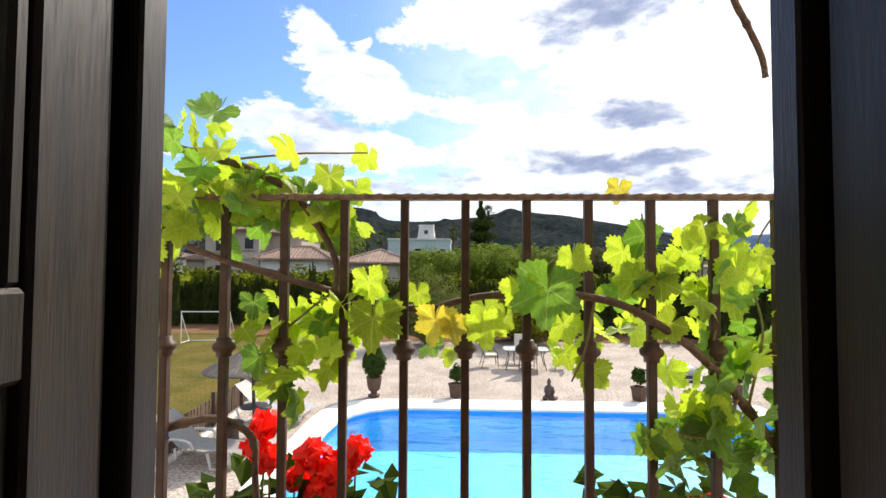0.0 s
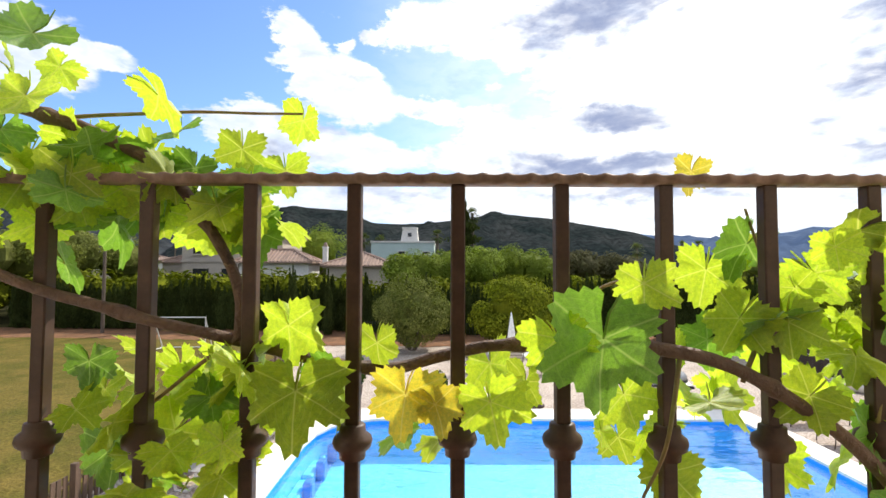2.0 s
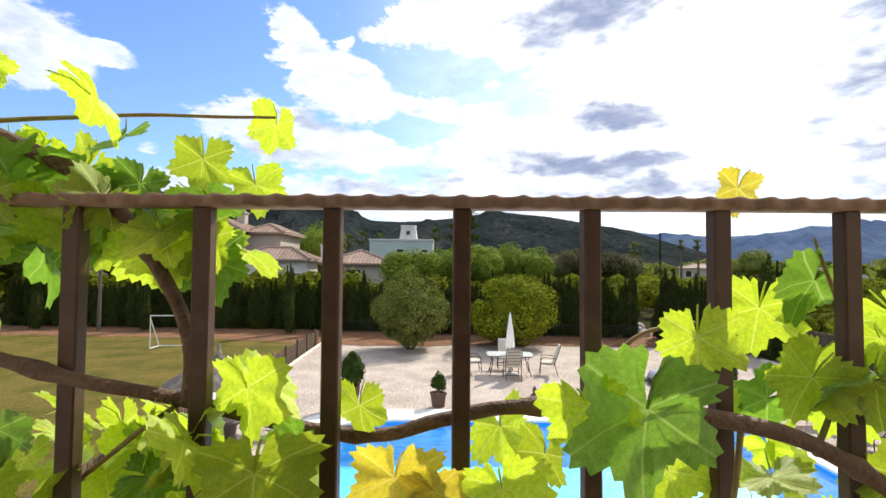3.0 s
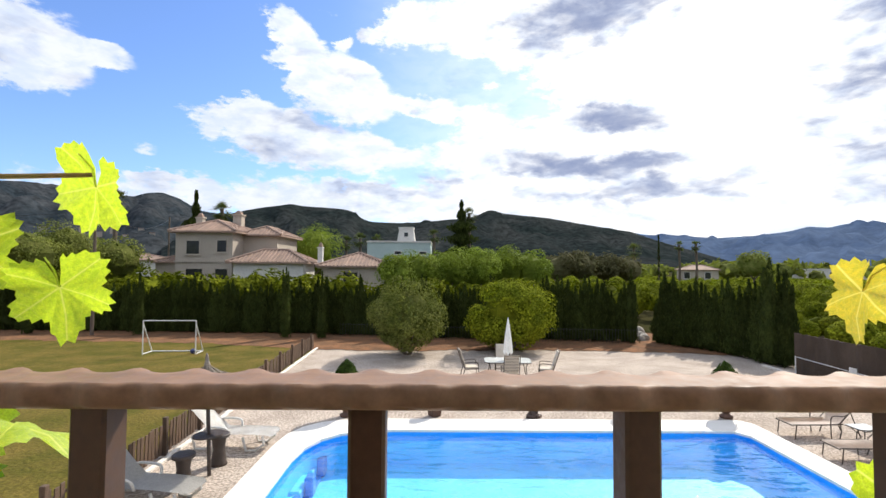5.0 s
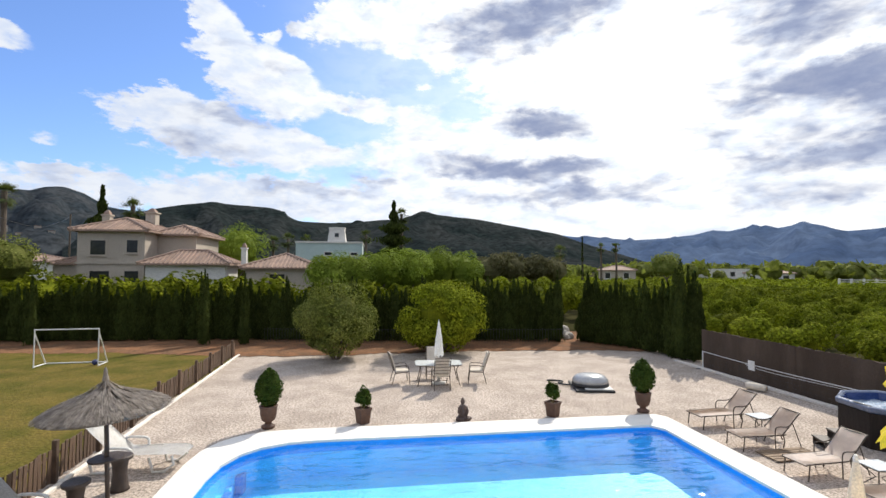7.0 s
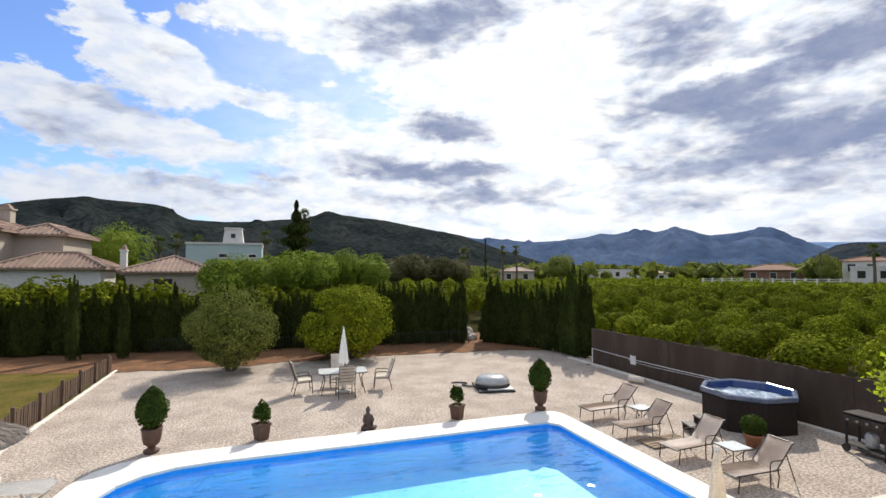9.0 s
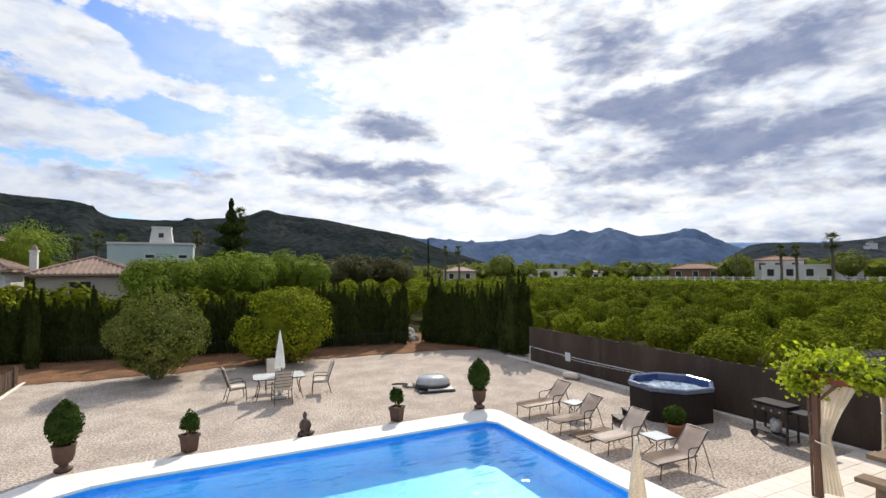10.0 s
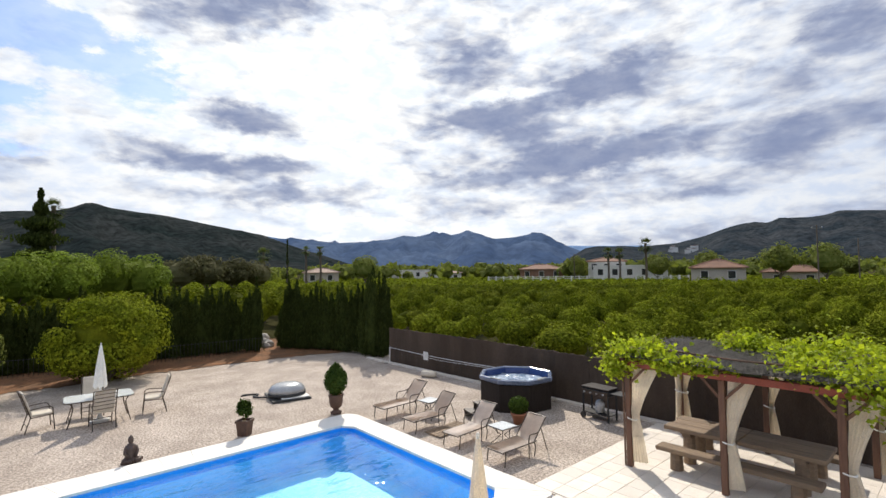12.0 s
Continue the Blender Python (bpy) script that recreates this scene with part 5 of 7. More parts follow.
def square_pot(x, y, seed):
    t = thing("potted_shrub", pose(x, y, 0, 0, 0, 8 + seed * 5), "small leafy shrub in a square tapered terracotta pot", "potted plant", "pots along the pool")
    r2 = math.sqrt(2)
    part("pot", lt([(0.125 * r2, 0), (0.155 * r2, 0.33), (0.172 * r2, 0.33), (0.175 * r2, 0.40), (0.145 * r2, 0.40), (0.14 * r2, 0.34)], 4, math.pi / 4), "urn", t, "square brown pot with a thick rim")
    bm = bmesh.new()
    rng = np.random.default_rng(seed)
    for k in range(9):
        a = rng.uniform(0, 6.28)
        tube(bm, [(0, 0, 0.28), (0.08 * math.cos(a), 0.08 * math.sin(a), 0.5), (0.14 * math.cos(a), 0.14 * math.sin(a), 0.68)], [0.008, 0.006, 0.003], 5)
    part("stems", bm, "green_stem", t)
    part("foliage", leaves(1900, blob_place(0.22, 0.22, 0.34, 0.62, 26, 0.3, seed, False, 0.3, 0.5), 0.055, seed), "box_leaf", t)


topiary(-2.33, 14.22, 3)
topiary(7.95, 14.24, 4)
square_pot(0.05, 14.30, 5)
square_pot(5.25, 14.22, 6)

# seated stone figure, one plain mesh
bm = lt([(0.24, 0.0), (0.25, 0.07), (0.19, 0.12), (0.14, 0.17), (0.15, 0.30), (0.16, 0.38), (0.09, 0.43), (0.05, 0.45), (0.08, 0.49), (0.085, 0.54), (0.06, 0.59), (0.03, 0.62), (0.01, 0.64)], 14)
for v in bm.verts:
    v.co.y *= 0.72
    v.co.x *= 0.82
for s in (-1, 1):
    tube(bm, [(s * 0.11, 0, 0.37), (s * 0.145, -0.04, 0.24), (s * 0.07, -0.13, 0.14)], [0.05, 0.045, 0.035], 7)
    tube(bm, [(s * 0.05, -0.05, 0.07), (s * 0.21, -0.10, 0.06), (s * 0.05, -0.20, 0.05)], [0.06, 0.06, 0.045], 7)
st = part("stone_statue", bm, "statue", None, smooth=True)
st.matrix_world = pose(2.70, 14.18, 0, 0, 0, 10) @ Matrix.Diagonal((0.86, 0.86, 0.95, 1))
tagged(st, "small dark stone seated statue on the gravel", "statue")


# reclining sun loungers with sling seats
def sling_lounger(m, first=None):
    if first:
        return copy_thing(first, m)
    t = thing("sun_lounger", m, "beige sling sun lounger with a bronze tube frame, back raised", "sun lounger", "loungers beside the pool")
    for s in (-0.30, 0.30):
        part("side_rail", tb([(0, s, 0.33), (0.02, s, 0.36), (1.28, s, 0.36), (1.36, s, 0.37)], 0.016, 8), "bronze", t)
        part("leg", tb([(0.10, s, 0.35), (0.05, s, 0.0)], 0.015, 8), "bronze", t)
        part("leg", tb([(1.28, s, 0.36), (1.32, s, 0.2), (1.25, s * 1.04, 0.0)], 0.015, 8), "bronze", t)
        part("back_rail", tb([(1.26, s, 0.37), (1.76, s, 0.86), (1.82, s, 0.89)], 0.016, 8), "bronze", t)
        part("prop", tb([(1.57, s, 0.66), (1.84, s, 0.02)], 0.013, 8), "bronze", t)
        part("armrest", tb(spline([(1.02, s * 1.07, 0.0), (1.00, s * 1.1, 0.36), (1.02, s * 1.1, 0.54), (1.12, s * 1.1, 0.585), (1.35, s * 1.1, 0.575), (1.50, s * 1.05, 0.62)], 4), 0.014, 8), "bronze", t)
    for x, z in ((0.01, 0.34), (1.82, 0.89)):
        part("end_bar", tb([(x, -0.30, z), (x, 0.30, z)], 0.016, 8), "bronze", t)

    def web(name, line, sag):
        bm = bmesh.new()
        rows = []
        for x, z in line:
            rows.append([bm.verts.new((x, y, z - sag * (1 - (y / 0.285) ** 2))) for y in np.linspace(-0.285, 0.285, 7)])
        for a, b_ in zip(rows, rows[1:]):
            for k in range(6):
                bm.faces.new((a[k], a[k + 1], b_[k + 1], b_[k]))
        g = bmesh.ops.solidify(bm, geom=bm.faces[:], thickness=0.006)
        return part(name, bm, "sling", t, smooth=True)

    web("seat", [(0.0, 0.345), (0.02, 0.372), (0.35, 0.372), (0.7, 0.37), (1.0, 0.37), (1.26, 0.38)], 0.02)
    web("backrest", [(1.265, 0.385), (1.42, 0.535), (1.59, 0.70), (1.76, 0.873), (1.82, 0.905)], 0.025)
    return t


lounger = None
for x, y, turn in ((8.55, 12.86, 2), (8.48, 11.40, -1), (8.52, 9.82, 3), (8.52, 8.40, -2)):
    made = sling_lounger(pose(x, y, 0, 0, 0, turn) @ Matrix.Diagonal((0.90, 0.94, 0.94, 1)), lounger)
    lounger = lounger or made


def glass_side_table(m, first=None):
    if first:
        return copy_thing(first, m)
    t = thing("side_table", m, "small square glass-topped side table with crossed bronze legs", "side table", "side tables between the loungers")
    part("tabletop", bx(-0.25, -0.25, 0.43, 0.25, 0.25, 0.445, bevel=0.004), "frosted", t)
    bm = bmesh.new()
    for p, q in (((-0.24, -0.24), (0.24, -0.24)), ((0.24, -0.24), (0.24, 0.24)), ((0.24, 0.24), (-0.24, 0.24)), ((-0.24, 0.24), (-0.24, -0.24))):
        tube(bm, [(*p, 0.42), (*q, 0.42)], 0.011, 6)
    part("top_frame", bm, "bronze", t)
    for sx in (-1, 1):
        for sy in (-1, 1):
            part("leg", tb([(sx * 0.2, sy * 0.2, 0.42), (sx * 0.03, sy * 0.03, 0.22), (sx * 0.2, sy * 0.2, 0.0)], 0.011, 6), "bronze", t)
    return t


side = glass_side_table(pose(9.86, 12.12, 0, 0, 0, 5))
glass_side_table(pose(9.62, 9.12, 0, 0, 0, -4), side)

mat_ = thing("duckboard", pose(8.75, 10.45, 0, 0, 0, 3), "low wooden slatted duckboard on the gravel", "duckboard")
for k in range(5):
    part("slat", bx(0, k * 0.125, 0.02, 1.25, k * 0.125 + 0.10, 0.042, bevel=0.004), "timber", mat_)
for x in (0.1, 0.6, 1.1):
    part("batten", bx(x, 0, 0, x + 0.06, 0.6, 0.019), "timber", mat_)


# dining set
def dining_chair(m, first=None):
    if first:
        return copy_thing(first, m)
    t = thing("garden_chair", m, "high-backed bronze metal garden chair with cream cushions", "chair", "chairs round the garden table")
    for s in (-0.27, 0.27):
        part("front_leg", tb(spline([(s, -0.30, 0.0), (s, -0.26, 0.42), (s, -0.24, 0.60), (s, -0.12, 0.65), (s, 0.24, 0.62)], 4), 0.014, 7), "bronze", t, "front leg running up into the armrest")
        part("back_leg", tb([(s, 0.34, 0.0), (s, 0.22, 0.42), (s, 0.44, 1.08)], 0.014, 7), "bronze", t)
        part("seat_rail", tb([(s, -0.26, 0.42), (s, 0.22, 0.40)], 0.013, 7), "bronze", t)
    part("top_bar", tb([(-0.27, 0.44, 1.08), (0.27, 0.44, 1.08)], 0.014, 7), "bronze", t)
    part("stretcher", tb([(-0.27, -0.27, 0.18), (0.27, -0.27, 0.18)], 0.011, 7), "bronze", t)
    part("stretcher", tb([(-0.27, 0.29, 0.18), (0.27, 0.29, 0.18)], 0.011, 7), "bronze", t)
    for k in range(5):
        f = 0.2 + k * 0.16
        part("back_slat", tb([(-0.27, 0.22 + 0.22 * f, 0.42 + 0.66 * f), (0.27, 0.22 + 0.22 * f, 0.42 + 0.66 * f)], 0.008, 6), "bronze", t)
    part("seat_cushion", bx(-0.25, -0.27, 0.42, 0.25, 0.21, 0.475, bevel=0.02), "cushion", t)
    bm = bx(-0.24, -0.03, 0.0, 0.24, 0.02, 0.64, bevel=0.018)
    bmesh.ops.transform(bm, matrix=pose(0, 0.205, 0.48, -18.5, 0, 0), verts=bm.verts)
    part("back_cushion", bm, "cushion", t)
    return t


ch = dining_chair(pose(1.28, 18.68, 0, 0, 0, 96))
dining_chair(pose(4.0, 18.42, 0, 0, 0, -100), ch)
dining_chair(pose(2.60, 17.72, 0, 0, 0, 182), ch)
dining_chair(pose(2.55, 19.35, 0, 0, 0, -4), ch)
gt = thing("garden_table", pose(2.6, 18.42, 0, 0, 0, -3), "pale glass-topped garden table with curved dark metal legs", "table")
oval = rounded([(-0.82, -0.48, 0.2), (0.82, -0.48, 0.2), (0.82, 0.48, 0.2), (-0.82, 0.48, 0.2)], 5)
bm = bmesh.new()
lo_, hi_ = [bm.verts.new((*p, 0.715)) for p in oval], [bm.verts.new((*p, 0.735)) for p in oval]
bm.faces.new(hi_)
bm.faces.new(lo_[::-1])
for k in range(len(oval)):
    bm.faces.new((lo_[k], lo_[(k + 1) % len(oval)], hi_[(k + 1) % len(oval)], hi_[k]))
part("tabletop", bm, "frosted", gt)
part("rim", tb([(*p, 0.708) for p in oval + oval[:1]], 0.014, 6), "bronze", gt)
for sx in (-1, 1):
    for sy in (-1, 1):
        part("leg", tb(spline([(sx * 0.74, sy * 0.40, 0.0), (sx * 0.66, sy * 0.36, 0.3), (sx * 0.62, sy * 0.34, 0.55), (sx * 0.70, sy * 0.38, 0.70)], 4), 0.016, 7), "bronze", gt)
    part("stretcher", tb([(sx * 0.69, -0.37, 0.2), (sx * 0.69, 0.37, 0.2)], 0.012, 6), "bronze", gt)


def closed_parasol(m, top, low, r, cloth, label, base=True, first=None):
    t = thing("parasol", m, label, "parasol")
    part("pole", tb([(0, 0, 0.02), (0, 0, top - 0.02)], 0.019, 8), "white_metal", t)
    bm = bmesh.new()
    rings, seg = [], 32
    for k in range(11):
        f = k / 10
        z = top - 0.03 - f * (top - 0.03 - low)
        rr = r * (0.12 + 0.88 * f ** 0.8)
        rings.append([bm.verts.new(((rr * (1 + 0.22 * math.cos(8 * a) * min(f * 2, 1))) * math.cos(a + 0.25 * f), (rr * (1 + 0.22 * math.cos(8 * a) * min(f * 2, 1))) * math.sin(a + 0.25 * f), z + (0.05 * math.cos(8 * a) if k == 10 else 0))) for a in [2 * math.pi * j / seg for j in range(seg)]])
    for a, b_ in zip(rings, rings[1:]):
        for j in range(seg):
            bm.faces.new((a[j], b_[j], b_[(j + 1) % seg], a[(j + 1) % seg]))
    bm.faces.new(rings[0])
    part("canopy", bm, cloth, t, "folded cloth canopy", smooth=True)
    part("finial", lt([(0.012, top - 0.03), (0.022, top), (0.012, top + 0.03)], 8), "white_metal", t)
    if base:
        part("base", lt([(0.26, 0), (0.26, 0.05), (0.08, 0.09), (0.04, 0.25), (0.03, 0.26)], 18), "grey_plastic", t)
    return t


closed_parasol(pose(2.62, 18.41, 0), 2.22, 0.98, 0.155, "white_cloth", "closed white parasol standing through the garden table")
closed_parasol(pose(4.45, 4.95, 0.02), 2.40, 0.75, 0.17, "cream_cloth", "closed cream parasol beside the pool")

# domed plastic cover on a black tray
t = thing("domed_cover", pose(7.72, 17.15, 0, 0, 0, -12), "silver-grey domed plastic cover on a flat black tray on the gravel", "cover")
part("tray", bx(-0.62, -0.72, 0.0, 0.66, 0.72, 0.07, bevel=0.025), "black", t)
part("ledge", bx(-0.30, -0.66, 0.07, 0.62, -0.10, 0.10, bevel=0.012), "white_plastic", t)
bm = lt([(0.62, 0.07), (0.63, 0.16), (0.60, 0.19)], 28)
for v in bm.verts:
    v.co.y *= 0.92
part("rim", bm, "black", t, smooth=True)
bm = lt([(0.61, 0.19), (0.60, 0.29), (0.52, 0.39), (0.40, 0.45), (0.24, 0.475), (0.05, 0.48)], 28)
for v in bm.verts:
    v.co.y *= 0.9
part("dome", bm, "silver", t, smooth=True)
part("hose", tb(spline([(-0.6, 0.1, 0.05), (-0.85, 0.25, 0.04), (-1.0, 0.5, 0.03), (-0.8, 0.75, 0.03), (-1.15, 0.9, 0.03), (-1.35, 0.85, 0.03)], 5), 0.03, 7), "black", t, "black coiled hose")

# hot tub
tub = thing("hot_tub", pose(12.62, 11.15, 0, 0, 0, 0), "octagonal hot tub with dark panels, blue rim and bubbling water", "hot tub")
oct_r, turn = 1.16, radians(14)
for k in range(8):
    a0, a1 = turn + k * math.pi / 4, turn + (k + 1) * math.pi / 4
    p, q = Vector((math.cos(a0), math.sin(a0), 0)) * oct_r, Vector((math.cos(a1), math.sin(a1), 0)) * oct_r
    bm = bmesh.new()
    ins = 0.94
    vs = [bm.verts.new(v) for v in ((p.x, p.y, 0.0), (q.x, q.y, 0.0), (q.x, q.y, 0.80), (p.x, p.y, 0.80), (p.x * ins, p.y * ins, 0.0), (q.x * ins, q.y * ins, 0.0), (q.x * ins, q.y * ins, 0.80), (p.x * ins, p.y * ins, 0.80))]
    for f in ((0, 1, 2, 3), (5, 4, 7, 6), (3, 2, 6, 7), (0, 3, 7, 4), (2, 1, 5, 6)):
        bm.faces.new([vs[i] for i in f])
    part("panel", bm, "spa_panel", tub)
bm = bmesh.new()
prof = [(1.17, 0.82), (1.20, 0.85), (1.21, 0.93), (1.19, 0.955), (1.13, 0.965), (1.09, 0.95), (1.07, 0.92)]
rings = [[bm.verts.new((r * math.cos(turn + j * math.pi / 4), r * math.sin(turn + j * math.pi / 4), z)) for j in range(8)] for r, z in prof]
for a, b_ in zip(rings, rings[1:]):
    for j in range(8):
        bm.faces.new((a[j], a[(j + 1) % 8], b_[(j + 1) % 8], b_[j]))
part("rim", bm, "spa_rim", tub, "blue-grey acrylic rim")
bm = bmesh.new()
rings = [[bm.verts.new((r * math.cos(turn + j * math.pi / 4), r * math.sin(turn + j * math.pi / 4), z)) for j in range(8)] for r, z in ((1.07, 0.92), (1.03, 0.78), (1.0, 0.55), (0.9, 0.40))]
for a, b_ in zip(rings, rings[1:]):
    for j in range(8):
        bm.faces.new((a[j], a[(j + 1) % 8], b_[(j + 1) % 8], b_[j]))
part("shell", bm, "spa_shell", tub, "deep blue acrylic inside shell")
bm = bmesh.new()
rings = []
for i in range(15):
    r = 1.0 * i / 14
    rings.append([bm.verts.new((r * math.cos(a), r * math.sin(a), 0.74 + 0.05 * noise.noise(Vector((r * math.cos(a) * 6, r * math.sin(a) * 6, 2))))) for a in [2 * math.pi * j / 32 for j in range(32)]])
for a, b_ in zip(rings[1:], rings[2:]):
    for j in range(32):
        bm.faces.new((a[j], a[(j + 1) % 32], b_[(j + 1) % 32], b_[j]))
bm.faces.new(rings[1])
part("water", bm, "foam", tub, "white bubbling water", smooth=True)
part("headrest", bx(-0.30, -1.12, 0.945, 0.10, -1.03, 0.975, bevel=0.012), "silver", tub)
part("control_panel", bx(-1.12, -0.3, 0.955, -1.05, 0.1, 0.975, bevel=0.008), "black", tub)
t = thing("tub_steps", pose(11.0, 10.95, 0, 0, 0, -20), "small dark brown two-tread step beside the hot tub", "steps")
part("tread", bx(-0.30, -0.28, 0.34, 0.0, 0.28, 0.38, bevel=0.006), "dark_wood", t)
part("tread", bx(-0.60, -0.28, 0.16, -0.29, 0.28, 0.20, bevel=0.006), "dark_wood", t)
for y in (-0.26, 0.22):
    part("side", bx(-0.58, y, 0, -0.02, y + 0.04, 0.16), "dark_wood", t)
    part("side", bx(-0.28, y, 0.16, -0.02, y + 0.04, 0.34), "dark_wood", t)
t = thing("potted_shrub", pose(11.1, 9.82, 0), "round green shrub in a terracotta pot beside the hot tub", "potted plant")
part("pot", lt([(0.14, 0), (0.19, 0.24), (0.215, 0.24), (0.22, 0.31), (0.19, 0.31), (0.18, 0.27)], 18), "terracotta", t, smooth=True)
part("foliage", leaf_ball(700, 0.27, 0.24, 0.50, 0.06, 91), "box_leaf", t)

# gas barbecue
t = thing("barbecue", pose(13.08, 8.50, 0, 0, 0, 86), "black gas barbecue trolley with a flat closed top and side shelf", "barbecue")
part("cook_box", bx(-0.42, -0.24, 0.70, 0.42, 0.24, 0.86, bevel=0.015), "black", t)
part("lid", bx(-0.44, -0.26, 0.865, 0.44, 0.26, 0.905, bevel=0.012), "spa_panel", t)
part("side_shelf", bx(-0.84, -0.22, 0.80, -0.45, 0.22, 0.825, bevel=0.006), "black", t)
part("control_panel", bx(-0.40, 0.24, 0.70, 0.40, 0.275, 0.83, bevel=0.008), "bronze", t)
for k in range(4):
    part("knob", tb([(-0.3 + 0.2 * k, 0.275, 0.76), (-0.3 + 0.2 * k, 0.31, 0.76)], 0.025, 10), "silver", t)
for x in (-0.4, 0.4):
    for y in (-0.2, 0.2):
        part("leg", bx(x - 0.02, y - 0.02, 0.06 if x > 0 else 0.0, x + 0.02, y + 0.02, 0.70), "black", t)
for y in (-0.22, 0.22):
    part("wheel", tb([(0.4, y - 0.025, 0.085), (0.4, y + 0.025, 0.085)], 0.085, 16), "black", t)
part("bottom_shelf", bx(-0.40, -0.2, 0.16, 0.40, 0.2, 0.18), "black", t)
part("gas_bottle", lt([(0.10, 0.18), (0.13, 0.21), (0.13, 0.44), (0.09, 0.50), (0.03, 0.54)], 14), "silver", t, "dull metal gas bottle", smooth=True)

# badminton net and float by the screening fence
t = thing("net", pose(0, 0, 0), "low white-taped badminton net along the screening fence", "net")
for y in (19.5, 12.75):
    part("post", tb([(13.72, y, 0), (13.72, y, 0.74)], 0.022, 8), "white_metal", t)
    part("foot", tb([(13.42, y, 0.02), (13.95, y, 0.02)], 0.018, 6), "black", t)
part("top_tape", tb([(13.72, y, 0.72 - 0.05 * math.sin(math.pi * (19.5 - y) / 6.75)) for y in np.linspace(19.5, 12.75, 12)], 0.014, 6), "white_metal", t, "white top tape")
part("lower_tape", tb([(13.72, y, interp(y, [(12.75, 0.66), (16.2, 0.56), (17.0, 0.60), (17.4, 0.66)])) for y in np.linspace(17.2, 12.75, 8)], 0.009, 6), "white_metal", t)
part("plate", bx(13.69, 16.75, 0.48, 13.71, 17.05, 0.82, bevel=0.004), "white_metal", t, "small white plate hung on the net")
bm = bmesh.new()
for y in np.arange(12.9, 19.4, 0.33):
    tube(bm, [(13.722, y, 0.70), (13.722, y, 0.25)], 0.0025, 4)
for z in np.arange(0.25, 0.68, 0.14):
    tube(bm, [(13.722, 19.45, z), (13.722, 12.8, z)], 0.0025, 4)
part("mesh", bm, "black", t, "fine black netting")
bm = lt([(0.03, -0.32), (0.10, -0.31), (0.125, -0.24), (0.125, 0.24), (0.10, 0.31), (0.03, 0.32)], 16)
bmesh.ops.transform(bm, matrix=pose(0, 0, 0.125, 90, 0, 0), verts=bm.verts)
ob = part("float", bm, "cushion", None, smooth=True)
ob.matrix_world = pose(13.1, 16.0, 0, 0, 0, 25)
tagged(ob, "cream plastic cylinder float lying on the gravel", "float")

# thatched umbrella
u = thing("thatched_umbrella", pose(-4.22, 10.48, 0, 0, -2.5, 0) @ Matrix.Diagonal((0.84, 0.84, 1.0, 1)), "grey thatched beach umbrella on a dark wooden pole", "umbrella")
part("pole", tb([(0, 0, -0.05), (0, 0, 2.12)], 0.045, 10), "dark_wood", u)
def thatch_z(r):
    return interp(r, [(0.0, 2.28), (0.06, 2.10), (0.16, 1.98), (0.4, 1.88), (0.8, 1.76), (1.1, 1.64), (1.2, 1.57)])
bm = lt([(1.14, 1.56), (1.12, 1.63), (0.8, 1.735), (0.4, 1.85), (0.16, 1.95), (0.05, 2.09), (0.012, 2.28)], 36)
part("thatch_bed", bm, "thatch", u)
rng = np.random.default_rng(4)
vs, fs = [], []
for i in range(2600):
    a, r = rng.uniform(0, 6.283), 1.08 * math.sqrt(rng.random()) + 0.02
    ln = rng.uniform(0.18, 0.42)
    r1 = min(r + ln, 1.21 + rng.uniform(-0.04, 0.03))
    da = rng.normal(0, 0.05)
    w = 0.011
    p0 = Vector((r * math.cos(a), r * math.sin(a), thatch_z(r) + 0.012 + rng.uniform(0, 0.012)))
    p1 = Vector((r1 * math.cos(a + da), r1 * math.sin(a + da), thatch_z(r1) + 0.012 + rng.uniform(0, 0.03)))
    sd = Vector((-math.sin(a), math.cos(a), 0)) * w
    k = len(vs)
    vs += [tuple(p0 - sd), tuple(p0 + sd), tuple(p1 + sd * 0.5), tuple(p1 - sd * 0.5)]
    fs.append((k, k + 1, k + 2, k + 3))
part("straw", (vs, fs), "thatch", u, "loose grey straw ends")
part("cap", lt([(0.07, 2.10), (0.04, 2.2), (0.035, 2.27), (0.012, 2.33)], 12), "thatch", u)
for k in range(8):
    a = k * math.pi / 4
    part("rib", tb([(0.05 * math.cos(a), 0.05 * math.sin(a), 1.97), (1.1 * math.cos(a), 1.1 * math.sin(a), 1.585)], 0.014, 6), "dark_wood", u)
part("pole_tray", lt([(0.06, 0.74), (0.33, 0.755), (0.335, 0.785), (0.06, 0.79)], 24), "dark_wood", u, "round drinks tray on the pole")
def stump(x, y, h, turn_):
    s = thing("stump_table", pose(x, y, 0, 0, 0, turn_), "dark waisted wooden stump table with a round top", "side table", "stump tables under the umbrella")
    part("stem", lt([(0.17, 0), (0.15, 0.05), (0.115, h * 0.5), (0.14, h - 0.09), (0.16, h - 0.07)], 14), "dark_wood", s, smooth=True)
    part("tabletop", lt([(0.19, h - 0.07), (0.205, h - 0.05), (0.205, h - 0.015), (0.19, h)], 20), "dark_wood", s)
stump(-4.52, 10.10, 0.55, 10)
stump(-4.28, 11.0, 0.62, 60)


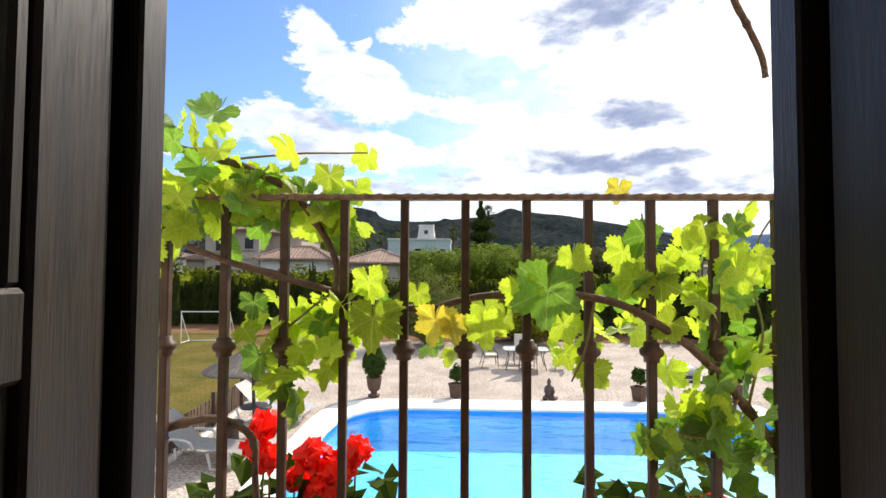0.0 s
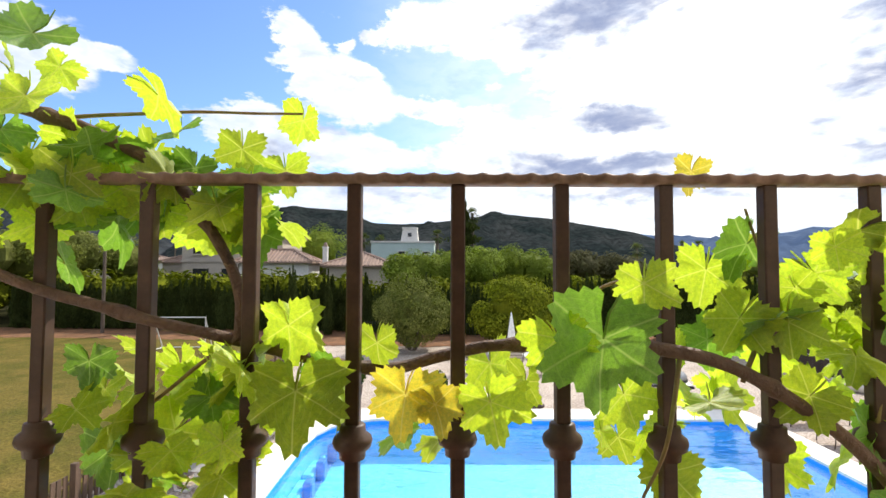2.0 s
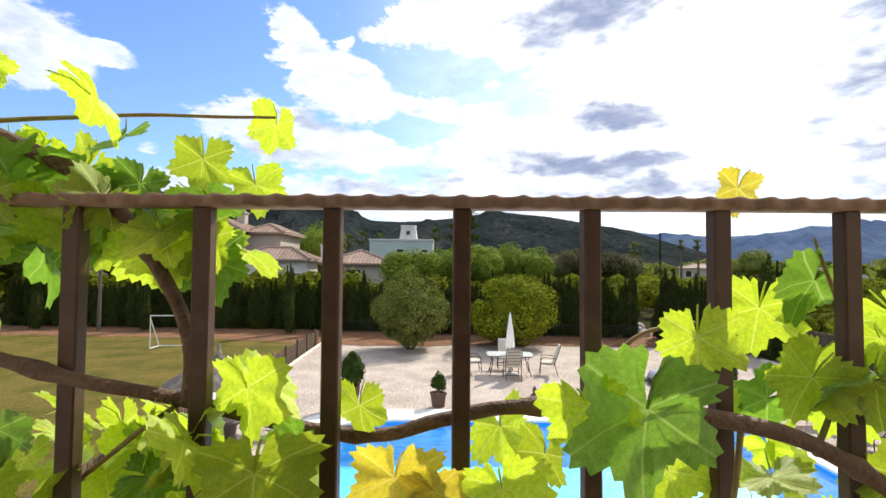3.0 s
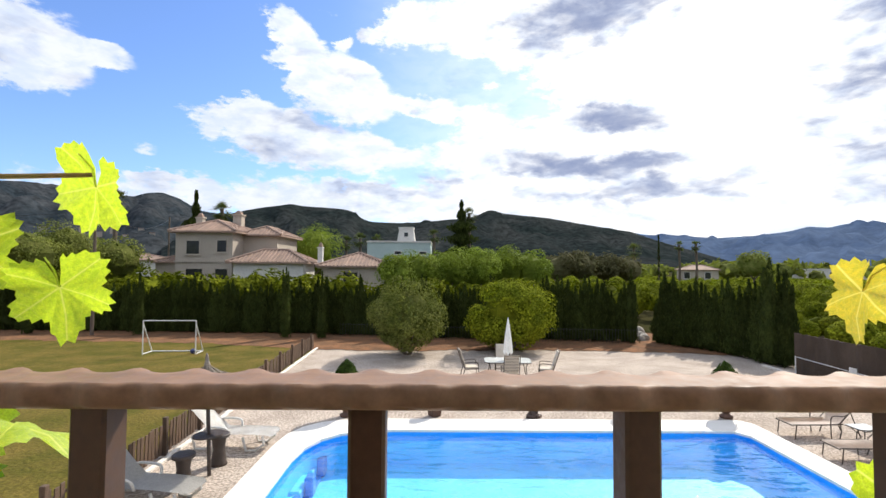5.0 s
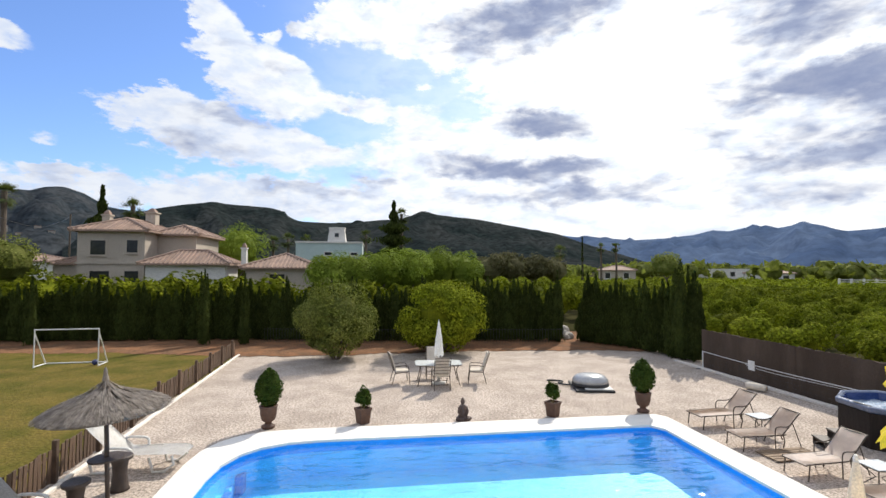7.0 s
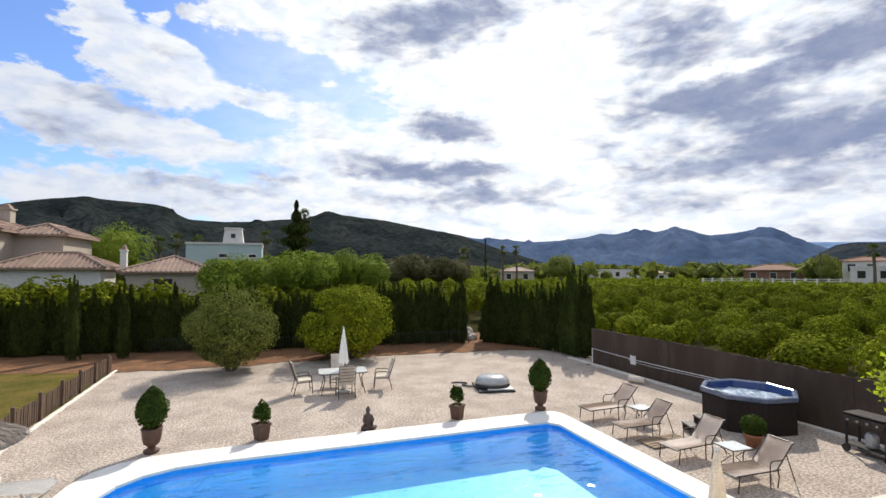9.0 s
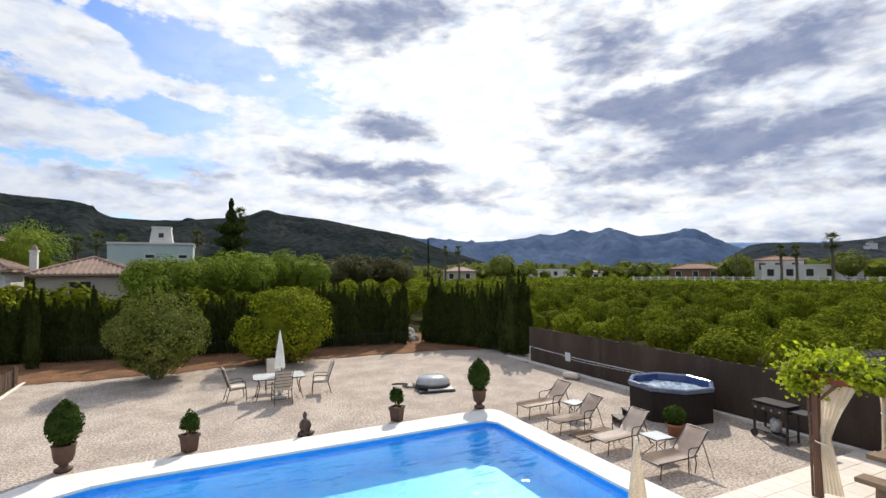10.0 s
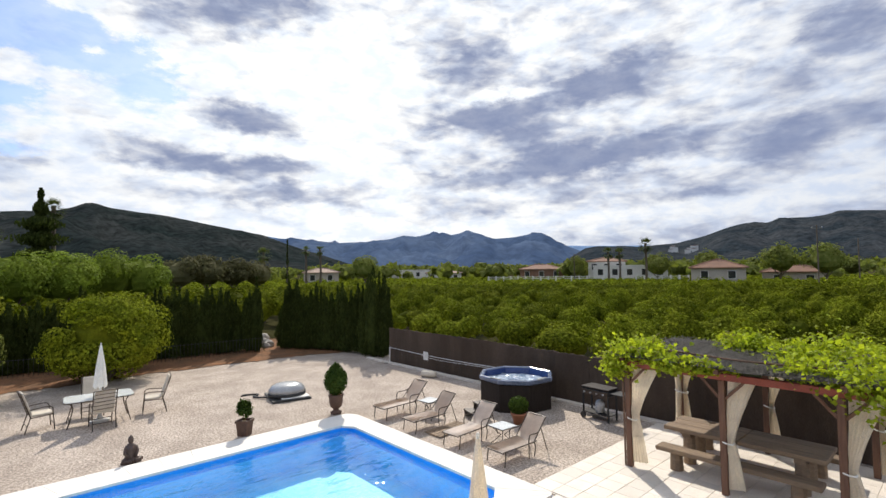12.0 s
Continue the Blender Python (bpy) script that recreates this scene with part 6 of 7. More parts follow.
def plastic_lounger(m, mat, label):
    t = thing("plastic_lounger", m, label, "sun lounger")
    bm = bmesh.new()
    rows = []
    for x, z in ((0.0, 0.30), (0.1, 0.335), (0.6, 0.345), (1.1, 0.33), (1.22, 0.335), (1.45, 0.52), (1.68, 0.74), (1.85, 0.88)):
        wd = 0.31 if 0.05 < x < 1.8 else 0.27
        rows.append([bm.verts.new((x, y, z + (0.02 if abs(y) > 0.25 else 0))) for y in np.linspace(-wd, wd, 7)])
    for a, b_ in zip(rows, rows[1:]):
        for k in range(6):
            bm.faces.new((a[k], a[k + 1], b_[k + 1], b_[k]))
    bmesh.ops.solidify(bm, geom=bm.faces[:], thickness=0.025)
    part("bed", bm, mat, t, smooth=True)
    for s in (-0.30, 0.30):
        for x, dx in ((0.28, 0.16), (1.42, -0.16)):
            part("leg", tb([(x - 0.10, s, 0.33), (x - 0.14, s, 0.16), (x + 0.04, s, 0.02), (x + 0.26, s, 0.02), (x + 0.34, s, 0.30)], 0.028, 7), mat, t, "looped moulded leg")
        part("armrest", tb(spline([(0.92, s, 0.33), (0.95, s * 1.12, 0.46), (1.08, s * 1.14, 0.50), (1.38, s * 1.1, 0.50), (1.48, s, 0.42)], 3), 0.026, 7), mat, t)
    return t


plastic_lounger(pose(-3.45, 11.95, 0, 0, 0, 176), "white_plastic", "white plastic sun lounger with its back raised")
plastic_lounger(pose(-3.85, 9.25, 0, 0, 0, 170), "grey_plastic", "weathered grey plastic sun lounger with its back raised")

# goal and ball on the lawn
g = thing("football_goal", pose(-13.25, 23.05, 0.012, 0, 0, 3), "small white tube football goal on the lawn", "goal")
part("crossbar", tb([(0, 0, 1.53), (2.33, 0, 1.53)], 0.025, 8), "white_metal", g)
part("back_bar", tb([(0.04, 0.8, 0.03), (2.29, 0.8, 0.03)], 0.026, 8), "white_metal", g)
for x in (0, 2.33):
    part("post", tb([(x, 0, 0.0), (x, 0, 1.53)], 0.025, 8), "white_metal", g)
    part("stay", tb([(x, 0.0, 1.4), (x, 0.8, 0.03)], 0.026, 8), "white_metal", g)
    part("ground_bar", tb([(x, 0.0, 0.03), (x, 0.8, 0.03)], 0.026, 8), "white_metal", g)
bm = bmesh.new()
bmesh.ops.create_icosphere(bm, subdivisions=3, radius=0.12)
ob = part("ball", bm, "blue_ball", None, smooth=True)
ob.matrix_world = pose(-11.15, 23.4, 0.13)
tagged(ob, "dark blue football on the lawn by the goal", "ball")

# stones and grass tuft in the gap of the hedge
random.seed(8)
for i, (x, y, s) in enumerate(((11.45, 28.2, 0.22), (11.75, 28.5, 0.28), (11.6, 28.9, 0.3), (11.35, 29.3, 0.25), (11.8, 29.4, 0.33), (11.55, 29.9, 0.3))):
    bm = bmesh.new()
    bmesh.ops.create_icosphere(bm, subdivisions=2, radius=s)
    for v in bm.verts:
        v.co *= 1 + 0.35 * noise.noise(v.co * 4 + Vector((i * 3, 0, 0)))
    ob = part("stone", bm, "rock", None)
    ob.matrix_world = pose(x, y, s * 0.5 + (0.2 if i > 2 else 0), 0, 0, i * 50)
    tagged(ob, "rough pale stone in the gap of the hedge", "stone", "stones in the hedge gap")

# ---- pergola ----
pg = thing("pergola", pose(0, 0, 0), "wooden pergola with brushwood roof and red beams on the terrace", "pergola")
POSTS = [(10.5, 6.3), (10.5, 4.46), (10.5, 2.72), (13.35, 6.35), (13.35, 4.5), (13.4, 2.66)]
TZ = 0.035
for x, y in POSTS:
    part("post", bx(x - 0.055, y - 0.055, TZ, x + 0.055, y + 0.055, 2.14, bevel=0.008), "post_wood", pg)
for x in (10.5, 13.37):
    part("beam", bx(x - 0.05, 2.2, 2.14, x + 0.05, 6.65, 2.27, bevel=0.006), "red_beam", pg, "red painted beam")
for y in (2.64, 4.48, 6.32):
    part("cross_beam", bx(10.25, y - 0.045, 2.272, 13.65, y + 0.045, 2.37, bevel=0.006), "post_wood", pg)
for x, y in POSTS:
    for s in (-1, 1):
        bm = tb([(x, y + s * 0.05, 1.80), (x, y + s * 0.36, 2.14)], 0.035, 4)
        part("brace", bm, "post_wood", pg)
bm = bmesh.new()
rows = []
for i in range(19):
    x = 10.2 + i * 3.5 / 18
    rows.append([bm.verts.new((x, y, 2.40 + 0.03 * noise.noise(Vector((x * 2, y * 2, 0))) - 0.02 * abs(math.sin((y - 2.64) * 1.7)))) for y in np.linspace(2.1, 6.6, 25)])
for a, b_ in zip(rows, rows[1:]):
    for k in range(24):
        bm.faces.new((a[k], b_[k], b_[k + 1], a[k + 1]))
bmesh.ops.solidify(bm, geom=bm.faces[:], thickness=0.035)
part("roof_mat", bm, "brush", pg, "grey brushwood mat roof")
vs, fs = [], []
rng = np.random.default_rng(6)
for i in range(2600):
    x, y, a = rng.uniform(10.15, 13.75), rng.uniform(2.05, 6.65), rng.normal(0, 0.35)
    ln, w, z = rng.uniform(0.15, 0.45), 0.006, 2.415 + rng.uniform(0, 0.035)
    d, k = Vector((math.cos(a), math.sin(a), rng.normal(0, 0.06))) * ln * 0.5, len(vs)
    s = Vector((-math.sin(a), math.cos(a), 0)) * w
    c = Vector((x, y, z))
    vs += [tuple(c - d - s), tuple(c + d - s), tuple(c + d + s), tuple(c - d + s)]
    fs.append((k, k + 1, k + 2, k + 3))
part("brushwood", (vs, fs), "brush", pg, "loose brushwood ends", kind="stuff")


def curtain(x, y, dx, dy, tie=1.0, width=0.5):
    """A drape hung from the beam, gathered at a tie to the post and falling to the floor."""
    bm = bmesh.new()
    seg, rows, fold = 28, [], random.uniform(0, 6)
    for i in range(17):
        f = i / 16
        z = 2.12 - f * 1.98
        high, lowr = max(0.0, (z - tie) / (2.12 - tie)), max(0.0, (tie - z) / tie)
        tied = 1 - min(1.0, 2.5 * (high + lowr))
        w = width * (0.20 + 0.80 * high ** 1.2 + 0.42 * lowr ** 0.6)
        shift = width * (0.06 + 0.46 * high ** 1.2 + 0.20 * lowr ** 0.7)
        row = []
        for j in range(seg + 1):
            u = j / seg - 0.5
            px = x + dx * (0.07 + shift + u * w) + dy * (0.03 * (1 + tied) * math.sin(u * 34 + fold))
            py = y + dy * (0.07 + shift + u * w) + dx * (0.03 * (1 + tied) * math.sin(u * 34 + fold))
            row.append(bm.verts.new((px, py, z)))
        rows.append(row)
    for a, b_ in zip(rows, rows[1:]):
        for j in range(seg):
            bm.faces.new((a[j], a[j + 1], b_[j + 1], b_[j]))
    cu = thing("curtain", pose(0, 0, 0), "cream cloth curtain tied back to a pergola post", "curtain", "pergola curtains")
    part("drape", bm, "cream_cloth", cu, smooth=True)
    part("tie", tb([(x + 0.10 * math.cos(a) + dx * 0.06, y + 0.10 * math.sin(a) + dy * 0.06, tie + 0.02 * math.sin(a)) for a in np.linspace(0, 6.283, 13)], 0.014, 6), "white_cloth", cu)


random.seed(3)
for (x, y), dx, dy, tie, wd in ((POSTS[0], 0.35, -0.94, 1.05, 0.52), (POSTS[1], 0.5, -0.87, 1.0, 0.50), (POSTS[2], 0.5, -0.87, 0.95, 0.52), (POSTS[3], -0.2, -0.98, 1.1, 0.42), (POSTS[4], -0.1, -0.99, 1.1, 0.46), (POSTS[5], -0.3, -0.95, 1.0, 0.46), (POSTS[3], -0.9, 0.3, 1.12, 0.30)):
    curtain(x, y, dx, dy, tie, wd)

pv = thing("pergola_vine", pose(0, 0, 0), "bright green young vine sprawling over the pergola roof", "vine")
part("stem", tb(spline([(10.46, 6.385, TZ), (10.44, 6.38, 1.2), (10.46, 6.39, 2.2), (10.6, 6.2, 2.5), (10.8, 5.4, 2.52), (10.7, 4.2, 2.5), (10.9, 2.8, 2.5)], 5), 0.022, 7), "vine_wood", pv)
clumps = [(10.45, 6.35, 2.35, 0.42, 0.42, 0.30), (10.35, 6.5, 2.2, 0.2, 0.22, 0.28), (10.6, 5.8, 2.48, 0.35, 0.5, 0.22), (10.35, 5.35, 2.35, 0.2, 0.4, 0.16), (11.2, 6.35, 2.5, 0.5, 0.3, 0.16), (10.38, 4.8, 2.36, 0.14, 0.4, 0.12),
          (12.9, 4.6, 2.55, 0.45, 0.4, 0.22), (12.2, 3.6, 2.55, 0.5, 0.4, 0.2), (12.6, 3.2, 2.6, 0.7, 0.6, 0.32), (10.9, 3.2, 2.5, 0.5, 0.5, 0.22), (10.5, 2.4, 2.4, 0.4, 0.5, 0.3), (11.8, 2.4, 2.6, 0.8, 0.5, 0.32), (10.3, 2.0, 2.2, 0.3, 0.4, 0.4), (13.0, 4.9, 2.5, 0.4, 0.4, 0.2)]


def vine_place(rng):
    c = clumps[rng.integers(len(clumps))]
    d = Vector(rng.normal(0, 0.55, 3))
    return (c[0] + d.x * c[3], c[1] + d.y * c[4], c[2] + d.z * c[5]), (0, 0, 0.6)


part("foliage", leaves(7500, vine_place, 0.085, 31), "pergola_leaf", pv)
for i in range(26):
    c = random.choice(clumps)
    p = Vector((c[0] + random.uniform(-0.4, 0.4), c[1] + random.uniform(-0.4, 0.4), c[2]))
    q = p + Vector((random.uniform(-0.5, 0.2), random.uniform(-0.4, 0.4), random.uniform(0.0, 0.35)))
    part("shoot", tb(spline([p, (p + q) / 2 + Vector((0, 0, 0.08)), q], 4), 0.006, 5), "green_stem", pv)

tb1 = thing("picnic_table", pose(11.85, 4.5, TZ), "heavy rustic timber table with thick planks and log legs", "table")
for k in range(3):
    part("plank", bx(-0.50 + k * 0.336, -1.42 + random.uniform(-0.03, 0.03), 0.67, -0.50 + k * 0.336 + 0.328, 0.0, 0.76, bevel=0.012), "timber", tb1)
    part("plank", bx(-0.50 + k * 0.336, 0.012, 0.67, -0.50 + k * 0.336 + 0.328, 1.42 + random.uniform(-0.03, 0.03), 0.76, bevel=0.012), "timber", tb1)
for y in (-1.0, 1.0):
    for x in (-0.28, 0.28):
        part("leg", tb([(x, y, 0), (x, y, 0.58)], [0.13, 0.115], 10), "timber", tb1)
    part("bearer", bx(-0.46, y - 0.09, 0.58, 0.46, y + 0.09, 0.67, bevel=0.01), "timber", tb1)
for x in (11.02, 12.72):
    b1 = thing("bench", pose(x, 4.5, TZ), "thick rustic timber bench on log stumps", "bench", "benches at the picnic table")
    part("seat", bx(-0.17, -1.42, 0.36, 0.17, 1.42, 0.45, bevel=0.014), "timber", b1)
    for y in (-1.05, 1.05):
        part("leg", tb([(0, y, 0), (0, y, 0.36)], [0.13, 0.115], 10), "timber", b1)

# ---- geraniums hung outside the railing ----
def geranium_box(x0, x1, heads, seed):
    t = thing("flower_box", pose(0, 0, 0), "terracotta flower box of red geraniums hung on the railing", "flower box")
    y0, y1, z0, z1 = 1.335, 1.50, 2.98, 3.14
    bm = bx(x0, y0, z0, x1, y1, z1, bevel=0.008)
    part("box", bm, "terracotta", t)
    part("soil", bx(x0 + 0.012, y0 + 0.012, z1 - 0.004, x1 - 0.012, y1 - 0.012, z1 + 0.006), "soil", t)
    for x in (x0 + 0.06, x1 - 0.06):
        part("hook", tb([(x, y0 + 0.01, z0 + 0.03), (x, y0 - 0.012, z0 + 0.03), (x, y0 - 0.012, 3.12), (x, RAIL_Y + 0.02, 3.14)], 0.005, 6), "iron", t)
    rng = np.random.default_rng(seed)
    part("foliage", leaves(85, lambda r: ((r.uniform(x0, x1), r.uniform(y0 - 0.01, y1 + 0.06), r.uniform(z1 - 0.03, z1 + 0.09)), (0, 0, 0.8)), 0.065, seed), "box_leaf", t)
    for hx, hy, hz, r in heads:
        hz, r = hz - 0.045, r * 0.82
        part("flower_stalk", tb([(hx, 1.42, z1), (hx, hy, hz)], 0.003, 5), "green_stem", t)
        part("flower_head", leaves(110, lambda q: ((lambda d: ((hx + d.x * r, hy + d.y * r, hz + d.z * r * 0.8), d))(Vector(q.normal(0, 1, 3)).normalized() * q.uniform(0.7, 1.0))), 0.034, seed + int(hx * 100) % 50), "red_petal", t, "cluster of red petals")


geranium_box(-0.52, 0.02, [(-0.36, 1.44, 3.40, 0.045), (-0.34, 1.42, 3.32, 0.04), (-0.385, 1.43, 3.345, 0.04), (-0.23, 1.43, 3.33, 0.055), (-0.165, 1.42, 3.30, 0.055), (-0.20, 1.40, 3.25, 0.05), (-0.12, 1.44, 3.34, 0.045), (-0.28, 1.45, 3.26, 0.035)], 3)
geranium_box(0.48, 0.92, [(0.74, 1.43, 3.20, 0.045), (0.80, 1.42, 3.215, 0.04), (0.56, 1.43, 3.19, 0.035)], 5)

# ---- houses and far things ----
M["villa_wall"] = surf("villa_render", (0.47, 0.41, 0.34), (0.41, 0.355, 0.295), 0.6, 0.9, 0.2, 0, 12)
M["roof_tile"] = surf("weathered_roof_tiles", (0.36, 0.245, 0.185), (0.27, 0.19, 0.15), 1.2, 0.85, 0.4, 0, 9, island=0.22)
M["white_wall"] = surf("white_render", (0.70, 0.68, 0.64), (0.62, 0.60, 0.56), 0.6, 0.9, 0.1, 0, 12)
M["teal_wall"] = surf("pale_teal_render", (0.46, 0.56, 0.54), (0.41, 0.51, 0.50), 0.5, 0.9, 0.1, 0, 10)
M["dark_glass"] = surf("dark_window", (0.02, 0.022, 0.025), (0.035, 0.037, 0.04), 2, 0.12, 0.0)
M["orange_roof"] = surf("orange_roof_tiles", (0.26, 0.135, 0.085), (0.20, 0.11, 0.075), 1.0, 0.85, 0.3, 0, 8)
M["concrete"] = surf("grey_concrete_pole", (0.26, 0.25, 0.23), (0.20, 0.19, 0.18), 2, 0.9, 0.3, 0, 20)


def hip_roof(h, x0, y0, x1, y1, z, rise, over=0.5, mat="roof_tile"):
    """A hipped roof with a thick eave and raised courses of tiles."""
    x0, y0, x1, y1 = x0 - over, y0 - over, x1 + over, y1 + over
    w, d = x1 - x0, y1 - y0
    if w >= d:
        r0, r1 = Vector((x0 + d / 2, (y0 + y1) / 2, z + rise)), Vector((x1 - d / 2, (y0 + y1) / 2, z + rise))
    else:
        r0, r1 = Vector(((x0 + x1) / 2, y0 + w / 2, z + rise)), Vector(((x0 + x1) / 2, y1 - w / 2, z + rise))
    c = [Vector(p) for p in ((x0, y0, z), (x1, y0, z), (x1, y1, z), (x0, y1, z))]
    bm = bmesh.new()
    low = [bm.verts.new(p - Vector((0, 0, 0.14))) for p in c]
    e = [bm.verts.new(p) for p in c]
    a, b_ = bm.verts.new(r0), bm.verts.new(r1)
    bm.faces.new(low)
    for k in range(4):
        bm.faces.new((low[k], low[(k + 1) % 4], e[(k + 1) % 4], e[k]))
    if w >= d:
        faces = [(e[0], e[1], b_, a), (e[1], e[2], b_), (e[2], e[3], a, b_), (e[3], e[0], a)]
        planes = [(c[0], c[1], r0, r1), (c[1], c[2], r1, r1), (c[2], c[3], r1, r0), (c[3], c[0], r0, r0)]
    else:
        faces = [(e[0], e[1], a), (e[1], e[2], b_, a), (e[2], e[3], b_), (e[3], e[0], a, b_)]
        planes = [(c[0], c[1], r0, r0), (c[1], c[2], r0, r1), (c[2], c[3], r1, r1), (c[3], c[0], r1, r0)]
    for f in faces:
        bm.faces.new(f)
    roof = part("roof", bm, mat, h)
    # ridged courses of cover tiles running down each slope
    bm = bmesh.new()
    for p, q, s, t in planes[:2] + planes[3:]:
        ln = (q - p).length
        u = (q - p).normalized()
        ts, tt = (s - p).dot(u), (t - p).dot(u)
        n_ = int(ln / 0.34)
        for i in range(1, n_):
            m = ln * i / n_
            f = min(m / ts if m < ts else 1.0, (ln - m) / (ln - tt) if m > tt else 1.0)
            base = p + u * m
            upv = (s - p) - u * ts
            tube(bm, [base + Vector((0, 0, 0.02)), base + upv * f * 0.98 + Vector((0, 0, 0.02))], 0.075, 4)
    part("tile_course", bm, mat, roof)
    bm = bmesh.new()
    for p, r in ((c[0], r0), (c[1], r1 if w >= d else r0), (c[2], r1), (c[3], r0 if w >= d else r1), (r0, r1)):
        if (r - p).length > 0.01:
            tube(bm, [p + Vector((0, 0, 0.04)), r + Vector((0, 0, 0.04))], 0.12, 6)
    part("ridge_tile", bm, mat, roof)


def window(h, x, y, z, w, hh, frame_mat="villa_wall"):
    wn = thing("window", pose(x, y, z))
    wn.parent = h
    part("surround", bx(-w / 2 - 0.1, -0.05, -0.1, w / 2 + 0.1, -0.004, hh + 0.1), frame_mat, wn)
    part("pane", bx(-w / 2, -0.062, 0, w / 2, -0.055, hh), "dark_glass", wn)
    part("sill", bx(-w / 2 - 0.14, -0.14, -0.16, w / 2 + 0.14, -0.004, -0.105), frame_mat, wn)


def chimney(h, x, y, z0, z1, s=0.4, mat="villa_wall"):
    ch_ = part("chimney", bx(x - s, y - s, z0, x + s, y + s, z1), mat, h)
    part("cap", bx(x - s * 1.25, y - s * 1.25, z1, x + s * 1.25, y + s * 1.25, z1 + 0.12), mat, ch_)
    part("cowl", lt([(s * 1.2, z1 + 0.12), (s * 0.9, z1 + 0.35), (s * 0.3, z1 + 0.55)], 4, 0.785), "roof_tile", ch_, at=pose(x, y, 0))


villa = thing("villa", pose(0, 0, 0), "two-storey villa with pale rendered walls and hipped tiled roofs", "house")
part("wall", bx(-24.5, 46.0, -0.2, -19.2, 55.0, 7.3), "villa_wall", villa)
part("wall", bx(-19.2, 48.5, -0.2, -15.9, 55.0, 7.15), "villa_wall", villa)
part("wall", bx(-18.5, 44.6, -0.2, -12.2, 48.5, 4.45), "white_wall", villa)
part("wall", bx(-27.2, 47.5, -0.2, -24.5, 52.0, 4.45), "villa_wall", villa)
hip_roof(villa, -24.5, 46.0, -19.2, 55.0, 7.3, 1.25)
hip_roof(villa, -19.2, 48.5, -15.9, 55.0, 7.15, 0.95)
hip_roof(villa, -18.5, 44.6, -12.2, 48.5, 4.45, 1.15)
hip_roof(villa, -27.2, 47.5, -24.5, 52.0, 4.45, 0.6, 0.3)
for x, z, w, hh in ((-22.87, 5.2, 1.15, 1.2), (-20.18, 5.4, 0.85, 1.05), (-22.7, 2.3, 1.5, 1.5), (-20.18, 2.3, 1.1, 1.5)):
    window(villa, x, 46.0, z, w, hh)
part("string_course", bx(-24.6, 45.9, 4.4, -19.15, 45.996, 4.56), "villa_wall", villa)
chimney(villa, -24.2, 50.0, 7.3, 8.9, 0.32)
chimney(villa, -21.6, 53.0, 8.0, 9.5, 0.45)
part("arch_door", bx(-26.6, 47.40, 0.0, -25.5, 47.496, 3.3), "dark_glass", villa)

cot = thing("bungalow", pose(0, 0, 0), "single-storey house with pale walls and a hipped tiled roof", "house")
part("wall", bx(-10.9, 46.0, -0.2, -4.9, 52.0, 4.15), "villa_wall", cot)
hip_roof(cot, -10.9, 46.0, -4.9, 52.0, 4.15, 1.3)
window(cot, -8.2, 46.0, 2.3, 1.3, 1.25)
chimney(cot, -11.15, 46.6, 3.9, 5.8, 0.22, "white_wall")

teal = thing("flat_roofed_house", pose(0, 0, 0), "pale teal flat-roofed house with a square roof turret", "house")
part("wall", bx(-11.1, 75.0, -0.2, -1.4, 86.0, 7.9), "teal_wall", teal)
part("parapet", bx(-11.2, 74.85, 7.9, -1.3, 86.0, 8.15), "white_wall", teal)
part("turret", lt([(1.95, 8.15), (1.55, 10.2)], 4, 0.785), "white_wall", teal, at=pose(-5.25, 77.5, 0))
part("turret_cap", bx(-6.45, 76.3, 10.2, -4.05, 78.7, 10.4), "white_wall", teal)
window(teal, -6.4, 75.0, 6.1, 1.0, 0.45, "white_wall")
window(teal, -2.6, 75.0, 6.1, 1.0, 0.4, "white_wall")
window(teal, -5.25, 76.22, 8.9, 0.6, 0.6, "white_wall")


def small_house(az, d, w, dep, hgt, rise, wall_mat, roof_mat, label, openings=2, face=0):
    x, y = spot(az, d)
    h = thing("far_house", pose(x, y, 0, 0, 0, -az + face), label, "house")
    part("wall", bx(-w / 2, 0, -0.2, w / 2, dep, hgt), wall_mat, h)
    if rise:
        hip_roof(h, -w / 2, 0, w / 2, dep, hgt, rise, 0.4, roof_mat)
    else:
        part("parapet", bx(-w / 2 - 0.1, -0.1, hgt, w / 2 + 0.1, dep, hgt + 0.25), wall_mat, h)
    for k in range(openings):
        window(h, -w / 2 + (k + 0.5) * w / openings, 0, hgt - 1.9, 1.1, 1.3, "white_wall")
    return h


small_house(63.2, 112, 15, 8, 4.6, 0, "white_wall", "orange_roof", "white flat-roofed villa with a row of windows", 5)
small_house(60.8, 116, 8, 8, 5.8, 1.0, "white_wall", "orange_roof", "white villa with an orange tiled roof", 3)
small_house(71.7, 98, 8.4, 8, 4.1, 1.5, "villa_wall", "orange_roof", "cream house with an orange tiled hipped roof", 2)
small_house(78.0, 108, 9.5, 6, 3.2, 1.1, "villa_wall", "orange_roof", "low house with a dull tiled roof", 2)
small_house(53.6, 128, 11, 8, 4.2, 1.2, "orange_roof", "orange_roof", "reddish house with a tiled roof", 3)
small_house(42.2, 140, 10, 7, 3.4, 1.0, "white_wall", "roof_tile", "white house with a low pale roof", 3)
small_house(38.0, 160, 16, 8, 4.2, 0, "white_wall", "roof_tile", "long low white building", 5)
small_house(28.0, 118, 8, 6, 4.0, 1.0, "villa_wall", "roof_tile", "low house with a tiled roof among the trees", 2)
small_house(-32.0, 85, 9, 7, 5.0, 0.9, "white_wall", "roof_tile", "white house on the far side of the lawn", 3)
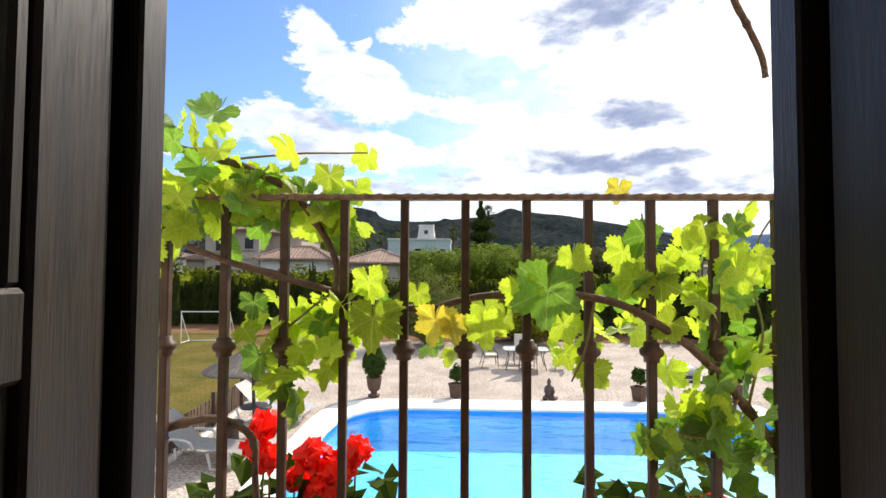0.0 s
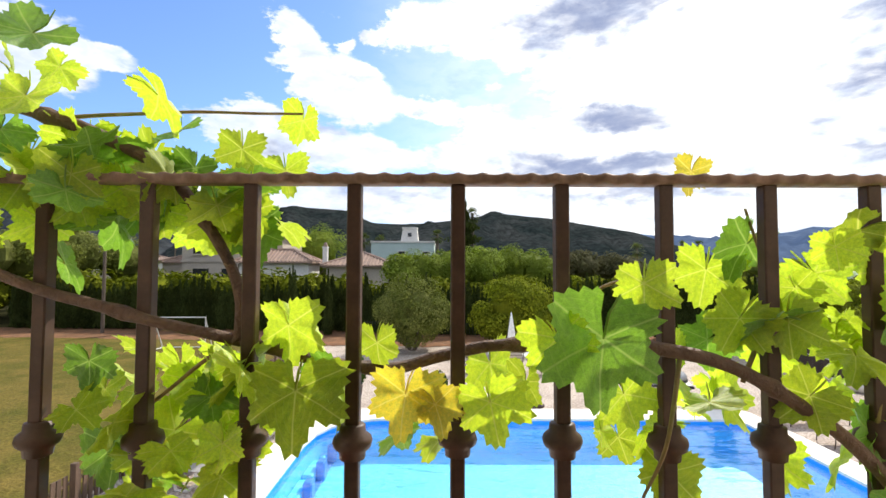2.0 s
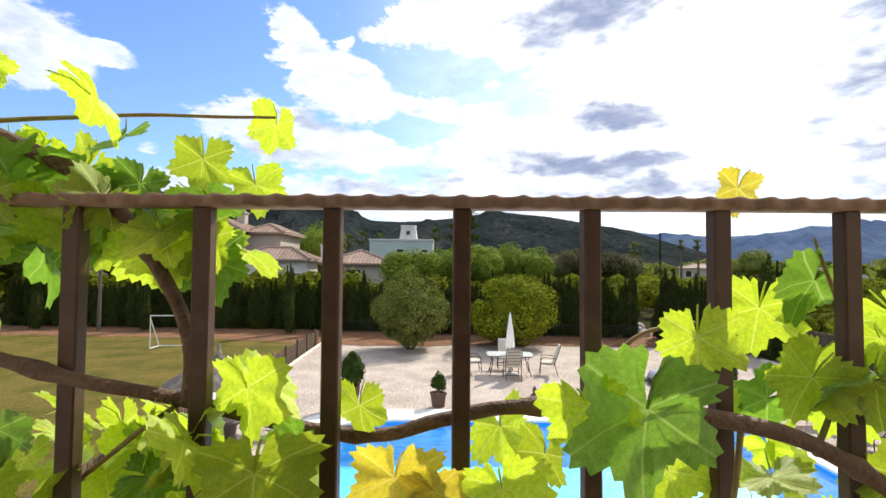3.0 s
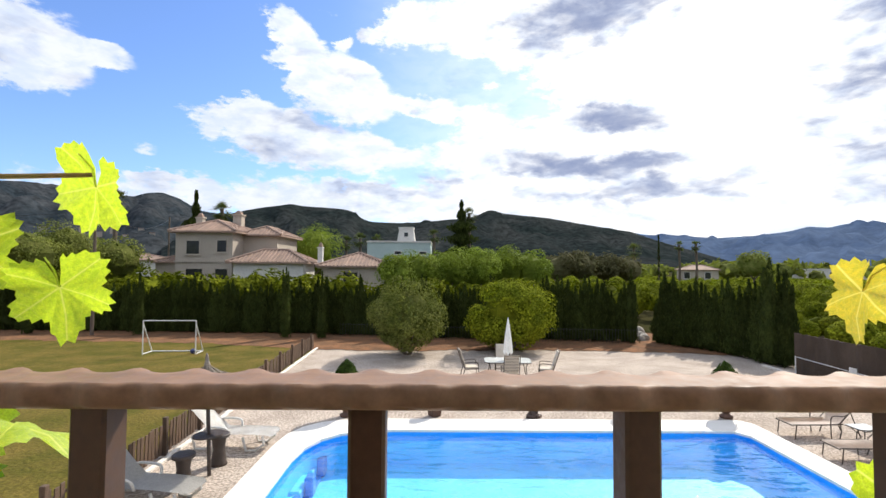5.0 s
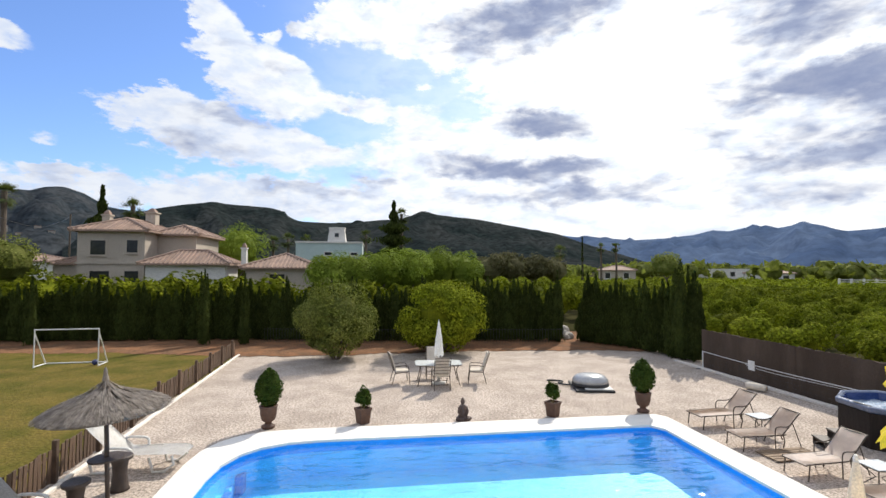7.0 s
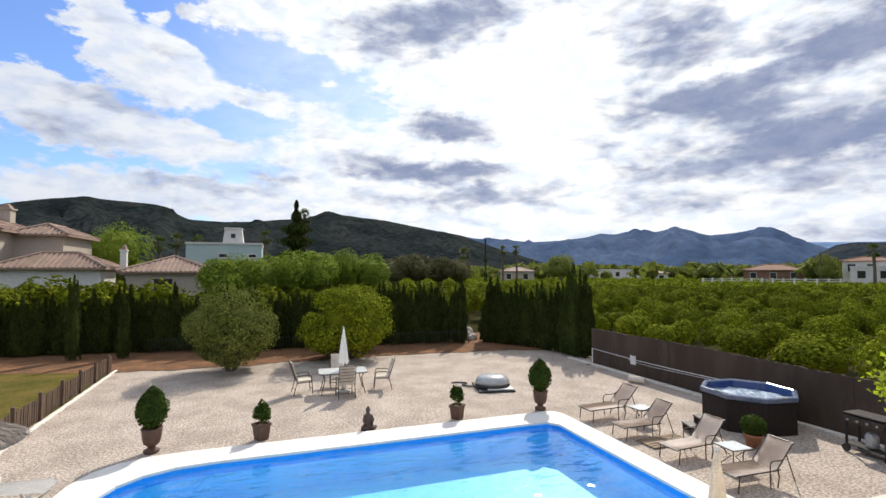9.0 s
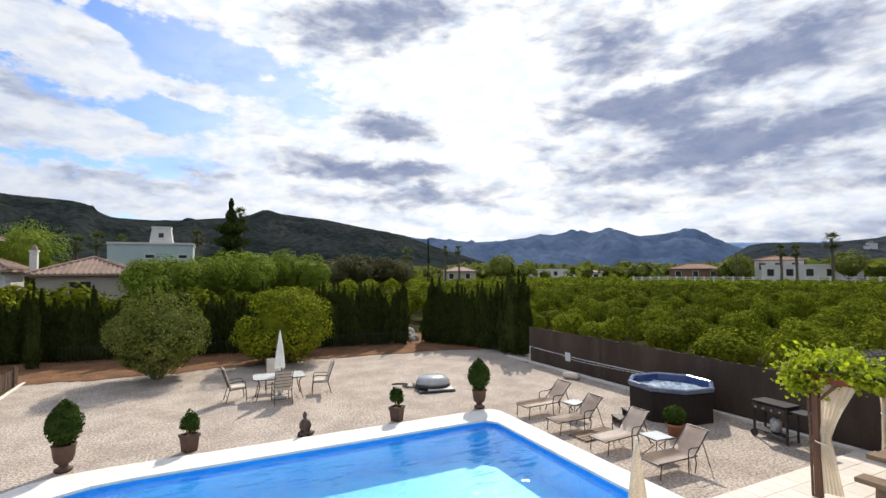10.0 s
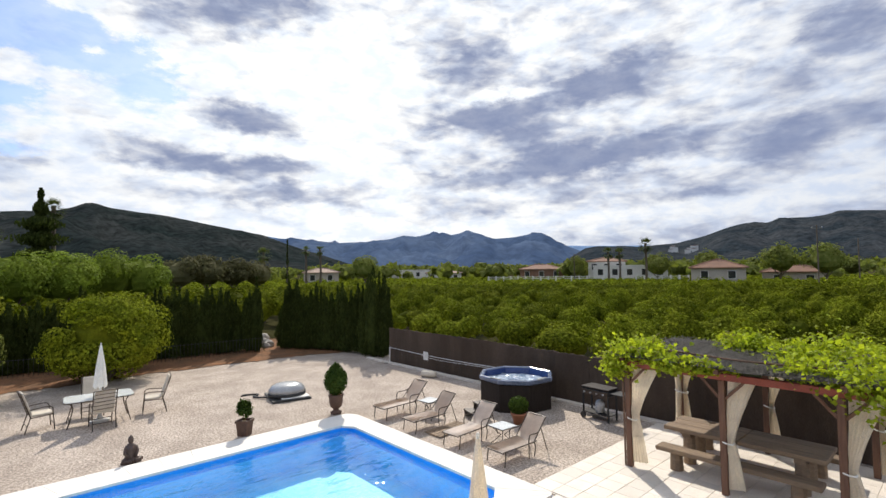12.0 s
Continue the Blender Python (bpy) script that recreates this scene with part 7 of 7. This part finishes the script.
small_house(-37.5, 90, 8, 7, 5.5, 0.9, "villa_wall", "orange_roof", "small house with an orange roof", 3)
for k, (az, el) in enumerate(((-38.2, 3.6), (-36.6, 4.0), (-35.3, 3.7), (-34.2, 4.1), (-33.1, 3.5), (-31.8, 4.2), (-30.9, 3.8), (-39.5, 4.0), (-36.0, 3.1), (-32.6, 3.1))):
    # hamlet on the west slope
    d = 1120.0 + 30 * (k % 3)
    p = direction(az, 0) * d
    h = thing("hillside_house", pose(p.x, p.y, math.tan(radians(el - 0.4)) * d, 0, 0, -az), "small pale house on the mountain slope", "house", "houses on the west slope")
    part("wall", bx(-4 - k % 3, 0, -6, 4 + k % 4, 8, 4), "villa_wall", h)
    part("roof", bx(-4.5 - k % 3, -0.5, 4, 4.5 + k % 4, 8.5, 5), "roof_tile", h)
random.seed(17)
for k in range(26):
    az, el = random.uniform(67.2, 71.8), 0
    el = 2.0 + 0.25 * math.sin(az * 3) + random.uniform(-0.25, 0.3)
    d = 1500.0
    p = direction(az, 0) * d
    h = thing("hillside_house", pose(p.x, p.y, math.tan(radians(el - 0.25)) * d, 0, 0, -az), "small white house in the hillside village", "house", "village on the east slope")
    part("wall", bx(-5, 0, -9, 5, 8, 5), "white_wall", h)
    part("roof", bx(-5.5, -0.5, 5, 5.5, 8.5, 6), "roof_tile", h)

# white balustrade wall at the far edge of the orchard
bal = thing("boundary_wall", pose(0, 0, 0), "white post-and-rail boundary wall beyond the orchard", "wall")
for k in range(26):
    x, y = spot(47.5 + k * 0.86, 104)
    part("post", bx(-0.15, -0.15, 0, 0.15, 0.15, 2.75), "white_wall", bal, at=pose(x, y, 0, 0, 0, -55))
for z in (2.2, 2.55):
    part("rail", tb([(*spot(az, 104), z) for az in np.linspace(47.5, 69, 20)], 0.07, 4), "white_wall", bal)

# utility poles and wires
def pole(az, d, h, cross=True):
    x, y = spot(az, d)
    p = thing("utility_pole", pose(x, y, 0, 0, 0, -az), "plain grey utility pole with a short crossarm", "utility pole")
    part("shaft", tb([(0, 0, -0.2), (0, 0, h)], [0.10, 0.07], 8), "bark", p)
    if cross:
        part("crossarm", bx(-0.7, -0.05, h - 0.5, 0.7, 0.05, h - 0.4), "concrete", p)
        for q in (-0.6, 0, 0.6):
            part("insulator", lt([(0.04, h - 0.4), (0.06, h - 0.3), (0.03, h - 0.22)], 8), "white_metal", p, at=pose(q, 0, 0))
    return Vector((x, y, h - 0.25))


a = pole(-35.8, 34.5, 7.4)
b1 = pole(-29.5, 62, 9.5, False)
b2 = pole(57.3, 100, 7.2, False)
b3 = pole(79.9, 90, 10.2)
b4 = pole(82.8, 95, 8.2, False)
for p, q in ((a, b1), (a, Vector((-60, 30, 8.0)))):
    w = tb([p + (q - p) * f - Vector((0, 0, 1.0 * math.sin(math.pi * f))) for f in np.linspace(0, 1, 10)], 0.014, 4)
    tagged(part("overhead_wire", w, "black", None), "thin dark overhead wire between poles", "wire")
